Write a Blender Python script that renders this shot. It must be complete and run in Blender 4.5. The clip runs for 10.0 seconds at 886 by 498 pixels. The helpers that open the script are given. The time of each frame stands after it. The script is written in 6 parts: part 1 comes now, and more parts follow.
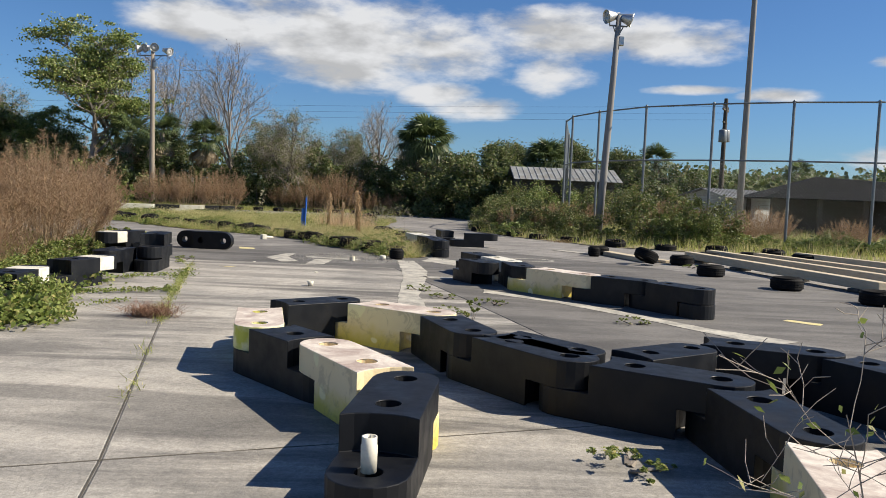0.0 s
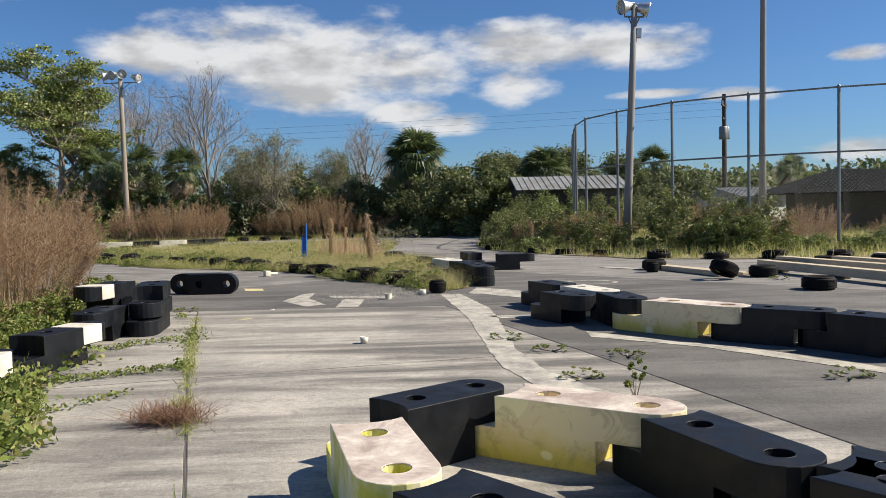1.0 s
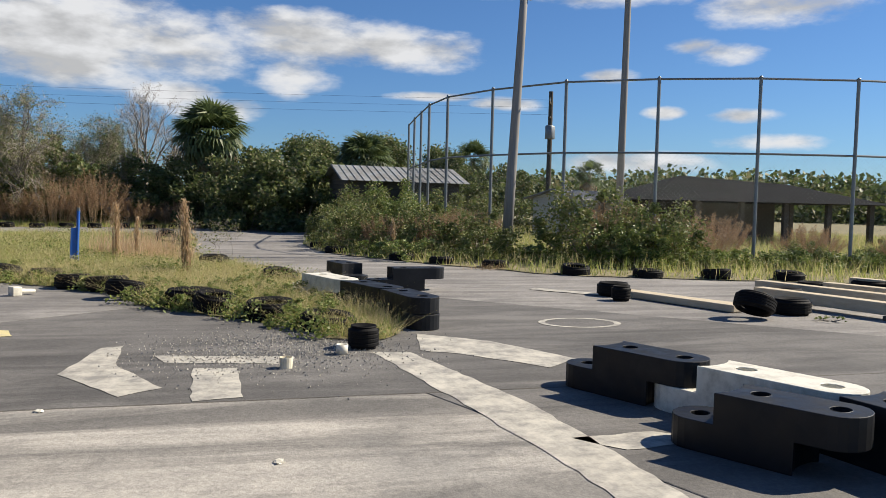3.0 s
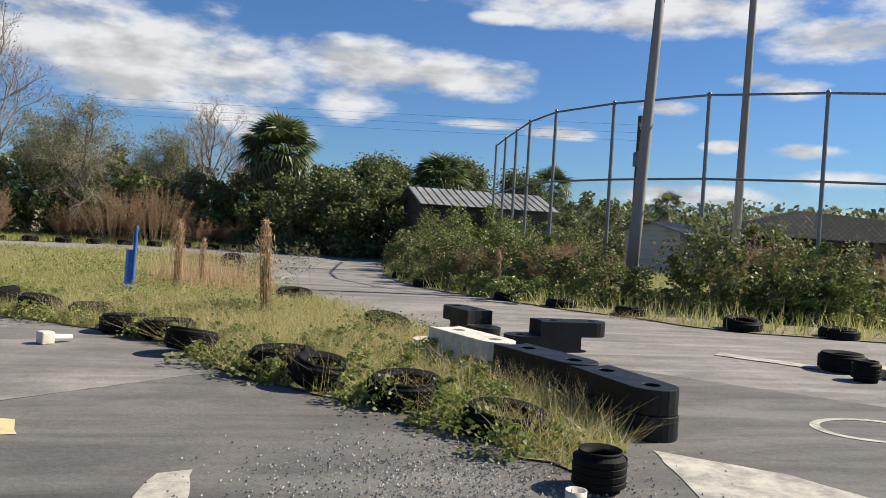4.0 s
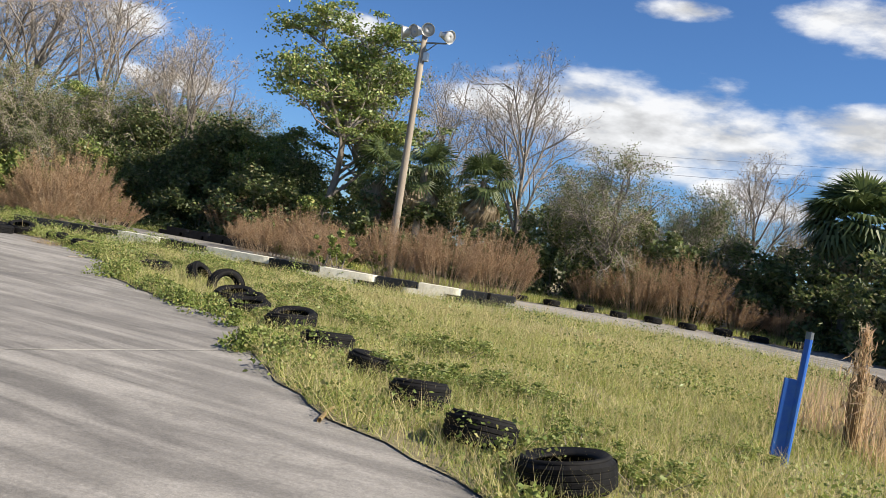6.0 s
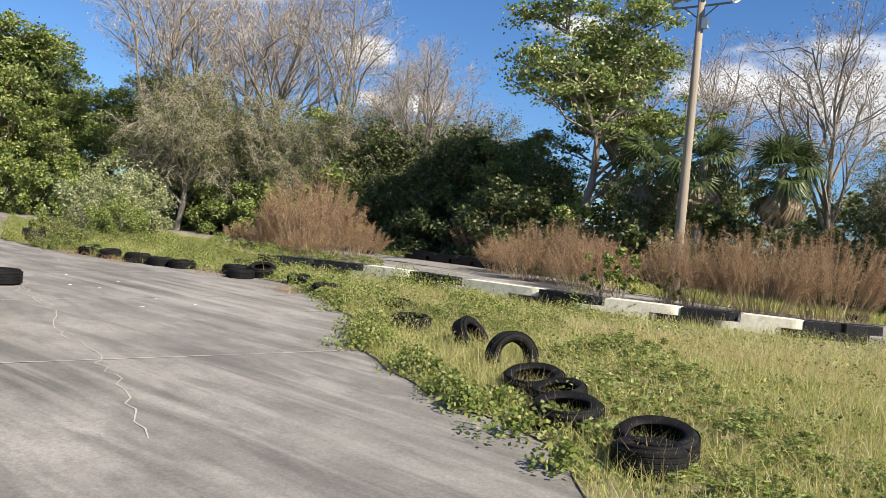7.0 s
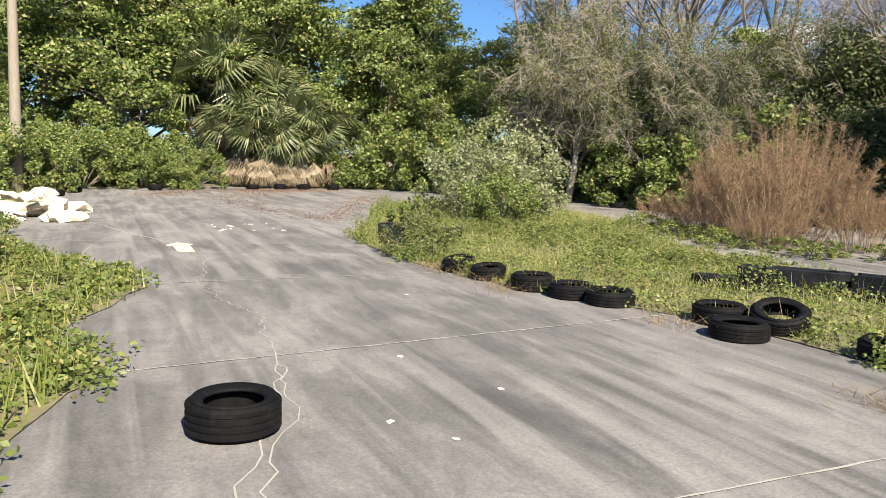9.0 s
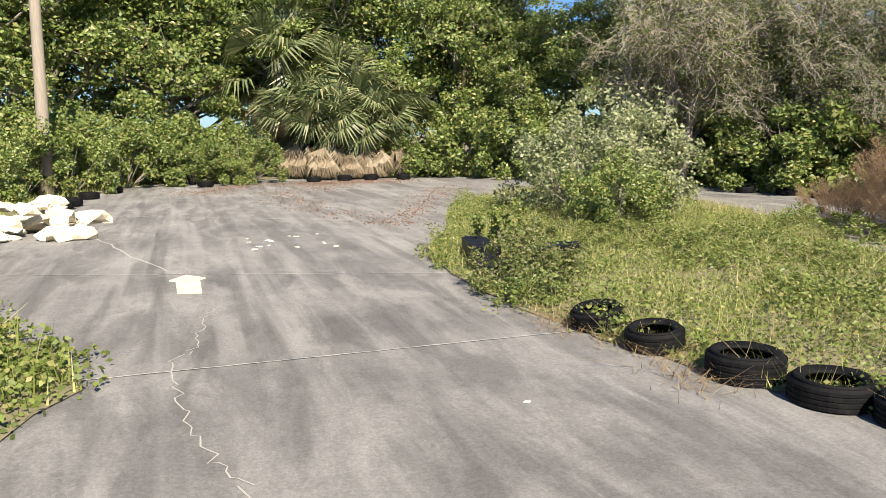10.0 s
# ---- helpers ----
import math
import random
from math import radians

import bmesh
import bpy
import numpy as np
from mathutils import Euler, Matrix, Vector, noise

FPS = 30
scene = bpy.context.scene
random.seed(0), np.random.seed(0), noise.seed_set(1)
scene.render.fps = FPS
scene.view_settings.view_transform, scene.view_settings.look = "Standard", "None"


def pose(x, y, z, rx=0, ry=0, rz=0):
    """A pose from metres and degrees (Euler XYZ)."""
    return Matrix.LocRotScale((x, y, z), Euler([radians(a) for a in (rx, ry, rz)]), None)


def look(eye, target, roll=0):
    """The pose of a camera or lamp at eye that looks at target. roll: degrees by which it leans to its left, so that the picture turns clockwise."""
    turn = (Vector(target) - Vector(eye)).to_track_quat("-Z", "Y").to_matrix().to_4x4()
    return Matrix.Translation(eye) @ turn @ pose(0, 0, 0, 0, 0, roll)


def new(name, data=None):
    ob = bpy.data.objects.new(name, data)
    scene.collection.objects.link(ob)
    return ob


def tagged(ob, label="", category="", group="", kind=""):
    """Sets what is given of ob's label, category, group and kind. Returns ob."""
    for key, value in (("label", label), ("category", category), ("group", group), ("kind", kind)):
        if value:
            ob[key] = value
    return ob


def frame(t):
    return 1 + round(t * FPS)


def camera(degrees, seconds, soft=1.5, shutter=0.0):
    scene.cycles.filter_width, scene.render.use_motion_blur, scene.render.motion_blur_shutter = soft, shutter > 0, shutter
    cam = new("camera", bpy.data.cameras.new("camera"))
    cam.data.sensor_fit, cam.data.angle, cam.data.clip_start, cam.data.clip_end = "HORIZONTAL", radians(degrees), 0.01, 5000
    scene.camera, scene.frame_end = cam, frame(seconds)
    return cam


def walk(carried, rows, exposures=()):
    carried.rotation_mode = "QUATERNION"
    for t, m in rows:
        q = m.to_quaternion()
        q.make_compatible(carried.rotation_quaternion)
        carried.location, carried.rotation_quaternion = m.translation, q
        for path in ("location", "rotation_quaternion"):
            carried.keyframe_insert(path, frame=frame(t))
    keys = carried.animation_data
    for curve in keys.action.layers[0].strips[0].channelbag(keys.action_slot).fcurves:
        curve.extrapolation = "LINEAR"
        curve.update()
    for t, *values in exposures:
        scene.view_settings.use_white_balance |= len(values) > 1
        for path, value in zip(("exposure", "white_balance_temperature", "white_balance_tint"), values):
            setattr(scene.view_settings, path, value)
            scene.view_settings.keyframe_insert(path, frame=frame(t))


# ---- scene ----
cam = camera(59.2, 10.0, 0.7)
PATH = [
    (0, (0.783, 2.196, 1.335), (0.714, 4.19, 1.195), 2.2),
    (0.5, (0.115, 3.386, 1.373), (0.115, 5.384, 1.29), 0.2),
    (1, (-0.508, 4.714, 1.371), (-0.518, 6.711, 1.273), -1.4),
    (1.5, (-1.091, 6.059, 1.321), (-1.099, 8.055, 1.188), -2.7),
    (2, (-1.614, 7.521, 1.334), (-1.527, 9.514, 1.185), -3.3),
    (2.5, (-1.899, 9.055, 1.343), (-1.488, 11.008, 1.214), -1.1),
    (2.7, (-1.945, 9.689, 1.339), (-1.403, 11.609, 1.213), 0.8),
    (3.8, (-2.316, 13.215, 1.337), (-1.804, 15.147, 1.278), 3.3),
    (4, (-2.459, 13.873, 1.335), (-2.025, 15.825, 1.286), 3.3),
    (4.5, (-2.851, 15.643, 1.278), (-2.719, 17.639, 1.284), 4.0),
    (5, (-3.356, 17.296, 1.256), (-3.574, 19.284, 1.286), 6.7),
    (5.5, (-3.968, 18.8, 1.29), (-4.476, 20.735, 1.302), 9.0),
    (5.7, (-4.335, 19.427, 1.282), (-4.966, 21.325, 1.288), 9.2),
    (6.8, (-7.437, 23.031, 1.491), (-8.543, 24.697, 1.446), 6.9),
    (7, (-8.139, 23.589, 1.54), (-9.402, 25.139, 1.476), 5.3),
    (7.5, (-9.96, 24.891, 1.613), (-11.444, 26.23, 1.538), 2.1),
    (8, (-11.903, 26.048, 1.686), (-13.559, 27.165, 1.584), 2.3),
    (8.5, (-13.962, 27.034, 1.705), (-15.742, 27.931, 1.535), 2.9),
    (9, (-16.047, 27.856, 1.747), (-17.862, 28.661, 1.509), 1.6),
    (9.5, (-18.194, 28.588, 1.802), (-20.032, 29.327, 1.53), -0.0),
    (10, (-20.295, 29.173, 1.844), (-22.172, 29.799, 1.553), -0.5),
]
walk(cam, [(t, look(eye, target, roll)) for t, eye, target, roll in PATH],
     [(0, 0.62), (2.5, 0.64), (4, 0.7), (5.5, 0.88), (7, 1.0), (10, 1.1)])


# ---- light ----
SUN_AZ, SUN_EL = 90.0, 40.0     # compass degrees (0 = +y, 90 = +x) and height
world = bpy.data.worlds.new("world")
scene.world = world
world.use_nodes = True
wn, wl = world.node_tree.nodes, world.node_tree.links
for n in list(wn):
    wn.remove(n)


def wmath(op, a, b=None, clamp=False):
    n = wn.new("ShaderNodeMath")
    n.operation, n.use_clamp = op, clamp
    for i, v in enumerate((a, b)):
        if v is None:
            continue
        if isinstance(v, (int, float)):
            n.inputs[i].default_value = v
        else:
            wl.new(v, n.inputs[i])
    return n.outputs[0]


sky = wn.new("ShaderNodeTexSky")
sky.sky_type, sky.sun_disc = "NISHITA", False
sky.sun_elevation, sky.sun_rotation = radians(SUN_EL), radians(SUN_AZ)
sky.air_density, sky.dust_density, sky.ozone_density = 1.0, 0.3, 4.0
geo = wn.new("ShaderNodeTexCoord")
sep = wn.new("ShaderNodeSeparateXYZ")
wl.new(geo.outputs["Generated"], sep.inputs[0])
azim = wmath("ARCTAN2", sep.outputs[0], sep.outputs[1])
elev = wmath("ARCSINE", sep.outputs[2])
puff = wn.new("ShaderNodeTexNoise")
puff.inputs["Scale"].default_value, puff.inputs["Detail"].default_value, puff.inputs["Roughness"].default_value = 11.0, 8.0, 0.58
stretch = wn.new("ShaderNodeVectorMath")
stretch.operation = "MULTIPLY"
stretch.inputs[1].default_value = (1, 1, 2.6)
wl.new(geo.outputs["Generated"], stretch.inputs[0])
wl.new(stretch.outputs[0], puff.inputs["Vector"])
# cumulus banks: compass degrees, height, half width, half height
CLOUDS = [(-19.5, 11.2, 6.0, 1.6), (-11, 11.0, 9.5, 3.3), (-4.5, 10.3, 7.0, 2.6), (-10, 8.8, 6.5, 1.8), (3.5, 12.0, 4.0, 1.3), (6.5, 11.2, 6.5, 1.9), (5.8, 8.9, 2.8, 1.7), (13.5, 11.0, 5.0, 1.4), (0.0, 6.3, 3.4, 0.9), (-2.5, 7.2, 3.0, 1.0),
          (10.0, 18.2, 8.0, 2.0), (2.5, 18.8, 4.0, 1.2), (20.0, 16.6, 5.5, 1.6), (29.0, 15.8, 8.0, 1.5), (39.0, 13.6, 4.5, 1.4), (33.5, 11.2, 1.8, 0.6), (35.6, 10.7, 2.3, 0.7), (28.0, 9.3, 1.8, 0.5), (31.7, 6.8, 1.4, 0.45), (37.3, 6.5, 2.2, 0.5),
          (38.5, 4.8, 3.4, 0.6), (30.0, 3.3, 5.5, 0.8), (20.8, 7.4, 2.6, 0.5), (16.2, 15.3, 2.4, 0.5), (15.3, 7.8, 3.0, 0.35), (-45.8, 11.8, 2.6, 1.0), (-42.0, 8.6, 2.6, 0.8), (-30.0, 14.6, 3.2, 0.9), (-44.5, 8.5, 2.2, 0.6), (-8.0, 18.8, 3.0, 0.7), (45, 17, 6, 2.2), (-58, 15, 5, 1.5),
          (75, 15, 9, 3), (110, 12, 11, 3), (160, 14, 12, 3), (-120, 13, 10, 3), (-160, 18, 9, 3), (120, 30, 12, 5), (-90, 32, 10, 4)]
cover = None
for a, e, wa, we in CLOUDS:
    u = wmath("DIVIDE", wmath("SUBTRACT", azim, radians(a)), radians(wa))
    v = wmath("DIVIDE", wmath("SUBTRACT", elev, radians(e)), radians(we))
    d = wmath("SUBTRACT", 1.0, wmath("ADD", wmath("MULTIPLY", u, u), wmath("MULTIPLY", v, v)))
    cover = d if cover is None else wmath("MAXIMUM", cover, d)
cover = wmath("MAXIMUM", cover, -1.5)
# the same puffs a little higher towards the sun tell the lit side of each heap from its grey base
lift = wn.new("ShaderNodeVectorMath")
lift.operation = "ADD"
lift.inputs[1].default_value = (0.02, 0, 0.05)
wl.new(stretch.outputs[0], lift.inputs[0])
upper = wn.new("ShaderNodeTexNoise")
upper.inputs["Scale"].default_value, upper.inputs["Detail"].default_value, upper.inputs["Roughness"].default_value = 11.0, 5.0, 0.5
wl.new(lift.outputs[0], upper.inputs["Vector"])
relief = wmath("SUBTRACT", puff.outputs[0], upper.outputs[0])
fluff = wmath("ADD", cover, wmath("MULTIPLY", wmath("SUBTRACT", puff.outputs[0], 0.5), 4.2))
mask = wn.new("ShaderNodeMapRange")
mask.interpolation_type = "SMOOTHSTEP"
mask.inputs["From Min"].default_value, mask.inputs["From Max"].default_value = -0.45, 1.2
wl.new(fluff, mask.inputs["Value"])
shade = wn.new("ShaderNodeMapRange")
shade.inputs["From Min"].default_value, shade.inputs["From Max"].default_value = 0.3, 2.2
shade.inputs["To Min"].default_value, shade.inputs["To Max"].default_value = 1.0, 0.66
wl.new(wmath("SUBTRACT", wmath("ADD", wmath("MULTIPLY", fluff, 0.6), 0.6), wmath("MULTIPLY", relief, 9.0)), shade.inputs["Value"])
white = wn.new("ShaderNodeVectorMath")
white.operation = "SCALE"
white.inputs[0].default_value = (9.6, 9.7, 9.9)
wl.new(shade.outputs[0], white.inputs["Scale"])
tint = wn.new("ShaderNodeVectorMath")
tint.operation = "MULTIPLY"
tint.inputs[1].default_value = (0.68, 0.95, 1.27)
wl.new(sky.outputs[0], tint.inputs[0])
blend = wn.new("ShaderNodeMix")
blend.data_type = "RGBA"
wl.new(mask.outputs[0], blend.inputs[0])
wl.new(tint.outputs[0], blend.inputs[6])
wl.new(white.outputs[0], blend.inputs[7])
back = wn.new("ShaderNodeBackground")
back.inputs["Strength"].default_value = 0.052
wl.new(blend.outputs[2], back.inputs[0])
out = wn.new("ShaderNodeOutputWorld")
wl.new(back.outputs[0], out.inputs[0])

sun = new("sun", bpy.data.lights.new("sun", "SUN"))
sun.data.energy, sun.data.angle, sun.data.color = 5.0, radians(0.55), (1.0, 0.9, 0.74)
to_sun = Vector((math.sin(radians(SUN_AZ)) * math.cos(radians(SUN_EL)), math.cos(radians(SUN_AZ)) * math.cos(radians(SUN_EL)), math.sin(radians(SUN_EL))))
sun.matrix_world = look(to_sun * 60, (0, 0, 0))


# ---- materials ----
def material(name, base, rough=0.8, metal=0.0):
    m = bpy.data.materials.new(name)
    m.use_nodes = True
    b = m.node_tree.nodes["Principled BSDF"]
    b.inputs["Base Color"].default_value = (*base, 1)
    b.inputs["Roughness"].default_value, b.inputs["Metallic"].default_value = rough, metal
    return m


class Tree:
    """Short hand for a material's nodes."""

    def __init__(self, m):
        self.n, self.l = m.node_tree.nodes, m.node_tree.links
        self.b = self.n["Principled BSDF"]

    def coords(self, scale=(1, 1, 1), turn=0.0, world_space=True):
        if world_space:
            g = self.n.new("ShaderNodeNewGeometry").outputs["Position"]
        else:
            g = self.n.new("ShaderNodeTexCoord").outputs["Object"]
        mp = self.n.new("ShaderNodeMapping")
        mp.inputs["Scale"].default_value = scale
        mp.inputs["Rotation"].default_value = (0, 0, radians(turn))
        self.l.new(g, mp.inputs["Vector"])
        return mp.outputs[0]

    def noise(self, scale, detail=4.0, rough=0.6, vec=None, distort=0.0):
        t = self.n.new("ShaderNodeTexNoise")
        t.inputs["Scale"].default_value, t.inputs["Detail"].default_value = scale, detail
        t.inputs["Roughness"].default_value, t.inputs["Distortion"].default_value = rough, distort
        self.l.new(vec if vec is not None else self.coords(), t.inputs["Vector"])
        return t.outputs[0]

    def ramp(self, fac, lo, hi):
        r = self.n.new("ShaderNodeMapRange")
        r.inputs["From Min"].default_value, r.inputs["From Max"].default_value = lo, hi
        self.l.new(fac, r.inputs["Value"])
        return r.outputs[0]

    def mix(self, fac, a, b, mode="MIX"):
        x = self.n.new("ShaderNodeMix")
        x.data_type, x.blend_type = "RGBA", mode
        for i, v in ((0, fac), (6, a), (7, b)):
            if isinstance(v, (int, float)):
                x.inputs[i].default_value = v
            elif isinstance(v, tuple):
                x.inputs[i].default_value = (*v, 1)
            else:
                self.l.new(v, x.inputs[i])
        return x.outputs[2]

    def math(self, op, a, b):
        x = self.n.new("ShaderNodeMath")
        x.operation = op
        for i, v in ((0, a), (1, b)):
            if isinstance(v, (int, float)):
                x.inputs[i].default_value = v
            else:
                self.l.new(v, x.inputs[i])
        return x.outputs[0]

    def color(self, c):
        self.l.new(c, self.b.inputs["Base Color"])

    def rough(self, r):
        self.l.new(r, self.b.inputs["Roughness"])

    def bump(self, h, strength=0.3, depth=0.01):
        x = self.n.new("ShaderNodeBump")
        x.inputs["Strength"].default_value, x.inputs["Distance"].default_value = strength, depth
        self.l.new(h, x.inputs["Height"])
        self.l.new(x.outputs[0], self.b.inputs["Normal"])


def rough_stone(name, dark, mid, pale, streak, turn, force=1.0, marks=()):
    """Weathered concrete or asphalt: blotches, long streaks, skid marks (lean, strength, dark or pale), grain, small pits."""
    m = material(name, mid, 0.9)
    t = Tree(m)
    blot = t.ramp(t.noise(0.4, 7, 0.68), 0.3, 0.68)
    lines = t.ramp(t.noise(1.0, 6, 0.62, t.coords(streak, turn), 0.7), 0.42, 0.58)
    wide = t.ramp(t.noise(0.16, 3, 0.5), 0.35, 0.65)
    grain = t.noise(90, 3, 0.7)
    speck = t.ramp(t.noise(34, 4, 0.75), 0.4, 0.62)
    fleck = t.ramp(t.noise(14, 5, 0.75), 0.35, 0.75)
    c = t.mix(blot, mid, pale)
    c = t.mix(t.math("MULTIPLY", lines, t.math("ADD", t.math("MULTIPLY", wide, 0.5 * force), 0.42 * force)), c, dark)
    c = t.mix(t.math("MULTIPLY", fleck, 0.35), c, mid)
    mottle = t.ramp(t.noise(5.5, 7, 0.8, None, 0.6), 0.48, 0.7)
    c = t.mix(t.math("MULTIPLY", mottle, 0.38), c, dark)
    pale2 = t.ramp(t.noise(0.9, 6, 0.7, t.coords((streak[0] * 0.6, streak[1] * 0.7, 1), turn + 12), 1.2), 0.58, 0.8)
    c = t.mix(t.math("MULTIPLY", pale2, 0.75 * force), c, pale)
    for k, (lean, amount, tone) in enumerate(marks):
        skid = t.ramp(t.noise(1.0, 3, 0.5, t.coords((0.1, 1.7 + 0.5 * k, 1 + k), turn + lean), 0.35), 0.55, 0.64)
        patchy = t.ramp(t.noise(0.3, 4, 0.6, t.coords((1, 1, 1 + k))), 0.35, 0.6)
        c = t.mix(t.math("MULTIPLY", t.math("MULTIPLY", skid, patchy), amount), c, dark if tone else pale)
    spots = t.ramp(t.noise(2.2, 6, 0.75, None, 0.8), 0.66, 0.76)
    c = t.mix(t.math("MULTIPLY", spots, 0.5), c, dark)
    c = t.mix(0.4, c, t.mix(grain, (0.15, 0.15, 0.15), (0.95, 0.95, 0.95)), "OVERLAY")
    c = t.mix(0.3, c, t.mix(speck, (0.28, 0.28, 0.28), (0.72, 0.72, 0.72)), "OVERLAY")
    info = t.n.new("ShaderNodeObjectInfo")
    c = t.mix(0.12, c, t.mix(info.outputs["Random"], (0.2, 0.2, 0.2), (0.8, 0.8, 0.8)), "OVERLAY")
    t.color(c)
    t.bump(t.math("ADD", grain, t.math("MULTIPLY", fleck, 1.5)), 0.35, 0.006)
    return m


CONCRETE = rough_stone("weathered_concrete", (0.05, 0.048, 0.046), (0.24, 0.23, 0.211), (0.57, 0.525, 0.455), (0.28, 1.7, 1), -6, 1.08, ((80, 0.4, 1), (3, 0.35, 1)))
ASPHALT = rough_stone("worn_track", (0.058, 0.055, 0.052), (0.146, 0.137, 0.128), (0.33, 0.312, 0.288), (0.55, 2.3, 1), 12, 0.72, ((16, 0.5, 1), (-6, 0.42, 1), (30, 0.45, 0), (4, 0.4, 0)))
ASPHALT_DARK = rough_stone("dark_asphalt", (0.045, 0.043, 0.041), (0.095, 0.09, 0.085), (0.2, 0.19, 0.175), (0.5, 1.9, 1), 12, 0.8, ((16, 0.5, 1), (-6, 0.4, 0)))
JOINT_DARK = material("joint_earth", (0.085, 0.075, 0.06), 1.0)
JOINT_PALE = material("joint_sealant", (0.4, 0.38, 0.335), 0.9)

PAINT = material("worn_white_paint", (0.6, 0.57, 0.49), 0.8)
t = Tree(PAINT)
wear = t.ramp(t.noise(4, 8, 0.75), 0.4, 0.62)
t.color(t.mix(t.math("MULTIPLY", wear, 0.8), t.mix(t.noise(1.1, 4), (0.58, 0.55, 0.47), (0.42, 0.39, 0.33)), (0.17, 0.165, 0.155)))
YELLOW_PAINT = material("worn_yellow_paint", (0.62, 0.52, 0.2), 0.8)
t = Tree(YELLOW_PAINT)
t.color(t.mix(t.ramp(t.noise(9, 6, 0.7), 0.4, 0.7), (0.66, 0.56, 0.25), (0.4, 0.37, 0.27)))

BLACK = material("black_plastic", (0.022, 0.024, 0.028), 0.42)
t = Tree(BLACK)
dust = t.ramp(t.noise(3.5, 7, 0.7), 0.5, 0.85)
t.color(t.mix(t.math("MULTIPLY", dust, 0.45), (0.0035, 0.0045, 0.007), (0.035, 0.036, 0.038)))
t.rough(t.ramp(t.noise(6, 5), -0.3, 1.25))
t.b.inputs["Specular IOR Level"].default_value = 0.35
t.bump(t.noise(24, 4), 0.15, 0.004)

CREAM = material("cream_plastic", (0.78, 0.66, 0.42), 0.5)
t = Tree(CREAM)
up = t.n.new("ShaderNodeSeparateXYZ")
t.l.new(t.n.new("ShaderNodeTexCoord").outputs["Object"], up.inputs[0])
low = t.ramp(t.math("ADD", up.outputs[2], t.math("MULTIPLY", t.noise(4.5, 5, 0.6), 0.3)), 0.34, 0.2)
stain = t.ramp(t.noise(7, 6, 0.7, None, 1.0), 0.52, 0.62)
c = t.mix(t.math("MULTIPLY", low, 0.85), t.mix(t.noise(2, 3), (0.76, 0.6, 0.34), (0.83, 0.73, 0.5)), (0.66, 0.53, 0.06))
c = t.mix(t.math("MULTIPLY", t.ramp(t.noise(3.4, 1, 0.3), 0.62, 0.635), 0.9), c, (0.88, 0.8, 0.5))
t.color(t.mix(t.math("MULTIPLY", stain, 0.35), c, (0.3, 0.22, 0.11)))
t.bump(t.noise(20, 4), 0.15, 0.004)

TORN = material("torn_yellow_plastic", (0.7, 0.66, 0.2), 0.5)
t = Tree(TORN)
t.color(t.mix(t.ramp(t.noise(5, 4, 0.5), 0.42, 0.58), (0.55, 0.54, 0.06), (0.82, 0.77, 0.5)))
t.bump(t.noise(9, 5), 0.4, 0.01)

PEELING = material("peeling_white_top", (0.62, 0.57, 0.5), 0.75)
t = Tree(PEELING)
c = t.mix(t.ramp(t.noise(3.2, 7, 0.72, None, 0.6), 0.4, 0.6), (0.68, 0.62, 0.54), (0.36, 0.285, 0.25))
t.color(t.mix(t.ramp(t.noise(18, 5, 0.7), 0.5, 0.7), c, (0.5, 0.42, 0.36)))
t.bump(t.noise(11, 6, 0.7), 0.3, 0.006)

WHITE_PLASTIC = material("white_plastic", (0.78, 0.77, 0.72), 0.5)
t = Tree(WHITE_PLASTIC)
t.color(t.mix(t.ramp(t.noise(8, 6, 0.7), 0.45, 0.75), (0.7, 0.67, 0.57), (0.42, 0.39, 0.31)))
SHEET = material("cream_foam_sheet", (0.72, 0.66, 0.45), 0.85)
t = Tree(SHEET)
t.color(t.mix(t.ramp(t.noise(5, 5), 0.4, 0.8), (0.76, 0.7, 0.48), (0.5, 0.45, 0.33)))
FOAM = material("broken_cream_foam", (0.74, 0.69, 0.57), 0.9)
t = Tree(FOAM)
t.color(t.mix(t.ramp(t.noise(3, 6, 0.7), 0.4, 0.7), (0.74, 0.69, 0.55), (0.55, 0.46, 0.3)))
t.bump(t.noise(12, 6), 0.4, 0.02)

RUBBER = material("weathered_rubber", (0.016, 0.016, 0.017), 0.75)
t = Tree(RUBBER)
t.color(t.mix(t.ramp(t.noise(9, 6, 0.7), 0.5, 0.85), (0.004, 0.004, 0.0045), (0.02, 0.018, 0.016)))
t.b.inputs["Specular IOR Level"].default_value = 0.2
t.bump(t.noise(40, 3), 0.2, 0.004)

GALVANISED = material("galvanised_steel", (0.2, 0.22, 0.23), 0.5, 0.6)
t = Tree(GALVANISED)
t.color(t.mix(t.noise(7, 5), (0.14, 0.155, 0.165), (0.25, 0.27, 0.28)))
ROOF = material("ribbed_metal_roof", (0.34, 0.34, 0.32), 0.65, 0.2)
t = Tree(ROOF)
t.color(t.mix(t.ramp(t.noise(1.6, 6, 0.7), 0.4, 0.7), (0.27, 0.28, 0.275), (0.17, 0.155, 0.13)))
GREY_POLE = material("grey_pole", (0.22, 0.21, 0.2), 0.85)
t = Tree(GREY_POLE)
t.color(t.mix(t.noise(3.0, 6, 0.65, t.coords((9, 9, 0.5))), (0.15, 0.145, 0.14), (0.34, 0.325, 0.31)))
POLE_WOOD = material("weathered_pole_wood", (0.28, 0.23, 0.17), 0.9)
t = Tree(POLE_WOOD)
gr = t.noise(3.0, 6, 0.65, t.coords((9, 9, 0.5)))
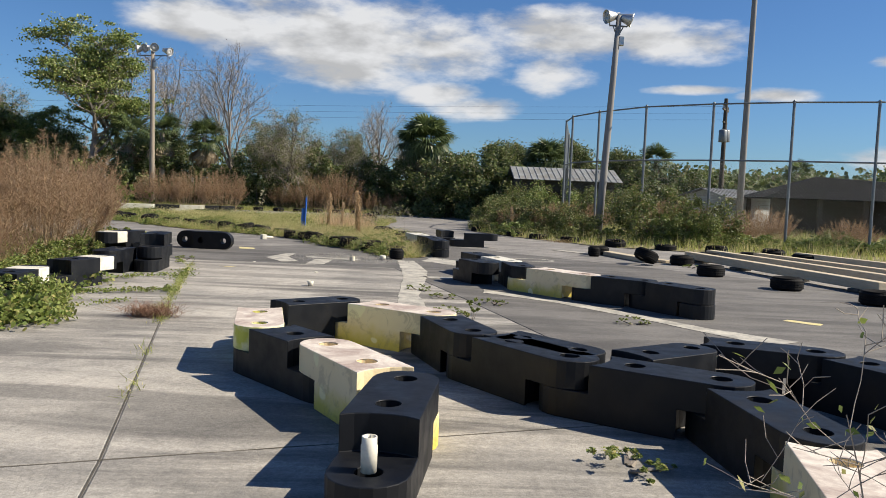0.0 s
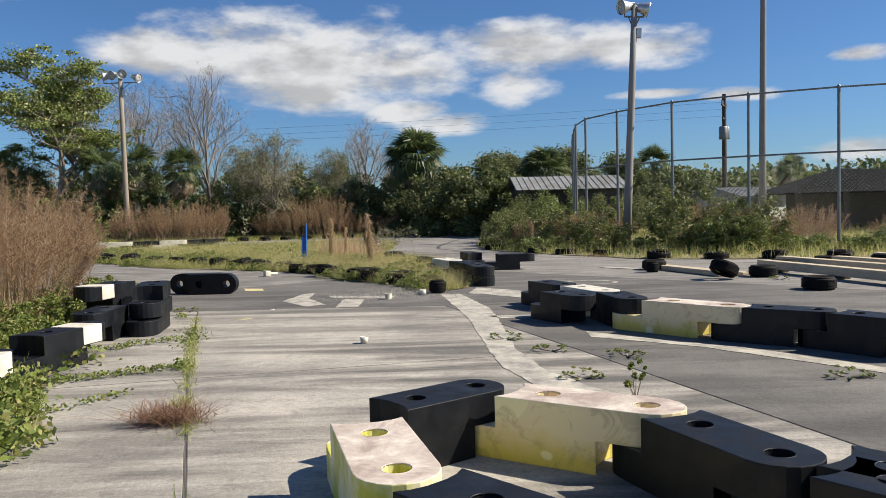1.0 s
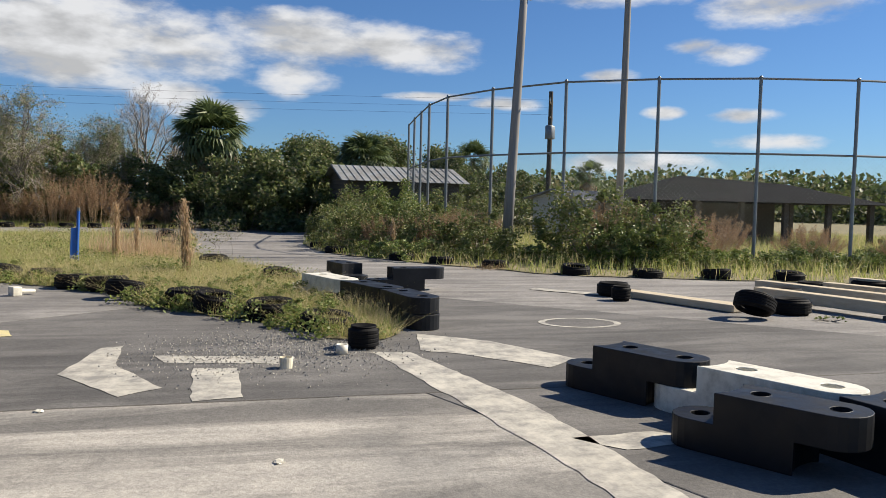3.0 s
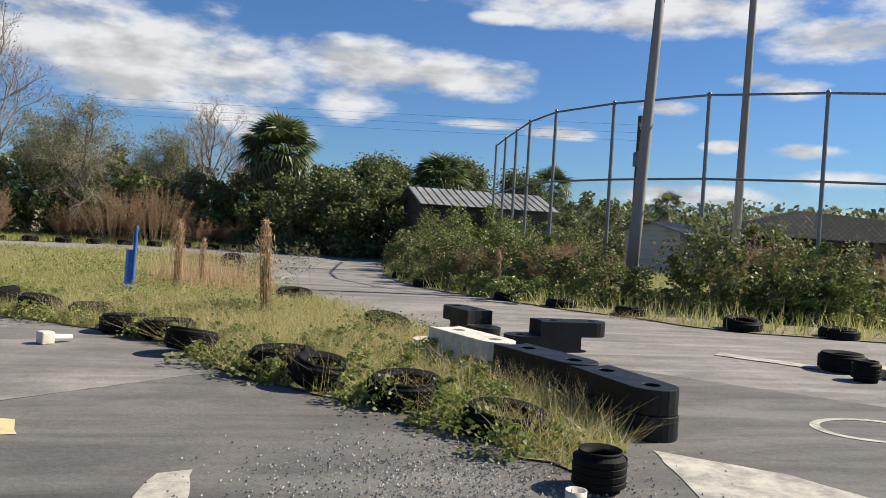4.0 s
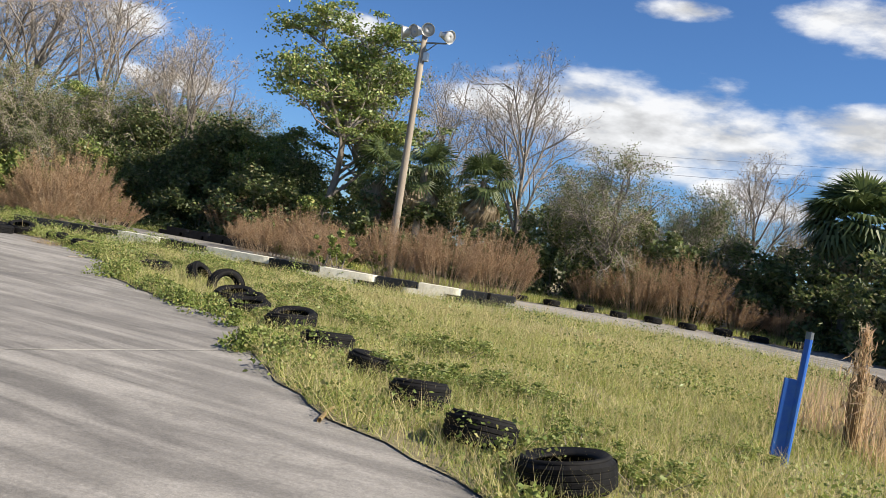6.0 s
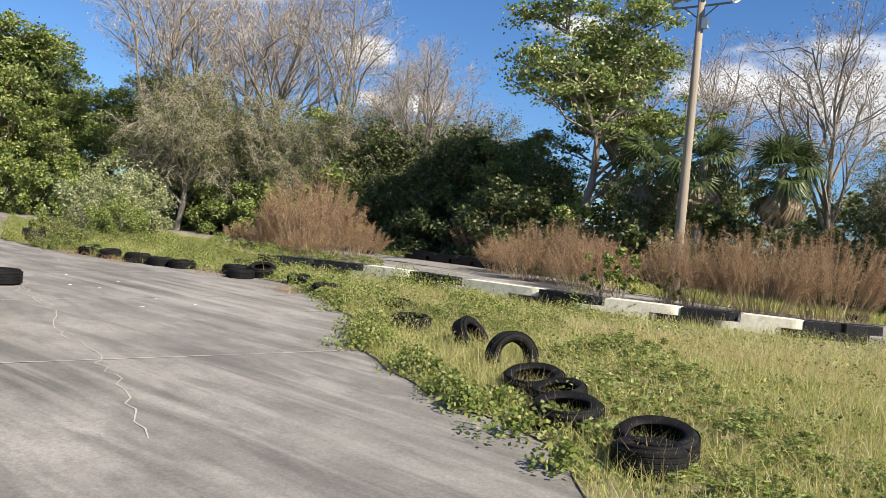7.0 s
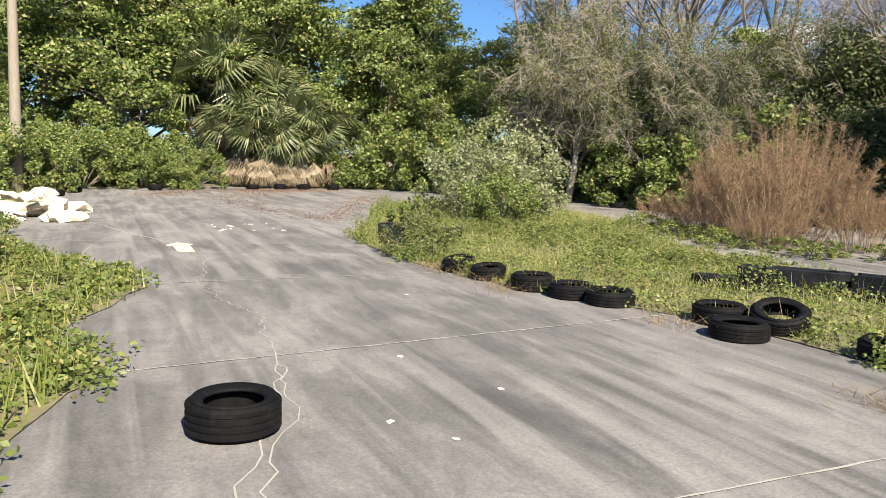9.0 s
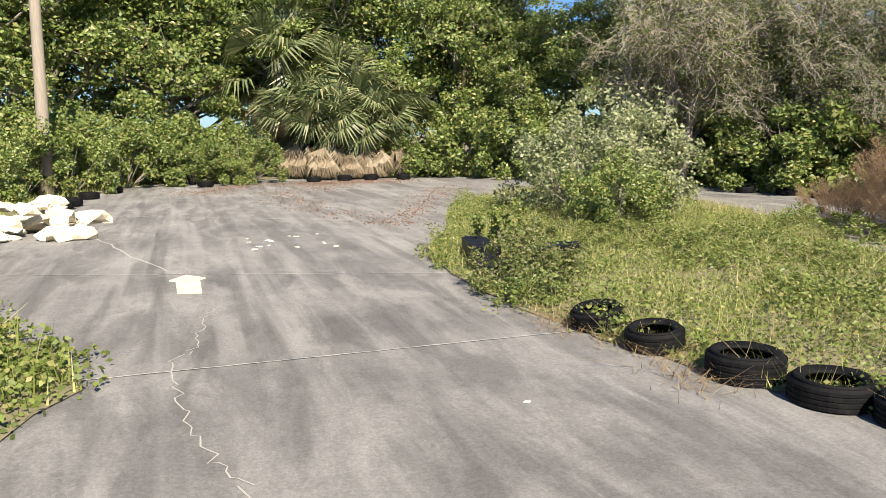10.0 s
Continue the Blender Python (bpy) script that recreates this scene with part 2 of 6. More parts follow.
t.color(t.mix(gr, (0.15, 0.115, 0.085), (0.4, 0.35, 0.28)))
t.bump(gr, 0.4, 0.01)
DARK_WOOD = material("dark_weathered_boards", (0.07, 0.06, 0.05), 0.95)
t = Tree(DARK_WOOD)
t.color(t.mix(t.noise(2.0, 6, 0.65, t.coords((1, 1, 9))), (0.035, 0.03, 0.026), (0.12, 0.105, 0.085)))
TIMBER = material("pale_timber", (0.45, 0.38, 0.28), 0.9)
t = Tree(TIMBER)
gr = t.noise(2.2, 6, 0.65, t.coords((9, 1.2, 9)))
t.color(t.mix(gr, (0.34, 0.28, 0.19), (0.64, 0.55, 0.4)))
t.bump(gr, 0.3, 0.01)
DARK_METAL = material("dark_roof", (0.007, 0.008, 0.009), 0.95)
DARK_METAL.node_tree.nodes["Principled BSDF"].inputs["Specular IOR Level"].default_value = 0.1
LAMP_METAL = material("lamp_metal", (0.6, 0.6, 0.58), 0.4, 0.7)
LAMP_GLASS = material("lamp_glass", (0.4, 0.41, 0.42), 0.15)
BLUE = material("blue_paint", (0.01, 0.09, 0.42), 0.5)
t = Tree(BLUE)
t.color(t.mix(t.ramp(t.noise(9, 5), 0.4, 0.8), (0.012, 0.1, 0.45), (0.05, 0.16, 0.4)))
RED = material("faded_red", (0.45, 0.07, 0.05), 0.7)
SIDING = material("pale_siding", (0.5, 0.51, 0.5), 0.8)
t = Tree(SIDING)
t.color(t.mix(t.noise(2, 5), (0.42, 0.43, 0.42), (0.6, 0.6, 0.58)))
SOIL = material("grassy_soil", (0.1, 0.095, 0.05), 1.0)
t = Tree(SOIL)
c = t.mix(t.ramp(t.noise(0.5, 6, 0.7), 0.35, 0.65), (0.17, 0.17, 0.07), (0.32, 0.27, 0.15))
t.color(t.mix(t.noise(9, 5, 0.7), c, (0.15, 0.125, 0.075)))
t.bump(t.noise(12, 6), 0.6, 0.03)


def foliage(name, dark, light, other=None, rough=0.55, see=0.35):
    """Leaves: each one has its own shade, and lets some light through."""
    m = material(name, light, rough)
    t = Tree(m)
    r = t.n.new("ShaderNodeNewGeometry").outputs["Random Per Island"]
    c = t.mix(r, dark, light)
    if other:
        c = t.mix(t.ramp(t.math("FRACT", t.math("MULTIPLY", r, 17.3), 0.0), 0.72, 0.95), c, other)
    big = t.ramp(t.noise(0.5, 3), 0.3, 0.7)
    c = t.mix(t.math("MULTIPLY", big, 0.45), c, dark)
    t.color(c)
    glow = t.n.new("ShaderNodeBsdfTranslucent")
    t.l.new(c, glow.inputs[0])
    add = t.n.new("ShaderNodeMixShader")
    add.inputs[0].default_value = see
    t.l.new(t.b.outputs[0], add.inputs[1])
    t.l.new(glow.outputs[0], add.inputs[2])
    t.l.new(add.outputs[0], t.n["Material Output"].inputs[0])
    return m


LEAF = foliage("broad_leaf", (0.06, 0.1, 0.022), (0.32, 0.395, 0.1), (0.44, 0.4, 0.15), 0.45, 0.28)
LEAF_DARK = foliage("dark_leaf", (0.048, 0.072, 0.024), (0.19, 0.235, 0.072), (0.3, 0.27, 0.14))
LEAF_BRIGHT = foliage("bright_leaf", (0.1, 0.145, 0.03), (0.29, 0.345, 0.085), (0.42, 0.37, 0.14))
LEAF_PALE = foliage("pale_leaf", (0.16, 0.2, 0.08), (0.42, 0.44, 0.22), (0.55, 0.52, 0.36))
VERGE_LEAF = foliage("verge_leaf", (0.085, 0.115, 0.03), (0.25, 0.28, 0.085), (0.36, 0.29, 0.15))
PALM_LEAF = foliage("palm_leaf", (0.05, 0.08, 0.028), (0.18, 0.22, 0.08), None, 0.45)
PALM_DEAD = foliage("dead_palm_leaf", (0.26, 0.2, 0.13), (0.52, 0.43, 0.3))
PALMETTO_LEAF = foliage("palmetto_leaf", (0.09, 0.12, 0.045), (0.34, 0.38, 0.18), (0.5, 0.46, 0.24), 0.4)
LITTER = foliage("leaf_litter", (0.16, 0.08, 0.05), (0.34, 0.19, 0.12), (0.4, 0.3, 0.2))
STRAW = foliage("dry_straw", (0.26, 0.18, 0.09), (0.5, 0.39, 0.2), (0.34, 0.2, 0.11))
PLUME = foliage("pale_plume", (0.52, 0.36, 0.21), (0.78, 0.6, 0.4), (0.68, 0.53, 0.34), 0.55, 0.5)
GRASS = foliage("grass_blade", (0.19, 0.24, 0.05), (0.52, 0.53, 0.16), (0.74, 0.64, 0.35), 0.55, 0.45)
DRY_GRASS = foliage("dry_grass_blade", (0.42, 0.35, 0.16), (0.74, 0.63, 0.36), (0.3, 0.33, 0.1), 0.55, 0.45)
FENNEL = foliage("brown_fennel", (0.24, 0.15, 0.085), (0.47, 0.325, 0.2), (0.42, 0.32, 0.19), 0.8, 0.35)
FENNEL_STEM = foliage("fennel_stem", (0.34, 0.25, 0.16), (0.6, 0.48, 0.33))
BARK = material("grey_bark", (0.2, 0.17, 0.14), 0.95)
t = Tree(BARK)
t.color(t.mix(t.noise(5, 6, 0.7, t.coords((3, 3, 0.8))), (0.11, 0.095, 0.08), (0.34, 0.295, 0.245)))
TWIG = material("bare_twig", (0.24, 0.19, 0.155), 0.95)
t = Tree(TWIG)
t.color(t.mix(t.noise(1.5, 4), (0.2, 0.165, 0.135), (0.41, 0.36, 0.3)))


# ---- mesh tools ----
def raw(name, verts, faces, mats, smooth=False):
    me = bpy.data.meshes.new(name)
    me.from_pydata(verts if isinstance(verts, list) else verts.tolist(), [], faces if isinstance(faces, list) else faces.tolist())
    for m in (mats if isinstance(mats, (list, tuple)) else (mats,)):
        me.materials.append(m)
    if smooth:
        me.shade_smooth()
    return me


def done(bm, name, mat, smooth=False):
    bmesh.ops.recalc_face_normals(bm, faces=bm.faces)
    me = bpy.data.meshes.new(name)
    bm.to_mesh(me)
    bm.free()
    for m in (mat if isinstance(mat, (list, tuple)) else (mat,)):
        me.materials.append(m)
    if smooth:
        me.shade_smooth()
    return me


def part(name, me, parent, label="", m=None):
    ob = new(name, me)
    ob.parent = parent
    if m is not None:
        ob.matrix_basis = m
    if label:
        ob["label"] = label
    return ob


def box(bm, x0, x1, y0, y1, z0, z1, bevel=0.0, m=None):
    r = bmesh.ops.create_cube(bm, size=1.0)
    vs = r["verts"]
    bmesh.ops.transform(bm, matrix=Matrix.Translation(((x0 + x1) / 2, (y0 + y1) / 2, (z0 + z1) / 2)) @ Matrix.Diagonal((x1 - x0, y1 - y0, z1 - z0, 1)), verts=vs)
    if bevel:
        es = list({e for v in vs for e in v.link_edges})
        r2 = bmesh.ops.bevel(bm, geom=es, offset=bevel, segments=2, affect="EDGES", profile=0.5)
        vs = list({v for f in r2["faces"] for v in f.verts} | {v for v in vs if v.is_valid})
    if m is not None:
        bmesh.ops.transform(bm, matrix=m, verts=vs)
    return vs


def rod(bm, a, b, r0, r1=None, sides=8, cap=True):
    """A tapered rod from a to b."""
    a, b = Vector(a), Vector(b)
    d = b - a
    r = bmesh.ops.create_cone(bm, cap_ends=cap, segments=sides, radius1=r0, radius2=r0 if r1 is None else r1, depth=d.length)
    bmesh.ops.transform(bm, matrix=Matrix.Translation((a + b) / 2) @ d.to_track_quat("Z", "Y").to_matrix().to_4x4(), verts=r["verts"])


def lathe(profile, segs):
    """Verts and quads of a closed profile turned round z."""
    n = len(profile)
    vs, fs = [], []
    for i in range(segs):
        a = 2 * math.pi * i / segs
        for r, z in profile:
            vs.append((r * math.cos(a), r * math.sin(a), z))
    for i in range(segs):
        j = (i + 1) % segs
        for k in range(n):
            l = (k + 1) % n
            fs.append((i * n + k, j * n + k, j * n + l, i * n + l))
    return vs, fs


def prism(bm, outline, holes, z0, z1):
    """A slab of that outline, with holes that go through it."""
    for z in (z0, z1):
        es = []
        for loop in (outline, *holes):
            vs = [bm.verts.new((x, y, z)) for x, y in loop]
            es += [bm.edges.new((vs[i], vs[(i + 1) % len(vs)])) for i in range(len(vs))]
        bmesh.ops.triangle_fill(bm, use_beauty=True, use_dissolve=False, edges=es)
    for loop in (outline, *holes):
        n = len(loop)
        lo = [bm.verts.new((x, y, z0)) for x, y in loop]
        hi = [bm.verts.new((x, y, z1)) for x, y in loop]
        for i in range(n):
            j = (i + 1) % n
            bm.faces.new((lo[i], lo[j], hi[j], hi[i]))
    bmesh.ops.remove_doubles(bm, verts=bm.verts, dist=0.0005)


def flat_patch(pts, z):
    bm = bmesh.new()
    f = bm.faces.new([bm.verts.new((x, y, z)) for x, y in pts])
    f.normal_update()
    if f.normal.z < 0:
        f.normal_flip()
    return bm


def smooth_loop(pts, k=4, wobble=0.0, seed=0):
    """A closed curve through the points (Catmull-Rom), a little uneven."""
    rnd = random.Random(seed)
    n, res = len(pts), []
    for i in range(n):
        p0, p1, p2, p3 = (Vector(pts[(i + j) % n]) for j in (-1, 0, 1, 2))
        for s in range(k):
            u = s / k
            q = 0.5 * ((2 * p1) + (p2 - p0) * u + (2 * p0 - 5 * p1 + 4 * p2 - p3) * u * u + (3 * p1 - p0 - 3 * p2 + p3) * u ** 3)
            res.append((q.x + rnd.uniform(-wobble, wobble), q.y + rnd.uniform(-wobble, wobble)))
    return res


def inside(poly, xs, ys):
    """Which of the points lie in the polygon."""
    res = np.zeros(len(xs), bool)
    n = len(poly)
    for i in range(n):
        (x1, y1), (x2, y2) = poly[i], poly[(i + 1) % n]
        if y1 == y2:
            continue
        hit = ((y1 > ys) != (y2 > ys)) & (xs < (x2 - x1) * (ys - y1) / (y2 - y1) + x1)
        res ^= hit
    return res


def leaf_quads(rng, centres, size, flat=0.4, long=1.8, spread=0.3):
    """One small leaf (a bent diamond) at each centre, turned at random."""
    n = len(centres)
    d = rng.normal(size=(n, 3))
    d[:, 2] *= flat
    d /= np.linalg.norm(d, axis=1)[:, None]
    u = rng.normal(size=(n, 3))
    u[:, 2] *= flat
    s = np.cross(d, u)
    s /= np.linalg.norm(s, axis=1)[:, None] + 1e-9
    sz = (size * rng.uniform(1 - spread, 1 + spread, n))[:, None]
    a = centres - d * sz * 0.5
    b = centres + s * sz * 0.5 / long + np.array((0, 0, 1)) * sz * 0.06
    c = centres + d * sz * 0.5
    e = centres - s * sz * 0.5 / long + np.array((0, 0, 1)) * sz * 0.06
    v = np.stack((a, b, c, e), 1).reshape(-1, 3)
    f = np.arange(4 * n).reshape(-1, 4)
    return v, f


def blades(rng, bases, height, width, lean=0.35):
    """A thin leaning blade on each base."""
    n = len(bases)
    h = (height * rng.uniform(0.3, 1.3, n) ** 1.2)[:, None]
    a = rng.uniform(0, 2 * math.pi, n)
    side = np.stack((np.cos(a), np.sin(a), np.zeros(n)), 1) * width * 0.5
    b = rng.uniform(0, 2 * math.pi, n)
    l = np.abs(rng.normal(0, lean, n))[:, None]
    tip = bases + np.stack((np.cos(b), np.sin(b), np.zeros(n)), 1) * l * h + np.array((0, 0, 1.0)) * h
    v = np.stack((bases - side, bases + side, tip), 1).reshape(-1, 3)
    return v, np.arange(3 * n).reshape(-1, 3)


def join(*sets):
    """Puts several (verts, faces, material index) together; returns verts, faces, indices."""
    vs, fs, mi, off = [], [], [], 0
    for v, f, k in sets:
        v = np.asarray(v).tolist()
        f = f if isinstance(f, list) else f.tolist()
        vs += v
        fs += [tuple(i + off for i in q) for q in f]
        mi += [k] * len(f)
        off += len(v)
    return vs, fs, mi


def joined(name, sets, mats):
    v, f, mi = join(*sets)
    me = raw(name, v, f, mats)
    me.polygons.foreach_set("material_index", mi)
    return me


def tube_set(segs, sides=5):
    """Tapered tubes of (a, b, ra, rb) as verts and quads."""
    n = len(segs)
    a = np.array([s[0] for s in segs], float)
    b = np.array([s[1] for s in segs], float)
    ra = np.array([s[2] for s in segs])[:, None]
    rb = np.array([s[3] for s in segs])[:, None]
    d = b - a
    d /= np.linalg.norm(d, axis=1)[:, None] + 1e-9
    ref = np.where(np.abs(d[:, 2:3]) > 0.9, np.array((1.0, 0, 0)), np.array((0, 0, 1.0)))
    u = np.cross(d, ref)
    u /= np.linalg.norm(u, axis=1)[:, None]
    w = np.cross(d, u)
    rings = []
    for k in range(sides):
        t = 2 * math.pi * k / sides
        o = u * math.cos(t) + w * math.sin(t)
        rings += [a + o * ra, b + o * rb]
    v = np.stack(rings, 1).reshape(-1, 3)
    base = np.arange(n)[:, None] * 2 * sides
    f = []
    for k in range(sides):
        l = (k + 1) % sides
        f.append(base + np.array((2 * k, 2 * l, 2 * l + 1, 2 * k + 1)))
    return v, np.concatenate(f)


# ---- the ground ----
GROUND_R = 900.0
ring = [(GROUND_R * math.cos(a * math.pi / 24), GROUND_R * math.sin(a * math.pi / 24)) for a in range(48)]
ground = new("ground", done(flat_patch(ring, -0.05), "ground", SOIL))
tagged(ground, "rough grassy soil round the disused kart track", "ground", kind="structure")

pavement = new("pavement", done(flat_patch([(-62, -25), (45, -25), (45, 20), (24, 60), (-62, 60)], -0.006), "pavement", ASPHALT))
tagged(pavement, "grey worn asphalt of a disused kart track", "pavement", kind="structure")

# expansion joints: a point, the way across the track, how far to its two sides, and its filling
JOINTS = [((2.2, -5.0), (0.93, 0.36), 9, 11, 0), ((-0.95, 5.8), (0.93, 0.36), 7, 12, 0), ((-2.74, 11.26), (0.97, 0.25), 6, 12, 0), ((-4.15, 15.98), (0.999, -0.01), 4, 11, 0),
          ((-4.2, 19.68), (0.76, 0.65), 3, 5, 0), ((-6.45, 21.7), (0.6, 0.8), 5, 4, 1), ((-10.15, 25.1), (0.3, 0.954), 5, 4, 1), ((-15.2, 26.4), (0.2, 0.98), 3, 6, 1),
          ((-19.1, 27.0), (0.0, 1.0), 2, 8, 1), ((-22.45, 27.7), (-0.1, 0.995), 2, 8, 1), ((-26.65, 28.4), (-0.01, 1.0), 3, 7, 1), ((-32.1, 26.7), (0.33, 0.944), 4, 9, 1), ((-41, 26), (0.5, 0.87), 6, 9, 1)]


def shrink(poly, d):
    """The polygon with each edge moved inwards by d (convex, counterclockwise)."""
    res, n = [], len(poly)
    for i in range(n):
        p, q, r = (Vector(poly[(i + j) % n]) for j in (-1, 0, 1))
        e1, e2 = (q - p).normalized(), (r - q).normalized()
        n1, n2 = Vector((-e1.y, e1.x)), Vector((-e2.y, e2.x))
        b = (n1 + n2).normalized()
        k = d / max(0.3, b.dot(n1))
        res.append((q.x + b.x * k, q.y + b.y * k))
    return res


def slab(pts, mat):
    area = sum(pts[i][0] * pts[(i + 1) % len(pts)][1] - pts[(i + 1) % len(pts)][0] * pts[i][1] for i in range(len(pts)))
    pts = pts if area > 0 else pts[::-1]
    a, b = shrink(pts, 0.008), shrink(pts, 0.014)
    bm = bmesh.new()
    lo = [bm.verts.new((x, y, -0.04)) for x, y in a]
    mid = [bm.verts.new((x, y, -0.003)) for x, y in a]
    hi = [bm.verts.new((x, y, 0.0)) for x, y in b]
    n = len(a)
    for i in range(n):
        j = (i + 1) % n
        bm.faces.new((lo[i], lo[j], mid[j], mid[i]))
        bm.faces.new((mid[i], mid[j], hi[j], hi[i]))
    bm.faces.new(hi)
    part("slab", done(bm, "slab", mat), pavement)


def on_joint(k, s):
    (x, y), (dx, dy), *_ = JOINTS[k]
    return (x + dx * s, y + dy * s)


for k in range(len(JOINTS) - 1):
    l1, r1, l2, r2 = JOINTS[k][2], JOINTS[k][3], JOINTS[k + 1][2], JOINTS[k + 1][3]
    if k < 3:
        slab([on_joint(k, -l1), on_joint(k, 0), on_joint(k + 1, 0), on_joint(k + 1, -l2)], CONCRETE)
        slab([on_joint(k, 0), on_joint(k, 3.6), on_joint(k + 1, 3.6), on_joint(k + 1, 0)], CONCRETE)
        slab([on_joint(k, 3.6), on_joint(k, r1), on_joint(k + 1, r2), on_joint(k + 1, 3.6)], ASPHALT_DARK if k else CONCRETE)
    else:
        slab([on_joint(k, -l1), on_joint(k, r1), on_joint(k + 1, r2), on_joint(k + 1, -l2)], ASPHALT_DARK if k == 3 else ASPHALT)
for k, (p, d, l, r, pale) in enumerate(JOINTS):
    a, b = Vector(on_joint(k, -l)), Vector(on_joint(k, r))
    side = Vector((-d[1], d[0])) * (0.009 if pale else 0.006)
    n = 70
    rnd = random.Random(k)
    top, bot = [], []
    for i in range(n + 1):
        q = a.lerp(b, i / n)
        w1, w2 = rnd.uniform(0.15, 2.0), rnd.uniform(0.15, 2.0)
        top.append((q.x + side.x * w1, q.y + side.y * w1))
        bot.append((q.x - side.x * w2, q.y - side.y * w2))
    part("joint", done(flat_patch(top + bot[::-1], 0.003 if pale else -0.001), "joint", JOINT_PALE if pale else JOINT_DARK), pavement)
lj = [on_joint(k, 0) for k in range(4)]
lj_pts = [(x - 0.004, y) for x, y in lj] + [(x + 0.004, y) for x, y in lj[::-1]]
part("joint", done(flat_patch(lj_pts, 0.003), "joint", JOINT_DARK), pavement)


def ribbon(pts, width, z, mat, name, wob=0.008, seed=0, sub=5):
    """A flat wandering strip along the points."""
    rnd = random.Random(seed)
    line = []
    for (x0, y0), (x1, y1) in zip(pts, pts[1:]):
        for i in range(sub):
            u = i / sub
            line.append(Vector((x0 + (x1 - x0) * u + rnd.uniform(-wob, wob) * 3, y0 + (y1 - y0) * u + rnd.uniform(-wob, wob) * 3)))
    line.append(Vector(pts[-1]))
    top, bot = [], []
    for i, q in enumerate(line):
        d = (line[min(i + 1, len(line) - 1)] - line[max(i - 1, 0)]).normalized()
        s = Vector((-d.y, d.x)) * width * 0.5
        k1, k2 = rnd.uniform(0.6, 1.4), rnd.uniform(0.6, 1.4)
        top.append(q + s * k1)
        bot.append(q - s * k2)
    bm = bmesh.new()
    tv = [bm.verts.new((p.x, p.y, z)) for p in top]
    bv = [bm.verts.new((p.x, p.y, z)) for p in bot]
    for i in range(len(tv) - 1):
        bm.faces.new((bv[i], bv[i + 1], tv[i + 1], tv[i]))
    return part(name, done(bm, name, mat), pavement)


# the long wandering crack, patched with pale sealant
CRACK = [(-12.6, 26.3), (-14.1, 26.9), (-15.2, 27.25), (-16.8, 27.6), (-18.6, 28.3), (-19.9, 28.62), (-21.4, 29.1), (-22.5, 29.2), (-23.5, 29.3), (-24.3, 29.42), (-24.75, 29.28), (-25.4, 29.15),
         (-26.2, 29.05), (-27.0, 29.03), (-27.5, 29.26), (-28.4, 29.28), (-28.9, 29.42)]
ribbon(CRACK, 0.011, 0.004, JOINT_PALE, "crack", 0.02, 3, 7)
ribbon([(-18.7, 28.3), (-20.0, 28.5), (-21.3, 28.98), (-22.3, 29.16)], 0.013, 0.005, JOINT_PALE, "crack", 0.014, 4, 6)
ribbon([(-31.6, 28.9), (-33.5, 28.3), (-36.2, 27.55)], 0.03, 0.002, JOINT_PALE, "crack", 0.014, 5, 6)


def paint(pts, name="painted_marking", mat=PAINT, wob=0.012, seed=0, z=0.004):
    rnd = random.Random(seed)
    res, n = [], len(pts)
    for i in range(n):
        (x0, y0), (x1, y1) = pts[i], pts[(i + 1) % n]
        k = max(1, int(math.hypot(x1 - x0, y1 - y0) / 0.12))
        for j in range(k):
            res.append((x0 + (x1 - x0) * j / k + rnd.uniform(-wob, wob), y0 + (y1 - y0) * j / k + rnd.uniform(-wob, wob)))
    return part(name, done(flat_patch(res, z), name, mat), pavement)


paint([(-0.64, 17.5), (-0.3, 17.42), (0.06, 15.6), (0.12, 14.3), (0.14, 12.3), (0.3, 11.3), (0.62, 10.5), (0.95, 9.9), (0.55, 9.6), (0.22, 10.5), (-0.04, 11.4), (-0.12, 12.2), (-0.24, 14.3), (-0.4, 15.7)], seed=1)
paint([(-0.2, 17.5), (0.12, 17.3), (0.7, 16.6), (1.1, 16.9), (0.6, 17.9), (0.0, 18.4)], seed=2)
paint([(0.0, 14.72), (0.55, 14.75), (0.8, 14.5), (0.2, 14.45)], seed=3)
paint([(1.0, 13.3), (1.7, 12.6), (2.3, 12.1), (3.4, 10.6), (4.1, 10.0), (3.7, 9.7), (2.9, 10.9), (1.9, 12.2), (1.0, 12.9)], seed=9)
# the turn arrow
paint([(-3.13, 17.0), (-2.97, 18.05), (-2.8, 18.12), (-2.76, 17.25), (-2.36, 16.42), (-2.62, 16.2)], "arrow_head", seed=4)
paint([(-2.5, 17.62), (-1.33, 17.4), (-1.4, 17.1), (-2.4, 17.3)], "arrow_bar", seed=5)
paint([(-2.17, 17.04), (-1.82, 17.0), (-1.82, 16.05), (-2.15, 15.99)], "arrow_stem", seed=6)
paint([(-4.34, 19.28), (-3.94, 19.15), (-3.84, 18.8), (-4.18, 18.78)], "yellow_marking", YELLOW_PAINT, seed=7)
paint([(4.5, 11.42), (4.8, 11.17), (4.9, 11.3), (4.6, 11.55)], "yellow_marking", YELLOW_PAINT, seed=8)
paint([(-3.4, 15.0), (-3.2, 14.9), (-3.1, 15.02)], "yellow_marking", YELLOW_PAINT, seed=10)
paint([(2.9, 22.4), (3.1, 22.6), (3.9, 21.7), (3.7, 21.5)], "pale_marking", seed=11)
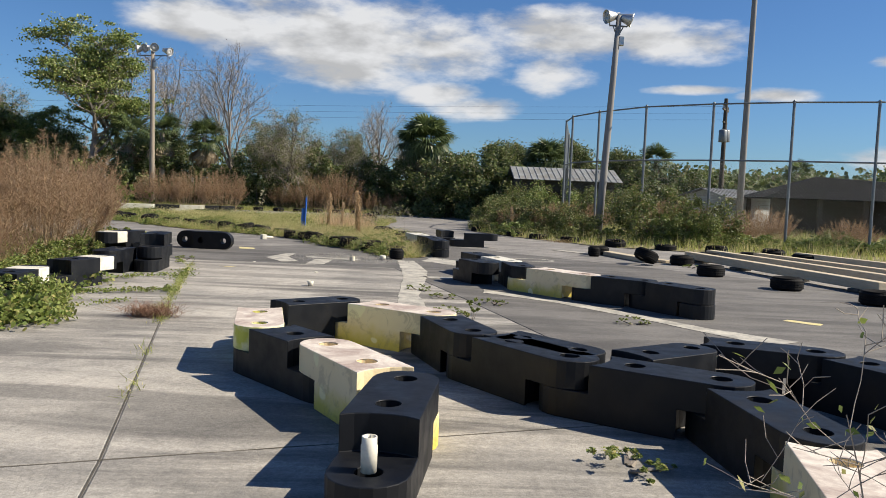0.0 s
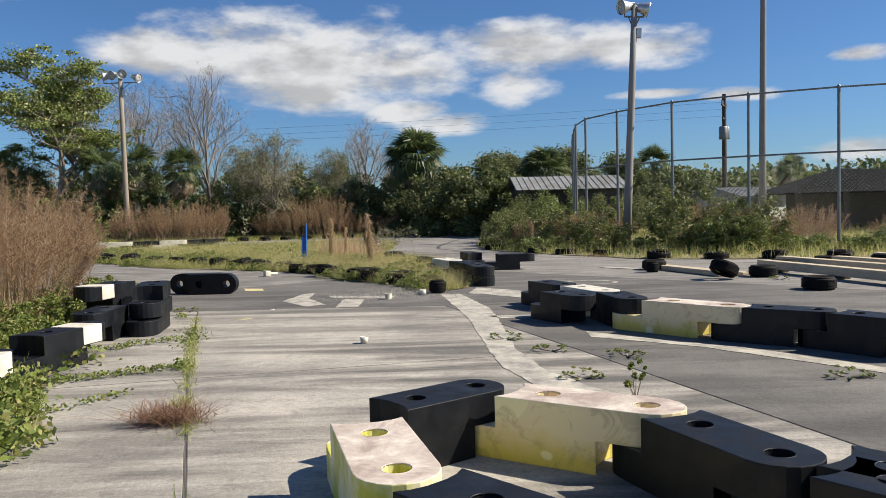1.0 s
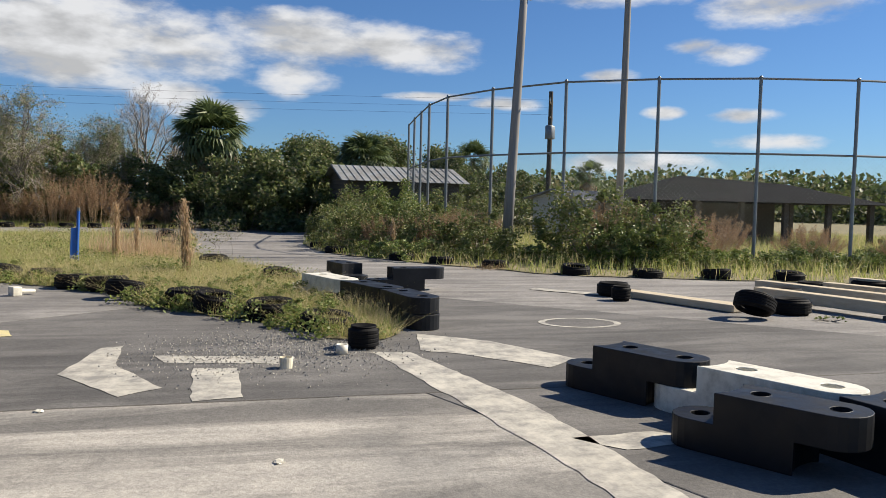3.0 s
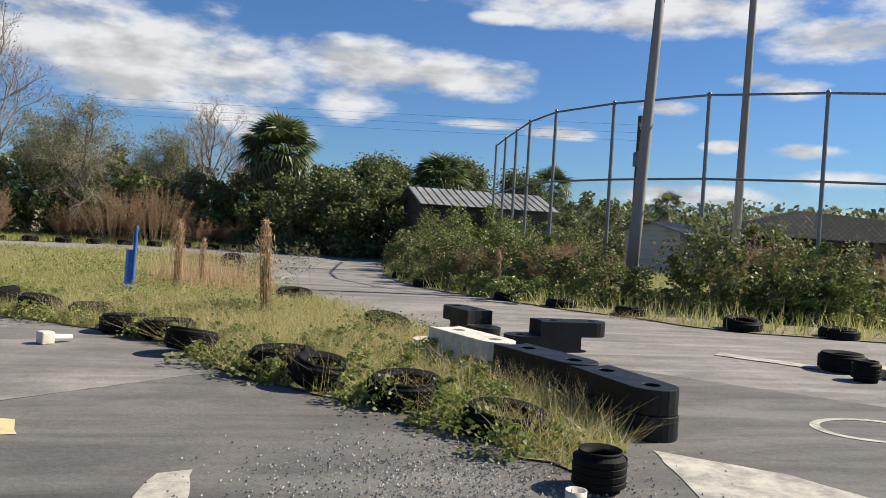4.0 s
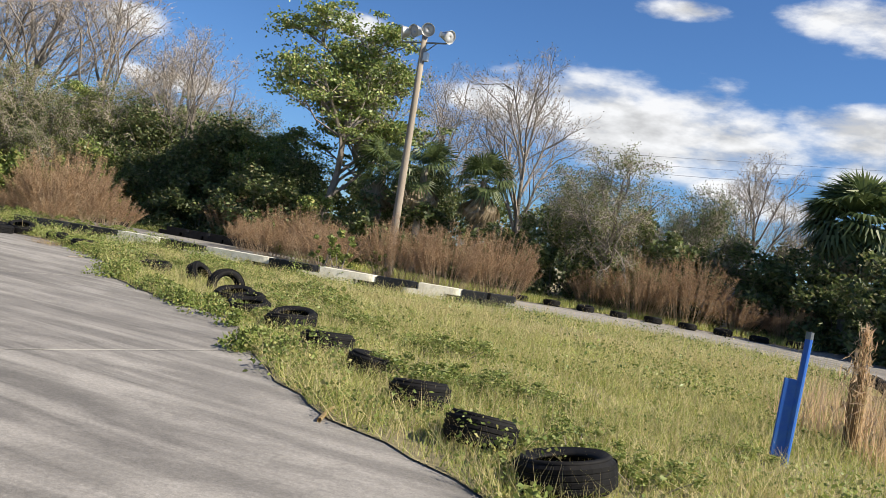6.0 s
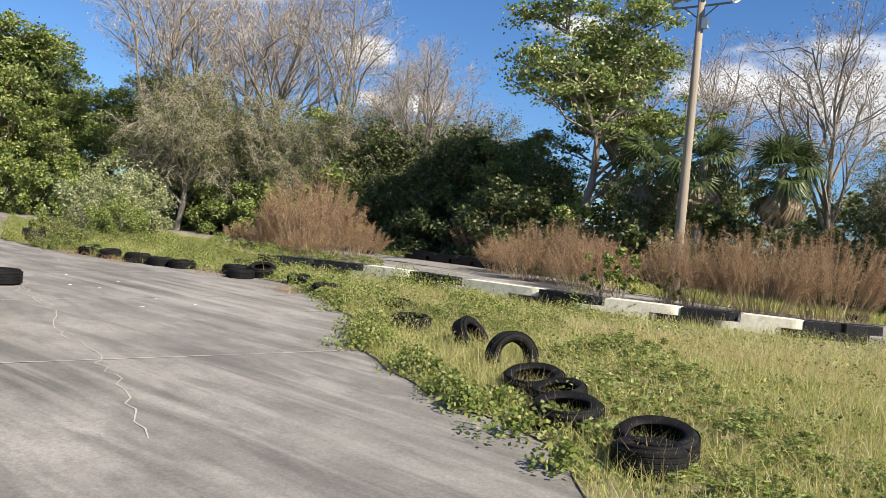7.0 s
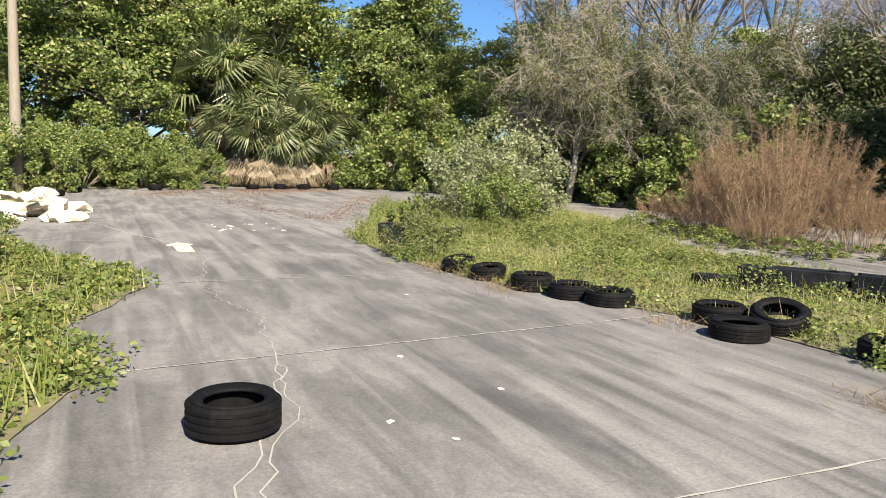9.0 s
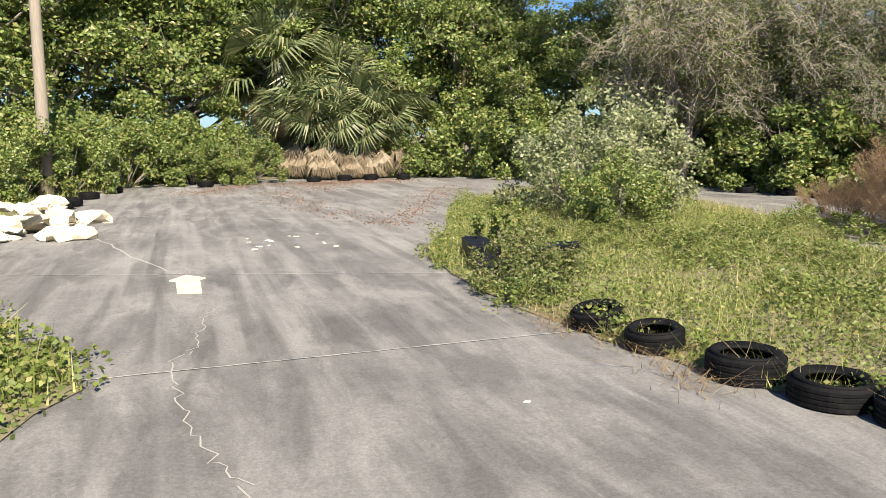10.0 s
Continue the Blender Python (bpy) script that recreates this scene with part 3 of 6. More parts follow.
for rr, (cx, cy) in ((0.5, (2.1, 18.9)),):
    outer = [(cx + rr * math.cos(a * math.pi / 16), cy + 0.75 * rr * math.sin(a * math.pi / 16)) for a in range(32)]
    bm = bmesh.new()
    ov = [bm.verts.new((x, y, 0.004)) for x, y in outer]
    iv = [bm.verts.new((cx + (x - cx) * 0.84, cy + (y - cy) * 0.84, 0.004)) for x, y in outer]
    for i in range(32):
        j = (i + 1) % 32
        bm.faces.new((ov[i], ov[j], iv[j], iv[i]))
    part("painted_ring", done(bm, "painted_ring", PAINT), pavement)

# ---- planted and overgrown ground ----
ISLAND = smooth_loop([(-0.5, 17.95), (-0.9, 18.3), (-1.3, 19.2), (-1.8, 19.75), (-2.7, 20.75), (-3.5, 22.35), (-4.4, 23.2), (-5.5, 24.05), (-6.8, 24.85), (-7.9, 25.45), (-9.2, 26.55), (-10.3, 27.8), (-11.2, 28.6),
                      (-12.3, 28.9), (-13.4, 29.45), (-14.5, 30.0), (-15.1, 30.7), (-15.9, 31.5), (-17.6, 32.6), (-18.8, 33.35), (-20.5, 34.1), (-22.5, 34.0), (-24.2, 33.3), (-26.3, 32.7), (-28.2, 32.5),
                      (-30.5, 32.55), (-32.4, 32.95), (-34.4, 33.9), (-38.8, 35.7), (-42, 38), (-44, 41), (-41, 42.5), (-36, 42), (-32, 40.5), (-28, 38.6), (-24, 38.4), (-20, 38.1), (-16, 38.4), (-12.5, 39.5),
                      (-11, 40.6), (-8, 41.5), (-4.5, 41), (-2.8, 39), (-2.6, 34), (-2.6, 30), (-1.7, 27.6), (-1.1, 25.3), (-0.4, 23), (-0.35, 21), (0.05, 19.2)], 4, 0.06, 1)
VERGE_EAST = smooth_loop([(0.95, 37), (0.75, 32), (2.2, 28.5), (3.7, 26.3), (4.6, 24.9), (6.5, 24.0), (9, 23.2), (14, 21.4), (25, 18), (46, 12), (120, 5), (150, 150), (30, 150), (6.5, 66), (3.3, 46)], 4, 0.06, 2)
VERGE_WEST = smooth_loop([(-6.4, 3.5), (-5.2, 7.2), (-4.0, 8.7), (-3.15, 9.4), (-3.6, 10.4), (-4.2, 12), (-5.1, 14.3), (-6.2, 17), (-8.4, 18.9), (-11.3, 21.6), (-14.2, 24.1), (-16.9, 26.25), (-18.9, 26.95), (-21.2, 27.35), (-22.6, 27.85),
                          (-24, 27.5), (-26.4, 28.35), (-27.6, 27.9), (-29, 27.1), (-31, 26.4), (-34, 25.7), (-36, 25.6), (-38.2, 25.4), (-46, 26), (-52, 28), (-54.5, 32), (-55, 36), (-53.5, 40), (-49, 43), (-46, 47), (-90, 60), (-90, -20), (-30, -10), (-9, 0)], 4, 0.06, 3)
NORTH = smooth_loop([(-46, 46.5), (-38, 46), (-31, 47.8), (-26, 48.6), (-21, 47), (-17, 45), (-13, 45.5), (-9, 47.5), (-5, 48), (-3.6, 47), (-2.6, 50), (-2.2, 56), (-1.5, 70), (-20, 150), (-120, 130), (-110, 50), (-60, 47)], 4, 0.06, 4)
for nm, loop, lab in (("verge", ISLAND, "overgrown grass island inside the kart track"), ("verge", VERGE_EAST, "overgrown grass verge by the tall fence"), ("verge", VERGE_WEST, "weedy soil verge along the track"), ("verge", NORTH, "grass strip in front of the trees")):
    tagged(new(nm, done(flat_patch(loop, 0.012), nm, SOIL)), lab, "ground", kind="structure")
REGIONS = {"island": ISLAND, "east": VERGE_EAST, "west": VERGE_WEST, "north": NORTH}


def scatter(rng, loop, n, x0, x1, y0, y1, clump=0.0):
    xs, ys = rng.uniform(x0, x1, n), rng.uniform(y0, y1, n)
    if clump:
        g = sum(np.sin(xs * a + b * np.sin(ys * c + a)) * np.sin(ys * d + np.sin(xs * e)) for a, b, c, d, e in ((0.9, 1.7, 0.6, 1.1, 0.7), (2.3, 1.1, 1.9, 2.7, 1.3), (4.9, 0.8, 3.1, 4.1, 3.7))) / 2 + 0.45
        g = np.clip(g, 0, 1)
        keep = rng.uniform(0, 1, n) < (1 - clump) + clump * g
        xs, ys = xs[keep], ys[keep]
    ok = inside(loop, xs, ys)
    return np.stack((xs[ok], ys[ok], np.full(ok.sum(), 0.01)), 1)


def grass(label, loop, n, bounds, height, width, mat, seed, clump=0.5, lean=0.5):
    rng = np.random.default_rng(seed)
    v, f = blades(rng, scatter(rng, loop, n, *bounds, clump), height, width, lean)
    return tagged(new("grass", raw("grass", v, f, mat)), label, "grass", kind="stuff")


def creeper(label, pts, seed, mat, size=0.05, height=0.12, name="creeping_weeds"):
    """Low broad-leaved weeds round the given (x, y, radius, count)."""
    rng = np.random.default_rng(seed)
    cs = []
    for x, y, r, n in pts:
        a, d = rng.uniform(0, 2 * math.pi, n), np.minimum(np.abs(rng.normal(0, 0.5, n)), rng.uniform(0.7, 1.1, n)) * r
        z = 0.015 + rng.uniform(0, 1, n) * height * np.clip(1.25 - d / r, 0.15, 1)
        cs.append(np.stack((x + np.cos(a) * d, y + np.sin(a) * d, z), 1))
    v, f = leaf_quads(rng, np.concatenate(cs), size, 0.45, 1.5)
    return tagged(new(name, raw(name, v, f, mat)), label, "weeds", kind="stuff")


# ---- plants ----
def tree_skeleton(rng, height, spread, first=0.35, levels=4, kids=(5, 6, 5, 6), droop=0.0, up=0.35, r0=0.14, lean=(0, 0)):
    """Tapered limbs from the trunk outwards; returns the segments and the tips."""
    segs, tips = [], []

    def limb(p, d, length, r, level):
        n = 4 if level < 2 else 2
        pts = [p]
        for i in range(n):
            d = d + rng.normal(0, 0.13 + 0.04 * level, 3)
            d[2] += (up - droop * level) * 0.16
            d /= np.linalg.norm(d)
            q = pts[-1] + d * length / n
            segs.append((pts[-1], q, r * (1 - 0.55 * i / n), r * (1 - 0.55 * (i + 1) / n), level))
            pts.append(q)
        if level >= levels:
            tips.append(pts[-1])
            return
        for k in range(kids[level]):
            u = first + (1 - first) * (k + rng.uniform(0, 1)) / kids[level] if level == 0 else rng.uniform(0.25, 1.0)
            i = min(n - 1, int(u * n))
            b = pts[i] + (pts[i + 1] - pts[i]) * (u * n - i)
            a = rng.uniform(0, 2 * math.pi)
            o = np.array((math.cos(a), math.sin(a), 0.0))
            nd = d * 0.55 + o * spread + np.array((0, 0, up * 0.6 - droop * 0.3 * level))
            nd /= np.linalg.norm(nd)
            limb(b, nd, length * rng.uniform(0.42, 0.66) * (1.0 if level else 0.95 - 0.25 * u), r * (0.55 if level else 0.6 - 0.25 * u), level + 1)
        tips.append(pts[-1])

    limb(np.zeros(3), np.array((lean[0], lean[1], 1.0)), height * 0.62, r0, 0)
    return segs, np.array(tips)


def vase_skeleton(rng, height, wide, droop, r0, fork=0.34, limbs=7, kids=(6, 6, 5)):
    """A short trunk that forks into rising limbs and ends in a round crown of fine twigs."""
    segs, tips = [], []

    def run(p, d, length, r, level, n, lift):
        pts = [p]
        for i in range(n):
            d = d + rng.normal(0, 0.075 + 0.05 * level, 3)
            d[2] += lift
            d = d / np.linalg.norm(d)
            q = pts[-1] + d * length / n
            segs.append((pts[-1], q, r * (1 - 0.6 * i / n), r * (1 - 0.6 * (i + 1) / n), level))
            pts.append(q)
        return pts, d

    def grow(p, d, length, r, level):
        pts, end = run(p, d, length, r, level, 5 if level == 1 else 3 if level < 4 else 2, (0.045 if level == 1 else 0.03) - droop * (level - 1) * 0.16)
        tips.append(pts[-1])
        if level == 4:
            return
        for k in range(kids[level - 1]):
            u = 0.25 + 0.75 * (k + rng.uniform(0, 1)) / kids[level - 1]
            i = min(len(pts) - 2, int(u * (len(pts) - 1)))
            b = pts[i] + (pts[i + 1] - pts[i]) * rng.uniform(0, 1)
            o = rng.normal(0, 1, 3)
            nd = end * 0.85 + o / np.linalg.norm(o) * 0.72 + np.array((0, 0, 0.2 - droop * 0.6 * level))
            grow(b, nd / np.linalg.norm(nd), length * (0.56 - 0.1 * u) * rng.uniform(0.75, 1.2), r * 0.42, level + 1)

    trunk, d = run(np.zeros(3), np.array((rng.normal(0, 0.05), rng.normal(0, 0.05), 1.0)), height * 0.62, r0, 0, 7, 0.05)
    for k in range(limbs):
        u = fork + (1 - fork) * k / max(1, limbs - 1)
        i = min(6, int(u * 7 - 0.01))
        a = k * 2.4 + rng.uniform(-0.5, 0.5)
        o = np.array((math.cos(a), math.sin(a), 0.0))
        t = wide * (1.25 - 0.75 * u)
        nd = o * t + np.array((0, 0, 0.9))
        grow(trunk[i + 1], nd / np.linalg.norm(nd), height * (0.5 - 0.14 * u), r0 * (0.62 - 0.22 * u), 1)
    return segs, np.array(tips)


def bare_tree_parts(seed, height, wide, droop=0.0, r0=0.13, limbs=8, kids=(6, 6, 5), leaves=0, leaf_mat=None, fork=0.34, twig_r=0.007, twig_mat=None):
    rng = np.random.default_rng(seed)
    segs, tips = vase_skeleton(rng, height, wide, droop, r0, fork, limbs, kids)
    k = height / max(s[1][2] for s in segs)
    big = [(a * k, b * k, ra, rb) for a, b, ra, rb, l in segs if l == 0]
    mid = [(a * k, b * k, max(ra, 0.014), max(rb, 0.011)) for a, b, ra, rb, l in segs if l in (1, 2)]
    fine = [(a * k, b * k, max(ra * 0.6, twig_r), twig_r * 0.7) for a, b, ra, rb, l in segs if l >= 3]
    trunk = raw("trunk", *tube_set(big, 9), BARK, True)
    v1, f1 = tube_set(mid, 5)
    v2, f2 = tube_set(fine, 3)
    crown = joined("crown", [(v1, f1, 0), (v2, f2, 1)], [BARK, twig_mat or TWIG])
    made = [("trunk", trunk), ("crown", crown)]
    if leaves:
        c = np.repeat(tips * k, leaves, 0)
        c = c + rng.normal(0, 0.16, c.shape)
        v, f = leaf_quads(rng, c, 0.085, 0.7)
        made.append(("dry_foliage", raw("dry_foliage", v, f, leaf_mat)))
    return made


def leafy_tree_parts(seed, height, spread, leaf, mat, per=26, clump=0.45, kids=(8, 5, 4), up=0.4, first=0.25, r0=0.14, lean=(0, 0), level=0.4):
    rng = np.random.default_rng(seed)
    segs, tips = tree_skeleton(rng, height, spread, first, 3, (*kids, 3), 0.0, up, r0, lean)
    top = max(s[1][2] for s in segs) + clump * 0.5
    k = height / top
    v1, f1 = tube_set([(a * k, b * k, ra, rb) for a, b, ra, rb, l in segs if l < 1], 9)
    v2, f2 = tube_set([(a * k, b * k, max(ra, 0.008), max(rb, 0.006)) for a, b, ra, rb, l in segs if l >= 1], 4)
    c = np.repeat(tips * k, per, 0)
    c = c + rng.normal(0, 1, c.shape) * clump * np.array((0.6, 0.6, level)) * np.repeat(rng.uniform(0.5, 1.3, len(tips)), per)[:, None]
    v, f = leaf_quads(rng, c, leaf, 0.6)
    return [("trunk", raw("trunk", v1, f1, BARK, True)), ("limb_work", raw("limb_work", v2, f2, BARK)), ("crown", raw("crown", v, f, mat))]


def shrub_parts(seed, rx, ry, h, leaf, mat, n, stems=14, lumps=26, low=0.05):
    """A thicket: uneven leaf clumps on a fan of stems."""
    rng = np.random.default_rng(seed)
    a, d = rng.uniform(0, 2 * math.pi, lumps), np.sqrt(rng.uniform(0, 1, lumps))
    z = rng.uniform(low, 1.0, lumps) * h * np.sqrt(np.clip(1.06 - d * d * 0.75, 0.1, 1)) * rng.uniform(0.75, 1.1, lumps)
    cs = np.stack((np.cos(a) * d * rx, np.sin(a) * d * ry, z), 1)
    size = rng.uniform(0.08, 0.25, lumps) * min(rx, h)
    pick = rng.integers(0, lumps, n)
    o = rng.normal(0, 1, (n, 3))
    o /= np.linalg.norm(o, axis=1)[:, None]
    p = cs[pick] + o * (size[pick] * rng.uniform(0.2, 1.15, n) ** 0.7)[:, None]
    p[:, 2] = np.abs(p[:, 2]) + 0.02
    v, f = leaf_quads(rng, p, leaf, 0.6)
    st = []
    for i in range(stems):
        c = cs[i % lumps]
        st.append((np.array((c[0] * 0.25, c[1] * 0.25, 0.0)), c * np.array((0.7, 0.7, 0.6)), 0.02, 0.012))
        st.append((c * np.array((0.7, 0.7, 0.6)), c, 0.012, 0.005))
    return [("stem_fan", raw("stem_fan", *tube_set(st, 5), BARK)), ("foliage", raw("foliage", v, f, mat))]


def fan_frond(rng, n_leaf, length, arc, cup, broad=0.042):
    """Verts and faces of one fan leaf that grows along +x from the origin."""
    vs, fs = [], []
    for i in range(n_leaf):
        a = -arc / 2 + arc * i / (n_leaf - 1) + rng.uniform(-0.03, 0.03)
        l = length * (0.72 + 0.28 * math.cos(a * 0.7)) * rng.uniform(0.9, 1.05)
        d = Vector((math.cos(a), math.sin(a), 0))
        s = Vector((-math.sin(a), math.cos(a), 0)) * length * broad
        mid = d * l * 0.6 + Vector((0, 0, cup * l * 0.16))
        tip = d * l + Vector((0, 0, -l * (0.12 + rng.uniform(0, 0.34))))
        b = len(vs)
        vs += [tuple(d * 0.02 - s * 0.3), tuple(d * 0.02 + s * 0.3), tuple(mid + s), tuple(mid - s), tuple(tip)]
        fs += [(b, b + 1, b + 2, b + 3), (b + 3, b + 2, b + 4)]
    return np.array(vs), fs


def palm_parts(seed, trunk_h, crown_r, fronds=34, dead=14, r0=0.16, lowest=-55, wild=0.5, broad=0.042, dead_from=-75, arc=200, dead_arc=120, dead_len=0.62, leaf=None):
    leaf = leaf or PALM_LEAF
    rng = np.random.default_rng(seed)
    sets = {0: [], 1: []}
    stalks = []
    for i in range(fronds + dead):
        gone = i >= fronds
        az = rng.uniform(0, 2 * math.pi)
        el = radians(rng.uniform(dead_from, dead_from + 32)) if gone else radians(lowest + (80 - lowest) * (i / fronds) ** 0.9 + rng.uniform(-10, 10))
        d = Vector((math.cos(az) * math.cos(el), math.sin(az) * math.cos(el), math.sin(el)))
        st = crown_r * rng.uniform(0.5 - 0.16 * wild, 0.5 + 0.3 * wild)
        base = Vector((0, 0, trunk_h)) + Vector((math.cos(az), math.sin(az), 0)) * 0.08
        end = base + d * st + Vector((0, 0, -0.1 * st))
        stalks.append((np.array(base), np.array(end), 0.016, 0.01))
        v, f = fan_frond(rng, 17, crown_r * (dead_len if gone else 0.62), radians(dead_arc if gone else arc), 0.6, broad)
        q = d.to_track_quat("X", "Z") @ Euler((rng.uniform(-wild, wild), rng.uniform(-0.15, 0.05 + wild * 0.6), 0)).to_quaternion()
        m = np.array(q.to_matrix())
        w = v @ m.T + np.array(end)
        w[:, 2] = np.maximum(w[:, 2], 0.02 + 0.05 * rng.uniform(0, 1, len(w)))
        sets[1 if gone else 0].append((w, f, 0))
    green = joined("frond_crown", sets[0], [leaf])
    prof = [(0.001, 0.0)] + [(r0 * (1.15 - 0.012 * i) * (1.0 if i % 2 else 1.08), trunk_h * i / 18) for i in range(19)] + [(0.001, trunk_h)]
    v, f = lathe(prof, 12)
    res = [("trunk", raw("trunk", v, f, BARK)), ("stalk_crown", raw("stalk_crown", *tube_set(stalks, 4), leaf)), ("frond_crown", green)]
    if dead:
        res.append(("dead_skirt", joined("dead_skirt", sets[1], [PALM_DEAD])))
    return res


def fennel_parts(seed, h, r, stems=150, hairs=70):
    """A dried fennel thicket: bare stalks below, a haze of fine brown sprays above."""
    rng = np.random.default_rng(seed)
    st, hv = [], []
    for i in range(stems):
        a, d = rng.uniform(0, 2 * math.pi), math.sqrt(rng.uniform(0, 1))
        base = np.array((math.cos(a) * d * r * 0.5, math.sin(a) * d * r * 0.5, 0.0))
        hh = h * rng.uniform(0.6, 1.05) * (1.05 - 0.35 * d * d)
        top = np.array((math.cos(a) * d * r + rng.normal(0, 0.1), math.sin(a) * d * r + rng.normal(0, 0.1), hh))
        mid = base * 0.5 + top * 0.5 + rng.normal(0, 0.05, 3)
        st += [(base, mid, 0.006, 0.005), (mid, top, 0.004, 0.0015)]
        u = (1 - 0.55 * rng.uniform(0, 1, hairs) ** 1.2)[:, None]
        p = np.where(u < 0.5, base + (mid - base) * u * 2, mid + (top - mid) * (u - 0.5) * 2)
        o = rng.normal(0, 1, (hairs, 3))
        o[:, 2] = np.abs(o[:, 2]) * 0.9 + 0.3
        o /= np.linalg.norm(o, axis=1)[:, None]
        l = rng.uniform(0.08, 0.3, hairs)[:, None] * (1.35 - u * 0.7)
        s = np.cross(o, rng.normal(0, 1, (hairs, 3)))
        s /= np.linalg.norm(s, axis=1)[:, None]
        q = p + o * l
        hv.append(np.stack((p - s * 0.0036, p + s * 0.0036, q), 1).reshape(-1, 3))
    v = np.concatenate(hv)
    return [("stalk_base", raw("stalk_base", *tube_set(st, 3), FENNEL_STEM)), ("spray_haze", raw("spray_haze", v, np.arange(len(v)).reshape(-1, 3), FENNEL))]


KINDS = {}


def plant(kind, name, label, category, x, y, size=1.0, turn=0.0, tall=1.0, group="", lean=0.0):
    """Stands a plant of that kind on the ground; the first of a kind makes the meshes."""
    root = new(name)
    for nm, me in KINDS[kind]:
        part(nm, me, root)
    root.matrix_basis = pose(x, y, 0.0, 0, lean, turn) @ Matrix.Diagonal((size, size, size * tall, 1))
    return tagged(root, label, category, group)

KINDS["bare_a"] = bare_tree_parts(11, 11.0, 0.62, 0.0, 0.16, 9, (7, 7, 5), 1, TWIG, 0.3, 0.0065)
KINDS["bare_b"] = bare_tree_parts(12, 11.0, 0.5, 0.0, 0.14, 8, (6, 7, 5), 1, TWIG, 0.36, 0.0065)
KINDS["droopy"] = bare_tree_parts(13, 8.0, 1.0, 0.3, 0.15, 12, (8, 7, 5), 4, VERGE_LEAF, 0.2, 0.009)
KINDS["droopy_b"] = bare_tree_parts(14, 8.0, 0.95, 0.2, 0.13, 12, (8, 7, 5), 6, LEAF_DARK, 0.15, 0.009)
KINDS["green_tall"] = leafy_tree_parts(21, 10.0, 1.0, 0.14, LEAF, 90, 0.5, (11, 6, 5), 0.4, 0.3, 0.17, (-0.18, 0), 0.2)
KINDS["green_round"] = leafy_tree_parts(22, 9.0, 0.85, 0.155, LEAF, 80, 0.46, (14, 6, 5), 0.35, 0.06, level=0.28)
KINDS["green_round_b"] = leafy_tree_parts(23, 9.0, 0.8, 0.155, LEAF, 80, 0.46, (14, 6, 5), 0.4, 0.06, level=0.28)
KINDS["green_dark"] = leafy_tree_parts(24, 6.0, 0.85, 0.17, LEAF_DARK, 50, 0.55, (12, 6, 5), 0.4, 0.1)
KINDS["thicket"] = shrub_parts(31, 2.3, 1.7, 3.6, 0.19, LEAF_DARK, 8000, 20, 48)
KINDS["thicket_b"] = shrub_parts(32, 2.3, 1.7, 3.2, 0.15, LEAF, 12000, 20, 60)
KINDS["bush"] = shrub_parts(33, 1.5, 1.3, 1.9, 0.085, LEAF, 13000, 20, 60)
KINDS["bush_dark"] = shrub_parts(34, 1.5, 1.3, 1.5, 0.085, VERGE_LEAF, 8000, 16, 46)
KINDS["pale_bush"] = shrub_parts(35, 2.1, 1.7, 2.6, 0.095, LEAF_PALE, 15000, 50, 70)
KINDS["low_weeds"] = shrub_parts(36, 1.1, 0.9, 0.75, 0.075, LEAF_BRIGHT, 2600, 10, 34)
KINDS["low_dark"] = shrub_parts(37, 1.3, 1.0, 0.85, 0.075, LEAF, 3600, 10, 36)
KINDS["tuft"] = shrub_parts(39, 0.26, 0.22, 0.16, 0.026, LEAF_BRIGHT, 520, 5, 14)
KINDS["tall_weed"] = shrub_parts(40, 0.55, 0.5, 1.35, 0.1, LEAF_BRIGHT, 1500, 10, 24)
KINDS["sapling"] = shrub_parts(38, 0.45, 0.45, 1.8, 0.12, LEAF_BRIGHT, 900, 6, 14, 0.2)
KINDS["palm"] = palm_parts(41, 4.5, 1.85, 96, 24, 0.16, -62, 0.35, 0.05)
KINDS["palm_shaggy"] = palm_parts(42, 5.2, 1.6, 36, 30, 0.17, -45, 0.5, 0.04, -89, 200, 60, 0.8)
KINDS["palmetto"] = palm_parts(43, 2.1, 2.0, 28, 34, 0.2, -6, 0.7, 0.034, -78, 130, 80, 0.5, PALMETTO_LEAF)
KINDS["palmetto_tall"] = palm_parts(44, 3.4, 1.9, 28, 26, 0.2, -38, 0.7, 0.03, -84, 140, 60, 0.6, PALMETTO_LEAF)
KINDS["fennel"] = fennel_parts(51, 2.2, 1.5, 140, 120)
KINDS["fennel_low"] = fennel_parts(52, 1.7, 1.6, 140, 120)

rnd = random.Random(5)
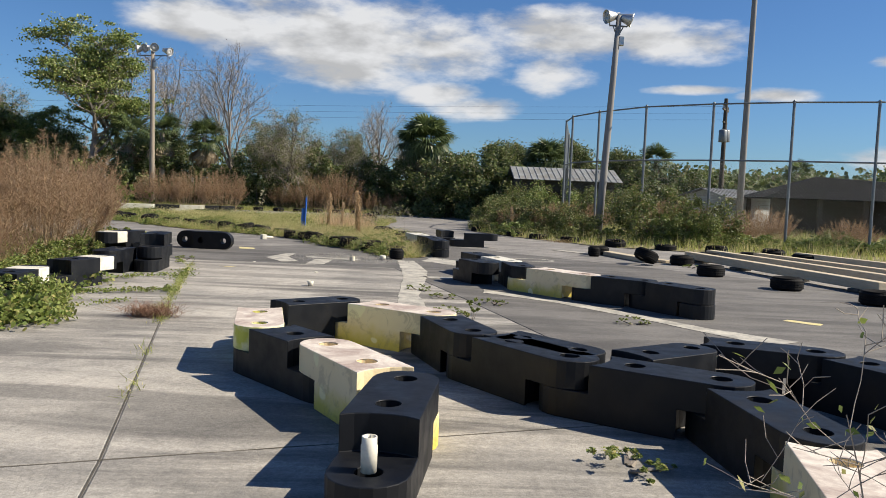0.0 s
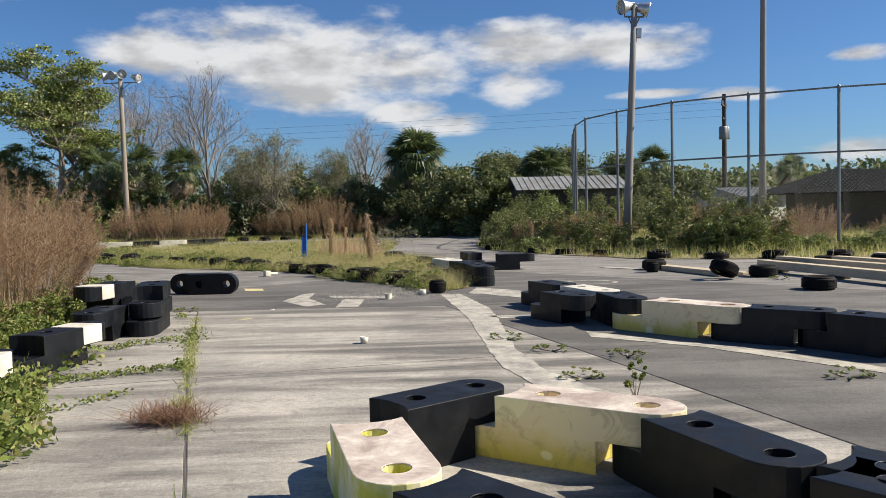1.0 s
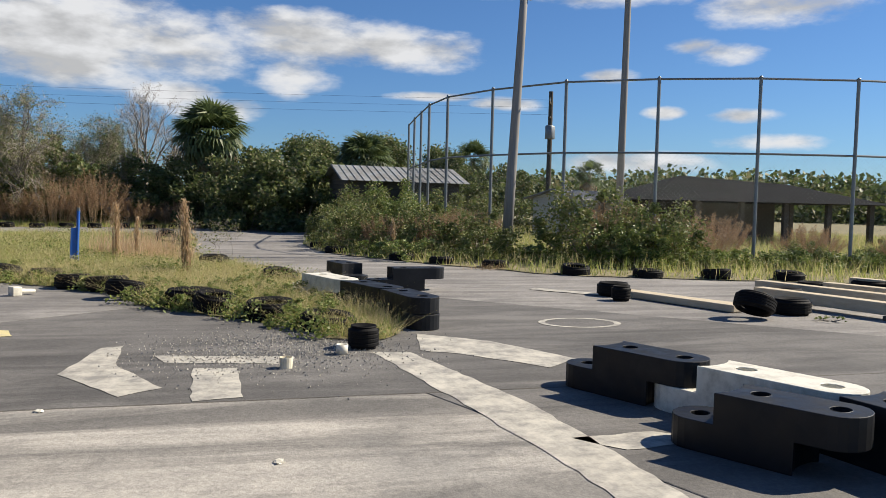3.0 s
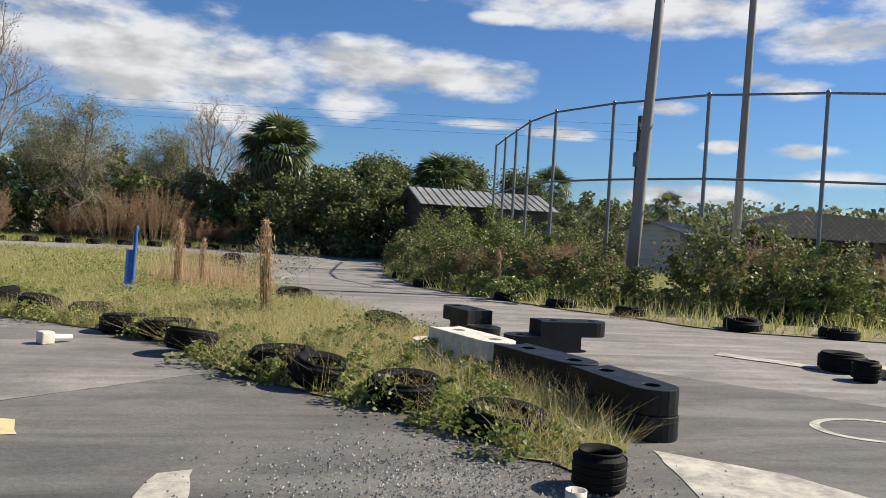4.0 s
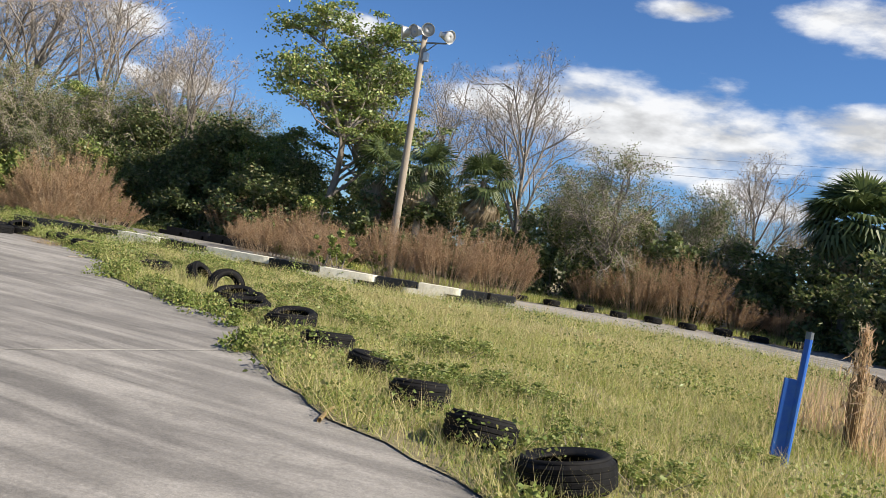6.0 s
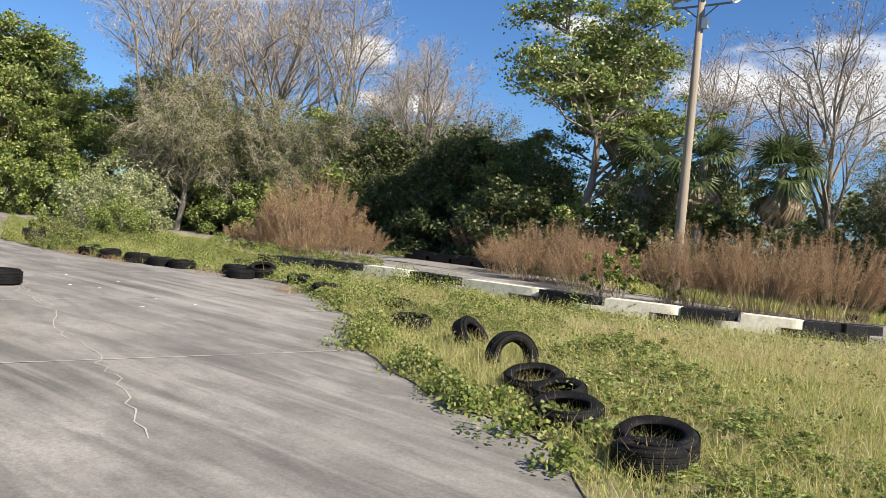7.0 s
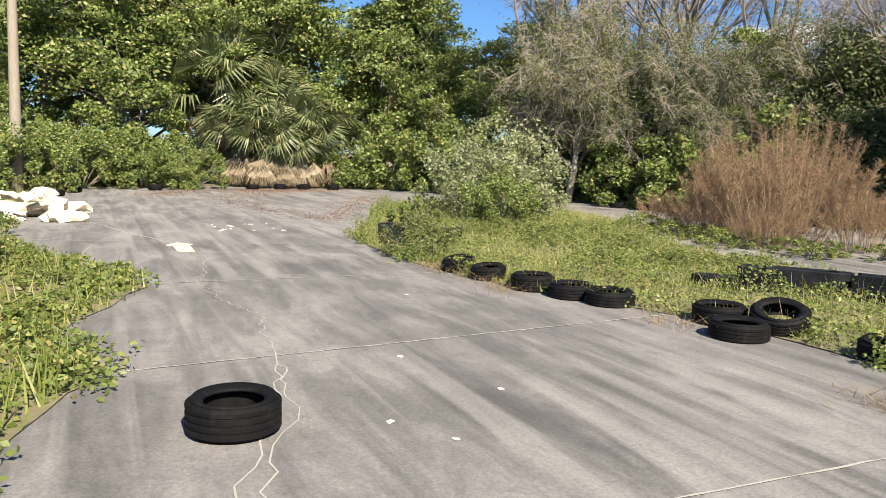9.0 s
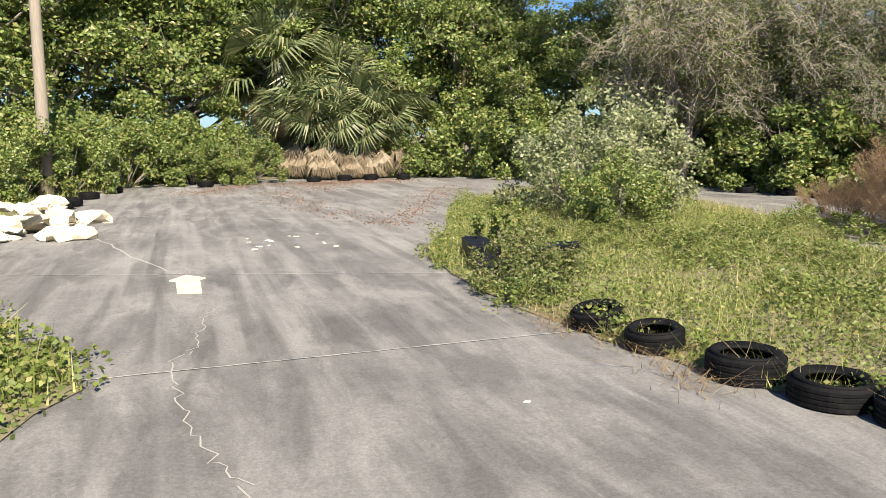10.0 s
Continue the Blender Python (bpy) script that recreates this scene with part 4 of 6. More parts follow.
# trees north of the track
BARE = [("bare_a", -14.7, 52.2, 0.95), ("bare_b", -23.2, 53.5, 1.0), ("bare_a", -5.6, 55.0, 0.68), ("bare_b", -21.0, 57.0, 0.98), ("droopy", -10.6, 50.5, 0.78), ("droopy_b", -12.5, 54, 0.72),
        ("droopy_b", -7.5, 52.5, 0.66), ("bare_b", -3.5, 57.0, 0.55), ("bare_a", -33.9, 53.2, 1.0),
        ("bare_a", -38.5, 57.5, 1.1), ("bare_b", -41.5, 53.5, 1.45), ("bare_a", -45.0, 52.0, 1.45), ("bare_b", -49, 50, 1.5), ("droopy", -42.9, 45.2, 1.05), ("droopy", -39.5, 49.0, 0.95), ("droopy", -36.5, 52.0, 0.95), ("droopy_b", -46.5, 48.5, 1.1),
        ("bare_a", -51, 54, 1.55), ("droopy_b", -33.5, 55.5, 0.95), ("bare_b", -47.5, 46.0, 1.5), ("droopy_b", -40.5, 47.6, 0.85), ("droopy_b", -44.6, 46.4, 0.8), ("droopy_b", -37.8, 49.3, 0.8)]
for i, (k, x, y, s) in enumerate(BARE):
    plant(k, "bare_tree", "tall bare grey tree with fine winter twigs" if k[0] == "b" else "half-bare tree with drooping grey twigs", "tree", x, y, s, rnd.uniform(0, 360), group="bare trees behind the track")
GREEN = [("green_tall", -23.0, 50.0, 1.16), ("green_round", -27.5, 53.5, 0.7), ("green_dark", -30, 52.5, 1.0), ("green_dark", -20.5, 53.5, 0.85), ("green_dark", -26.5, 51.5, 0.8),
         ("green_dark", 1.5, 51.5, 0.8), ("green_dark", 4.0, 53.5, 0.82), ("green_dark", 7.5, 52.0, 0.85), ("green_dark", 10.0, 54.0, 0.8), ("green_dark", -0.5, 50.0, 0.66), ("green_dark", 13, 60, 0.7),
         ("green_round", -57.0, 42.5, 1.28), ("green_round_b", -58.0, 37.5, 1.34), ("green_round", -59.0, 33.0, 1.40), ("green_round_b", -58.0, 28.5, 1.40), ("green_round", -56.5, 24.0, 1.34), ("green_round_b", -55.5, 19.5, 1.34), ("green_round", -51.5, 46.5, 0.85),
         ("green_round_b", -54.5, 44.5, 0.88), ("green_round", -62, 46, 1.3), ("green_round", -64, 38, 1.35), ("green_round_b", -64, 30, 1.35), ("green_round", -62, 22, 1.3), ("green_dark", -35, 54.0, 0.95), ("green_dark", -38.5, 52.5, 0.9), ("green_dark", -43.5, 50.5, 0.95), ("green_dark", -32.5, 51.0, 0.8), ("green_dark", -41.0, 48.8, 0.8), ("green_round", -45.5, 49.5, 0.75), ("green_dark", -48.5, 47.5, 0.95), ("green_round", -38.5, 50.5, 0.6), ("green_round", -53, 50, 1.05), ("green_dark", -34.3, 51.3, 1.05), ("green_dark", -44.5, 48.2, 1.0), ("green_round", -40, 51.5, 0.8), ("green_dark", -37, 50.3, 0.9), ("green_dark", -47.0, 50.0, 1.1), ("green_round_b", -36.2, 54.5, 0.85)]
for i, (k, x, y, s) in enumerate(GREEN):
    plant(k, "leafy_tree", "dense green broad-leaved tree at the edge of the lot", "tree", x, y, s, 0 if k == "green_tall" else rnd.uniform(0, 360), group="green trees round the lot")
for x, y, s, k in ((-2.2, 51.0, 1.0, "palm"), (5.2, 49.5, 0.78, "palm"), (-18.3, 49.6, 0.86, "palm_shaggy"), (-15.9, 50.2, 0.82, "palm_shaggy"), (-20.8, 50.8, 0.85, "palm_shaggy"), (13.4, 57, 0.8, "palm_shaggy"), (30, 74, 0.85, "palm_shaggy"), (-60.5, 35.5, 1.75, "palm"), (-59, 44, 1.7, "palm")):
    plant(k, "cabbage_palm", "cabbage palm with a round head of fan leaves", "palm", x, y, s, rnd.uniform(0, 360), group="cabbage palms")
for x, y, s in ((-53.4, 35.2, 1.0), (-53.6, 37.2, 1.05), (-54.6, 36.3, 1.3), (-53.2, 36.4, 0.85), (-54.9, 34.4, 1.1), (-55.2, 38.0, 1.15)):
    plant("palmetto", "palmetto_clump", "low palmetto clump with drooping straw-coloured dead leaves", "palm", x, y, s, rnd.uniform(0, 360), group="palmettos at the end of the track")
for x, y, s in ((-55.6, 35.8, 1.15), (-56.4, 33.6, 1.5)):
    plant("palmetto_tall", "palmetto_clump", "tall palmetto with drooping straw-coloured dead leaves", "palm", x, y, s, rnd.uniform(0, 360), group="palmettos at the end of the track")
# the dark thicket under the trees
line = [(-34, 51.5), (-30, 50.5), (-26.5, 50), (-23, 49.6), (-19.5, 50), (-16, 50.5), (-12.5, 50.5), (-9, 50.5), (-5.8, 51), (-2.2, 50.2), (0.8, 48.5), (3.2, 48.2), (6.5, 50), (10, 50), (13.5, 52), (-0.6, 47.2), (1.6, 46.6), (-4, 52.5)]
for i, (x, y) in enumerate(line):
    plant("thicket" if i % 3 else "thicket_b" if x < -20 else "thicket", "thicket", "dark tangled thicket of leafy undergrowth", "shrub", x, y, rnd.uniform(0.85, 1.1), rnd.uniform(-20, 20), rnd.uniform(0.8, 1.05), "undergrowth below the trees")
for i in range(13):
    x = -50 + 3.9 * i
    plant("thicket", "thicket", "dark tangled thicket of leafy undergrowth", "shrub", x, 57 + rnd.uniform(-1, 1.5), 1.25, rnd.uniform(0, 360), 1.0, "undergrowth below the trees")
west = [(-36.5, 49), (-39.5, 46.8), (-42.5, 47.5), (-45.8, 46.0), (-48.5, 44.5), (-51, 43), (-53.8, 41), (-54.5, 38.5), (-55.5, 30.5), (-55, 27.5), (-54.5, 25)]
for i, (x, y) in enumerate(west):
    plant("thicket_b", "thicket", "sunlit green thicket of leafy undergrowth", "shrub", x, y, rnd.uniform(0.95, 1.25), rnd.uniform(0, 360), rnd.uniform(0.8, 1.1), "undergrowth below the trees")
for x, y, s in ((-51.5, 27.0, 1.35), (-52.5, 29.6, 1.3), (-49.0, 25.4, 1.35), (-46.2, 24.2, 1.3), (-43.5, 23.6, 1.25), (-52.0, 31.5, 1.1), (-53.5, 28.0, 1.7), (-50.5, 24.5, 1.8), (-47, 22.5, 1.9), (-43, 21.5, 1.9)):
    plant("bush", "bush", "bright green leafy bush at the track's edge", "shrub", x, y, s, rnd.uniform(0, 360), 1.0, "green bushes at the end of the track")
plant("pale_bush", "pale_bush", "pale green flowering bush on the grass", "shrub", -36.2, 38.2, 1.05, 40, group="pale bushes")
plant("pale_bush", "pale_bush", "pale green flowering bush on the grass", "shrub", -38.8, 39.6, 0.85, 160, group="pale bushes")
plant("bush", "bush", "bright green leafy bush on the grass", "shrub", -33.7, 37.2, 0.8, 10)

# brown fennel
for x, y, s, k in ((-29.0, 41.9, 1.28, "fennel"), (-31.4, 42.9, 1.1, "fennel"), (-27.4, 42.4, 0.85, "fennel_low"), (-30.3, 41.2, 0.7, "fennel_low"), (-28.2, 40.7, 0.55, "fennel_low"), (-32.6, 41.8, 0.6, "fennel_low"), (-27.2, 49.6, 1.0, "fennel"), (-24.6, 49.6, 0.95, "fennel"), (-21.6, 44.6, 0.8, "fennel_low"), (-23.8, 46.3, 0.8, "fennel_low"), (-22.6, 48.2, 1.0, "fennel"), (-20.3, 45.2, 0.95, "fennel_low"), (-18.9, 43.6, 0.95, "fennel_low"),
                   (-15.6, 42.6, 1.0, "fennel"), (-14.0, 42.9, 1.0, "fennel"), (-12.6, 43.8, 0.95, "fennel"), (-8.8, 48.8, 1.05, "fennel"), (-7.2, 49.2, 1.1, "fennel"), (-5.6, 49.6, 0.85, "fennel_low"), (-10.4, 49.4, 0.9, "fennel_low"), (-3.9, 49.6, 0.7, "fennel_low"),
                   (-32.5, 45.5, 1.1, "fennel"), (-34.5, 46.2, 1.0, "fennel_low"),
                   (-8.3, 19.4, 0.8, "fennel"), (-9.6, 20.5, 0.9, "fennel"), (-7.4, 17.2, 0.92, "fennel"), (-8.6, 15.8, 0.9, "fennel"), (-6.3, 14.8, 0.84, "fennel"), (-7.2, 13.0, 0.85, "fennel"), (-5.8, 12.0, 0.62, "fennel_low"), (-6.5, 10.6, 0.8, "fennel"), (-5.3, 10.2, 0.55, "fennel_low"), (-9.5, 17.6, 0.95, "fennel"), (-10.6, 19.0, 1.0, "fennel")):
    plant(k, "dry_fennel", "dry brown feathery fennel thicket", "shrub", x, y, s, rnd.uniform(0, 360), rnd.uniform(0.92, 1.08), "dry fennel thickets")
for x, y, s in ((-16.6, 40.8, 1.05), (-17.4, 41.2, 0.9), (-15.9, 42.0, 0.7), (-29.5, 44.6, 0.9)):
    plant("sapling", "sapling", "young leafy sapling among dry fennel", "shrub", x, y, s, rnd.uniform(0, 360))
# the green bank by the fence
for i in range(46):
    u = i / 45
    x = 2.0 + 26 * u
    y = 29.2 - 4.4 * min(1, u * 3.2) - 6.0 * max(0, u - 0.31) + rnd.uniform(0.1, 2.0)
    plant("low_dark" if i % 3 else "low_weeds", "weed_clump", "tangled low green weeds and vines on the verge", "weeds", x, y, rnd.uniform(0.7, 1.05), rnd.uniform(0, 360), rnd.uniform(0.5, 0.8), "weeds below the fence")
for i, (x, y, s, k) in enumerate(((3.1, 30.2, 0.85, "bush_dark"), (2.0, 32.2, 0.85, "bush_dark"), (1.9, 34.5, 0.8, "bush_dark"), (3.4, 32.6, 0.9, "bush"), (4.3, 29.0, 0.75, "bush_dark"), (6.9, 27.9, 1.15, "bush_dark"), (8.0, 27.1, 0.95, "bush_dark"), (7.4, 26.8, 0.7, "bush"), (12, 26.6, 0.42, "bush_dark"), (2.3, 37.5, 0.9, "bush_dark"), (3.2, 40, 1.1, "bush_dark"), (3.9, 42.2, 1.25, "bush_dark"), (6.4, 41.6, 1.25, "bush_dark"), (7.6, 40.5, 1.15, "bush_dark"), (5.2, 41.2, 1.2, "bush"), (15, 27, 0.45, "bush_dark"), (19, 26, 0.5, "bush"))):
    plant(k, "bush", "green and brown bush below the tall fence", "shrub", x, y, s, rnd.uniform(0, 360), 1.0, "bushes below the fence")
for x, y, s in ((2.6, 31.4, 0.6), (3.9, 30.6, 0.7), (7.5, 28.0, 0.85), (4.9, 31.5, 0.7), (10.4, 28.4, 0.75), (12.8, 27.4, 0.6), (2.0, 33.2, 0.45), (14.5, 26, 0.5), (9.3, 27.6, 0.55)):
    plant("fennel_low", "dry_fennel", "dry brown feathery fennel thicket", "shrub", x, y, s, rnd.uniform(0, 360), 1.0, "dry fennel thickets")
# far woods beyond the field
rng = np.random.default_rng(77)
cs = []
for i in range(420):
    a = radians(rng.uniform(8, 75))
    d = rng.uniform(120, 150)
    n = 150
    h = rng.uniform(4, 8)
    c = np.array((d * math.sin(a), 10 + d * math.cos(a), 0))
    o = rng.normal(0, 1, (n, 3)) * np.array((2.4, 2.4, 0))
    o[:, 2] = rng.uniform(0, h, n)
    cs.append(c + o)
v, f = leaf_quads(rng, np.concatenate(cs), 0.8, 0.8, 1.3)
tagged(new("far_woods", raw("far_woods", v, f, LEAF_DARK)), "far dark line of woods beyond the ball field", "woods", kind="stuff")

for x, y, s in ((-28.6, 40.2, 0.9), (-30.4, 40.4, 0.85), (-27.0, 40.6, 0.8), (-32.0, 40.8, 0.9), (-26.2, 41.6, 0.7), (-29.5, 40.6, 0.8)):
    plant("low_weeds", "weed_clump", "low leafy weeds below dry fennel", "weeds", x, y, s, rnd.uniform(0, 360), 0.6, "weeds below the fennel")
for x, y, s in ((-1.5, 20.3, 0.5), (-2.2, 21.3, 0.45), (-1.0, 19.3, 0.5), (-0.5, 20.2, 0.45), (-2.9, 22.3, 0.45), (-3.9, 23.7, 0.4), (-0.9, 21.2, 0.5), (-1.6, 22.0, 0.5)):
    plant("low_weeds", "weed_clump", "tangled weeds between the tyres", "weeds", x, y, s, rnd.uniform(0, 360), 0.75, "weeds between the tyres")
# leafy weeds on the western verge
for x, y, s, k in ((-16.5, 25.9, 1.0, "tall_weed"), (-17.2, 26.2, 1.05, "tall_weed"), (-18.0, 26.35, 0.9, "tall_weed"), (-15.7, 25.2, 1.0, "tall_weed"), (-18.9, 26.4, 0.8, "low_weeds"), (-20.3, 26.6, 0.8, "low_weeds"), (-21.8, 26.9, 0.7, "low_weeds"), (-23.2, 26.9, 0.75, "low_weeds"),
                   (-24.8, 27.3, 0.8, "low_weeds"), (-26.6, 27.4, 0.7, "low_weeds"), (-28.4, 27.0, 0.8, "low_weeds"), (-30.4, 26.2, 0.8, "low_weeds"), (-32.5, 25.6, 0.8, "low_dark"), (-20.6, 25.3, 1.0, "bush_dark"), (-24.0, 25.2, 0.9, "bush_dark"), (-27.5, 25.2, 1.0, "bush"), (-31.0, 24.0, 1.0, "bush"), (-34.5, 23.8, 1.0, "bush"), (-38, 23.0, 1.1, "bush"), (-17.5, 24.0, 1.1, "bush_dark"),
                   (-30.9, 33.75, 0.7, "tall_weed"), (-30.0, 33.75, 0.55, "tall_weed"), (-31.4, 33.6, 0.6, "tall_weed"), (-28.55, 33.0, 0.5, "bush_dark"), (-28.0, 32.75, 0.4, "low_dark"), (-3.75, 9.75, 0.5, "low_weeds"), (-4.6, 9.0, 0.6, "low_weeds"), (-4.9, 11.2, 0.6, "low_weeds"), (-4.9, 12.6, 0.55, "low_weeds"), (-5.4, 14.0, 0.6, "low_weeds"), (-5.5, 15.6, 0.7, "low_dark"), (-4.75, 10.2, 0.6, "low_dark"), (-6.6, 17.8, 0.7, "low_weeds")):
    plant(k, "weed_clump", "yellow-green leafy weeds on the verge", "weeds", x, y, s, rnd.uniform(0, 360), rnd.uniform(0.85, 1.1), "weeds on the western verge") if k != "low_weeds" or x > -10 else plant(k, "weed_clump", "yellow-green leafy weeds on the verge", "weeds", x, y - 0.35, s, rnd.uniform(0, 360), 0.42, "weeds on the western verge")
# weeds in the island's grass
for i in range(150):
    u = rnd.uniform(0, 1)
    x = -2.0 - 38 * u ** 0.8
    y = (21.2 + 0.78 * (-2.0 - x)) if x > -15 else (31.2 + 0.35 * (-15 - x) if x > -20 else 34.2)
    y += rnd.uniform(1.2, 4.0)
    if -26 < x < -11 and abs(y + 0.8 - np.interp(x, [-24.5, -22.2, -17, -11], [35.8, 37.5, 38, 40.5])) < 1.7:
        continue
    if inside(ISLAND, np.array([x]), np.array([y]))[0]:
        plant("low_weeds", "weed_clump", "low leafy weeds in the grass", "weeds", x, y, rnd.uniform(0.3, 0.65), rnd.uniform(0, 360), rnd.uniform(0.4, 0.75), "weeds in the grass")

# ---- grass and weeds ----
grass("mixed green and straw-coloured grass on the island", ISLAND, 460000, (-19, 0.5, 17.5, 34), 0.15, 0.0075, GRASS, 1, 0.6, 0.8)
grass("dry straw-coloured grass on the island", ISLAND, 230000, (-19, 0.5, 17.5, 36), 0.22, 0.0065, DRY_GRASS, 2, 0.75, 0.9)
grass("tall straw-coloured grass at the tip of the island", ISLAND, 45000, (-5, 0.5, 18, 26), 0.26, 0.0065, DRY_GRASS, 21, 0.7, 1.3)
grass("grass on the far side of the island", ISLAND, 130000, (-44, -1, 30, 43), 0.2, 0.009, GRASS, 3, 0.7, 0.9)
grass("dry grass on the far side of the island", ISLAND, 40000, (-44, -1, 30, 43), 0.34, 0.008, DRY_GRASS, 4, 0.85, 0.9)
grass("grass below the tall fence", VERGE_EAST, 90000, (0.5, 34, 16, 50), 0.28, 0.02, GRASS, 5, 0.4)
grass("dry grass below the tall fence", VERGE_EAST, 40000, (0.5, 34, 16, 50), 0.4, 0.014, DRY_GRASS, 6, 0.8)
grass("grass at the foot of the trees", NORTH, 80000, (-50, 0, 44.5, 52), 0.22, 0.03, GRASS, 7, 0.3)
grass("weedy grass on the western verge", VERGE_WEST, 150000, (-20, -2.4, 3, 27), 0.18, 0.011, GRASS, 8, 0.5)
grass("weedy grass beside the end of the track", VERGE_WEST, 60000, (-54, -19, 20, 46), 0.3, 0.022, GRASS, 9, 0.4)


def herb_layer(label, loop, n, bounds, size, height, mat, seed, clump, mound=0.0):
    """Small broad leaves between the grass blades."""
    rng = np.random.default_rng(seed)
    p = scatter(rng, loop, n, *bounds, clump)
    hump = np.clip(np.sin(p[:, 0] * 1.3 + seed + 1.2 * np.sin(p[:, 1] * 0.9)) * np.sin(p[:, 1] * 1.6 + np.sin(p[:, 0] * 0.8 + seed)) + 0.35 * np.sin(p[:, 0] * 4.1 + 2 * np.sin(p[:, 1] * 3.3)), 0, 1)
    p[:, 2] += rng.uniform(0, 1, len(p)) ** 0.9 * height * (1 - mound + 2.4 * mound * hump) if mound else rng.uniform(0, 1, len(p)) ** 1.5 * height
    v, f = leaf_quads(rng, p, size, 0.5, 1.7, 0.5)
    return tagged(new("herb_layer", raw("herb_layer", v, f, mat)), label, "weeds", kind="stuff")


herb_layer("small green leaves among the island's grass", ISLAND, 240000, (-19, 0.5, 17.5, 34), 0.036, 0.2, LEAF_BRIGHT, 11, 0.9, 0.6)
herb_layer("small dull green leaves among the island's grass", ISLAND, 100000, (-44, -1, 30, 43), 0.045, 0.16, LEAF, 12, 0.6, 0.7)
herb_layer("bright green leaves among the far grass", ISLAND, 260000, (-40, -15, 31, 41), 0.042, 0.24, LEAF_BRIGHT, 13, 0.6, 0.7)
herb_layer("bright green ground cover at the foot of the trees", NORTH, 40000, (-48, -28, 45, 50), 0.07, 0.2, LEAF_BRIGHT, 15, 0.2)
herb_layer("yellow-green leaves on the western verge", VERGE_WEST, 70000, (-36, -3, 8, 28.5), 0.05, 0.16, LEAF_BRIGHT, 14, 0.4)


# ---- kart barriers ----
BW, BH, BL = 0.36, 0.35, 0.92


def moulded_body(mat, top_mat, low_end=False):
    """One moulding: a low rounded tongue at the start, a high one at the end, holes for the pins."""
    r, h = BW / 2, BH / 2
    xa, xb = r + 0.02, BL - r - 0.01
    arc0 = [(-r * math.sin(a * math.pi / 10), r * math.cos(a * math.pi / 10)) for a in range(11)]
    arc1 = [(BL + r * math.sin(a * math.pi / 10), -r * math.cos(a * math.pi / 10)) for a in range(11)]
    dent0 = [(xa + 0.05 * math.cos(radians(b)), r * math.sin(radians(b)) * 0.86) for b in (50, 20, -20, -50)]
    dent1 = [(xb - 0.05 * math.cos(radians(b)), r * math.sin(radians(b)) * 0.86) for b in (-50, -20, 20, 50)]

    def ring(x, z):
        return [(x + 0.062 * math.cos(a * math.pi / 8), 0.062 * math.sin(a * math.pi / 8)) for a in range(16)]

    low = [(xa, -r), (xb, -r), *(arc1 if low_end else dent1), (xb, r), (xa, r), *arc0]
    high = [(xa, -r), (xb, -r), *(dent1 if low_end else arc1), (xb, r), (xa, r), *dent0]
    bm = bmesh.new()

    def cover(loops, z):
        es = []
        for loop in loops:
            vs = [bm.verts.new((x, y, z)) for x, y in loop]
            es += [bm.edges.new((vs[i], vs[(i + 1) % len(vs)])) for i in range(len(vs))]
        bmesh.ops.triangle_fill(bm, use_beauty=True, use_dissolve=False, edges=es)

    def wall(loop, z0, z1):
        a = [bm.verts.new((x, y, z0)) for x, y in loop]
        b = [bm.verts.new((x, y, z1)) for x, y in loop]
        for i in range(len(loop)):
            k = (i + 1) % len(loop)
            bm.faces.new((a[i], a[k], b[k], b[i]))

    pin0, pin1, sock = ring(0, 0), ring(BL, 0), ring(0.42, 0)
    cover([low, pin0, pin1] if low_end else [low, pin0], 0.0)
    cover([high, sock] if low_end else [high, pin1, sock], BH)
    cover([[*arc0, (xa, -r), *dent0[::-1], (xa, r)], pin0], h)
    cover([[*arc1, (xb, r), *dent1[::-1], (xb, -r)], pin1], h)
    wall(low, 0.0, h)
    wall(high, h, BH)
    wall(pin0, 0.0, h)
    wall(pin1, 0.0 if low_end else h, h if low_end else BH)
    wall(sock, BH * 0.62, BH)
    cover([sock], BH * 0.62)
    bmesh.ops.remove_doubles(bm, verts=bm.verts, dist=0.0005)
    me = done(bm, "moulding", [mat, top_mat])
    for p in me.polygons:
        if p.normal.z > 0.9 and p.center.z > BH * 0.9:
            p.material_index = 1
    return me


BARRIERS = {"black": moulded_body(BLACK, BLACK), "black_low": moulded_body(BLACK, BLACK, True), "cream": moulded_body(CREAM, PEELING), "torn": moulded_body(TORN, PEELING), "white": moulded_body(WHITE_PLASTIC, WHITE_PLASTIC)}
LABELS = {"black": "scuffed black plastic kart barrier with half-lap ends", "black_low": "scuffed black plastic kart barrier with half-lap ends", "cream": "cream plastic kart barrier with yellow stains and peeling top", "torn": "torn cream kart barrier with bright yellow-green inner plastic", "white": "dirty white plastic kart barrier with half-lap ends"}
RIMS = {}
for key, mt in (("black", BLACK), ("black_low", BLACK), ("cream", PEELING), ("torn", PEELING), ("white", WHITE_PLASTIC)):
    RIMS[key] = raw("hole_rim", *lathe([(0.061, -0.006), (0.0625, 0.0015), (0.066, 0.0022), (0.07, -0.002)], 20), mt, True)


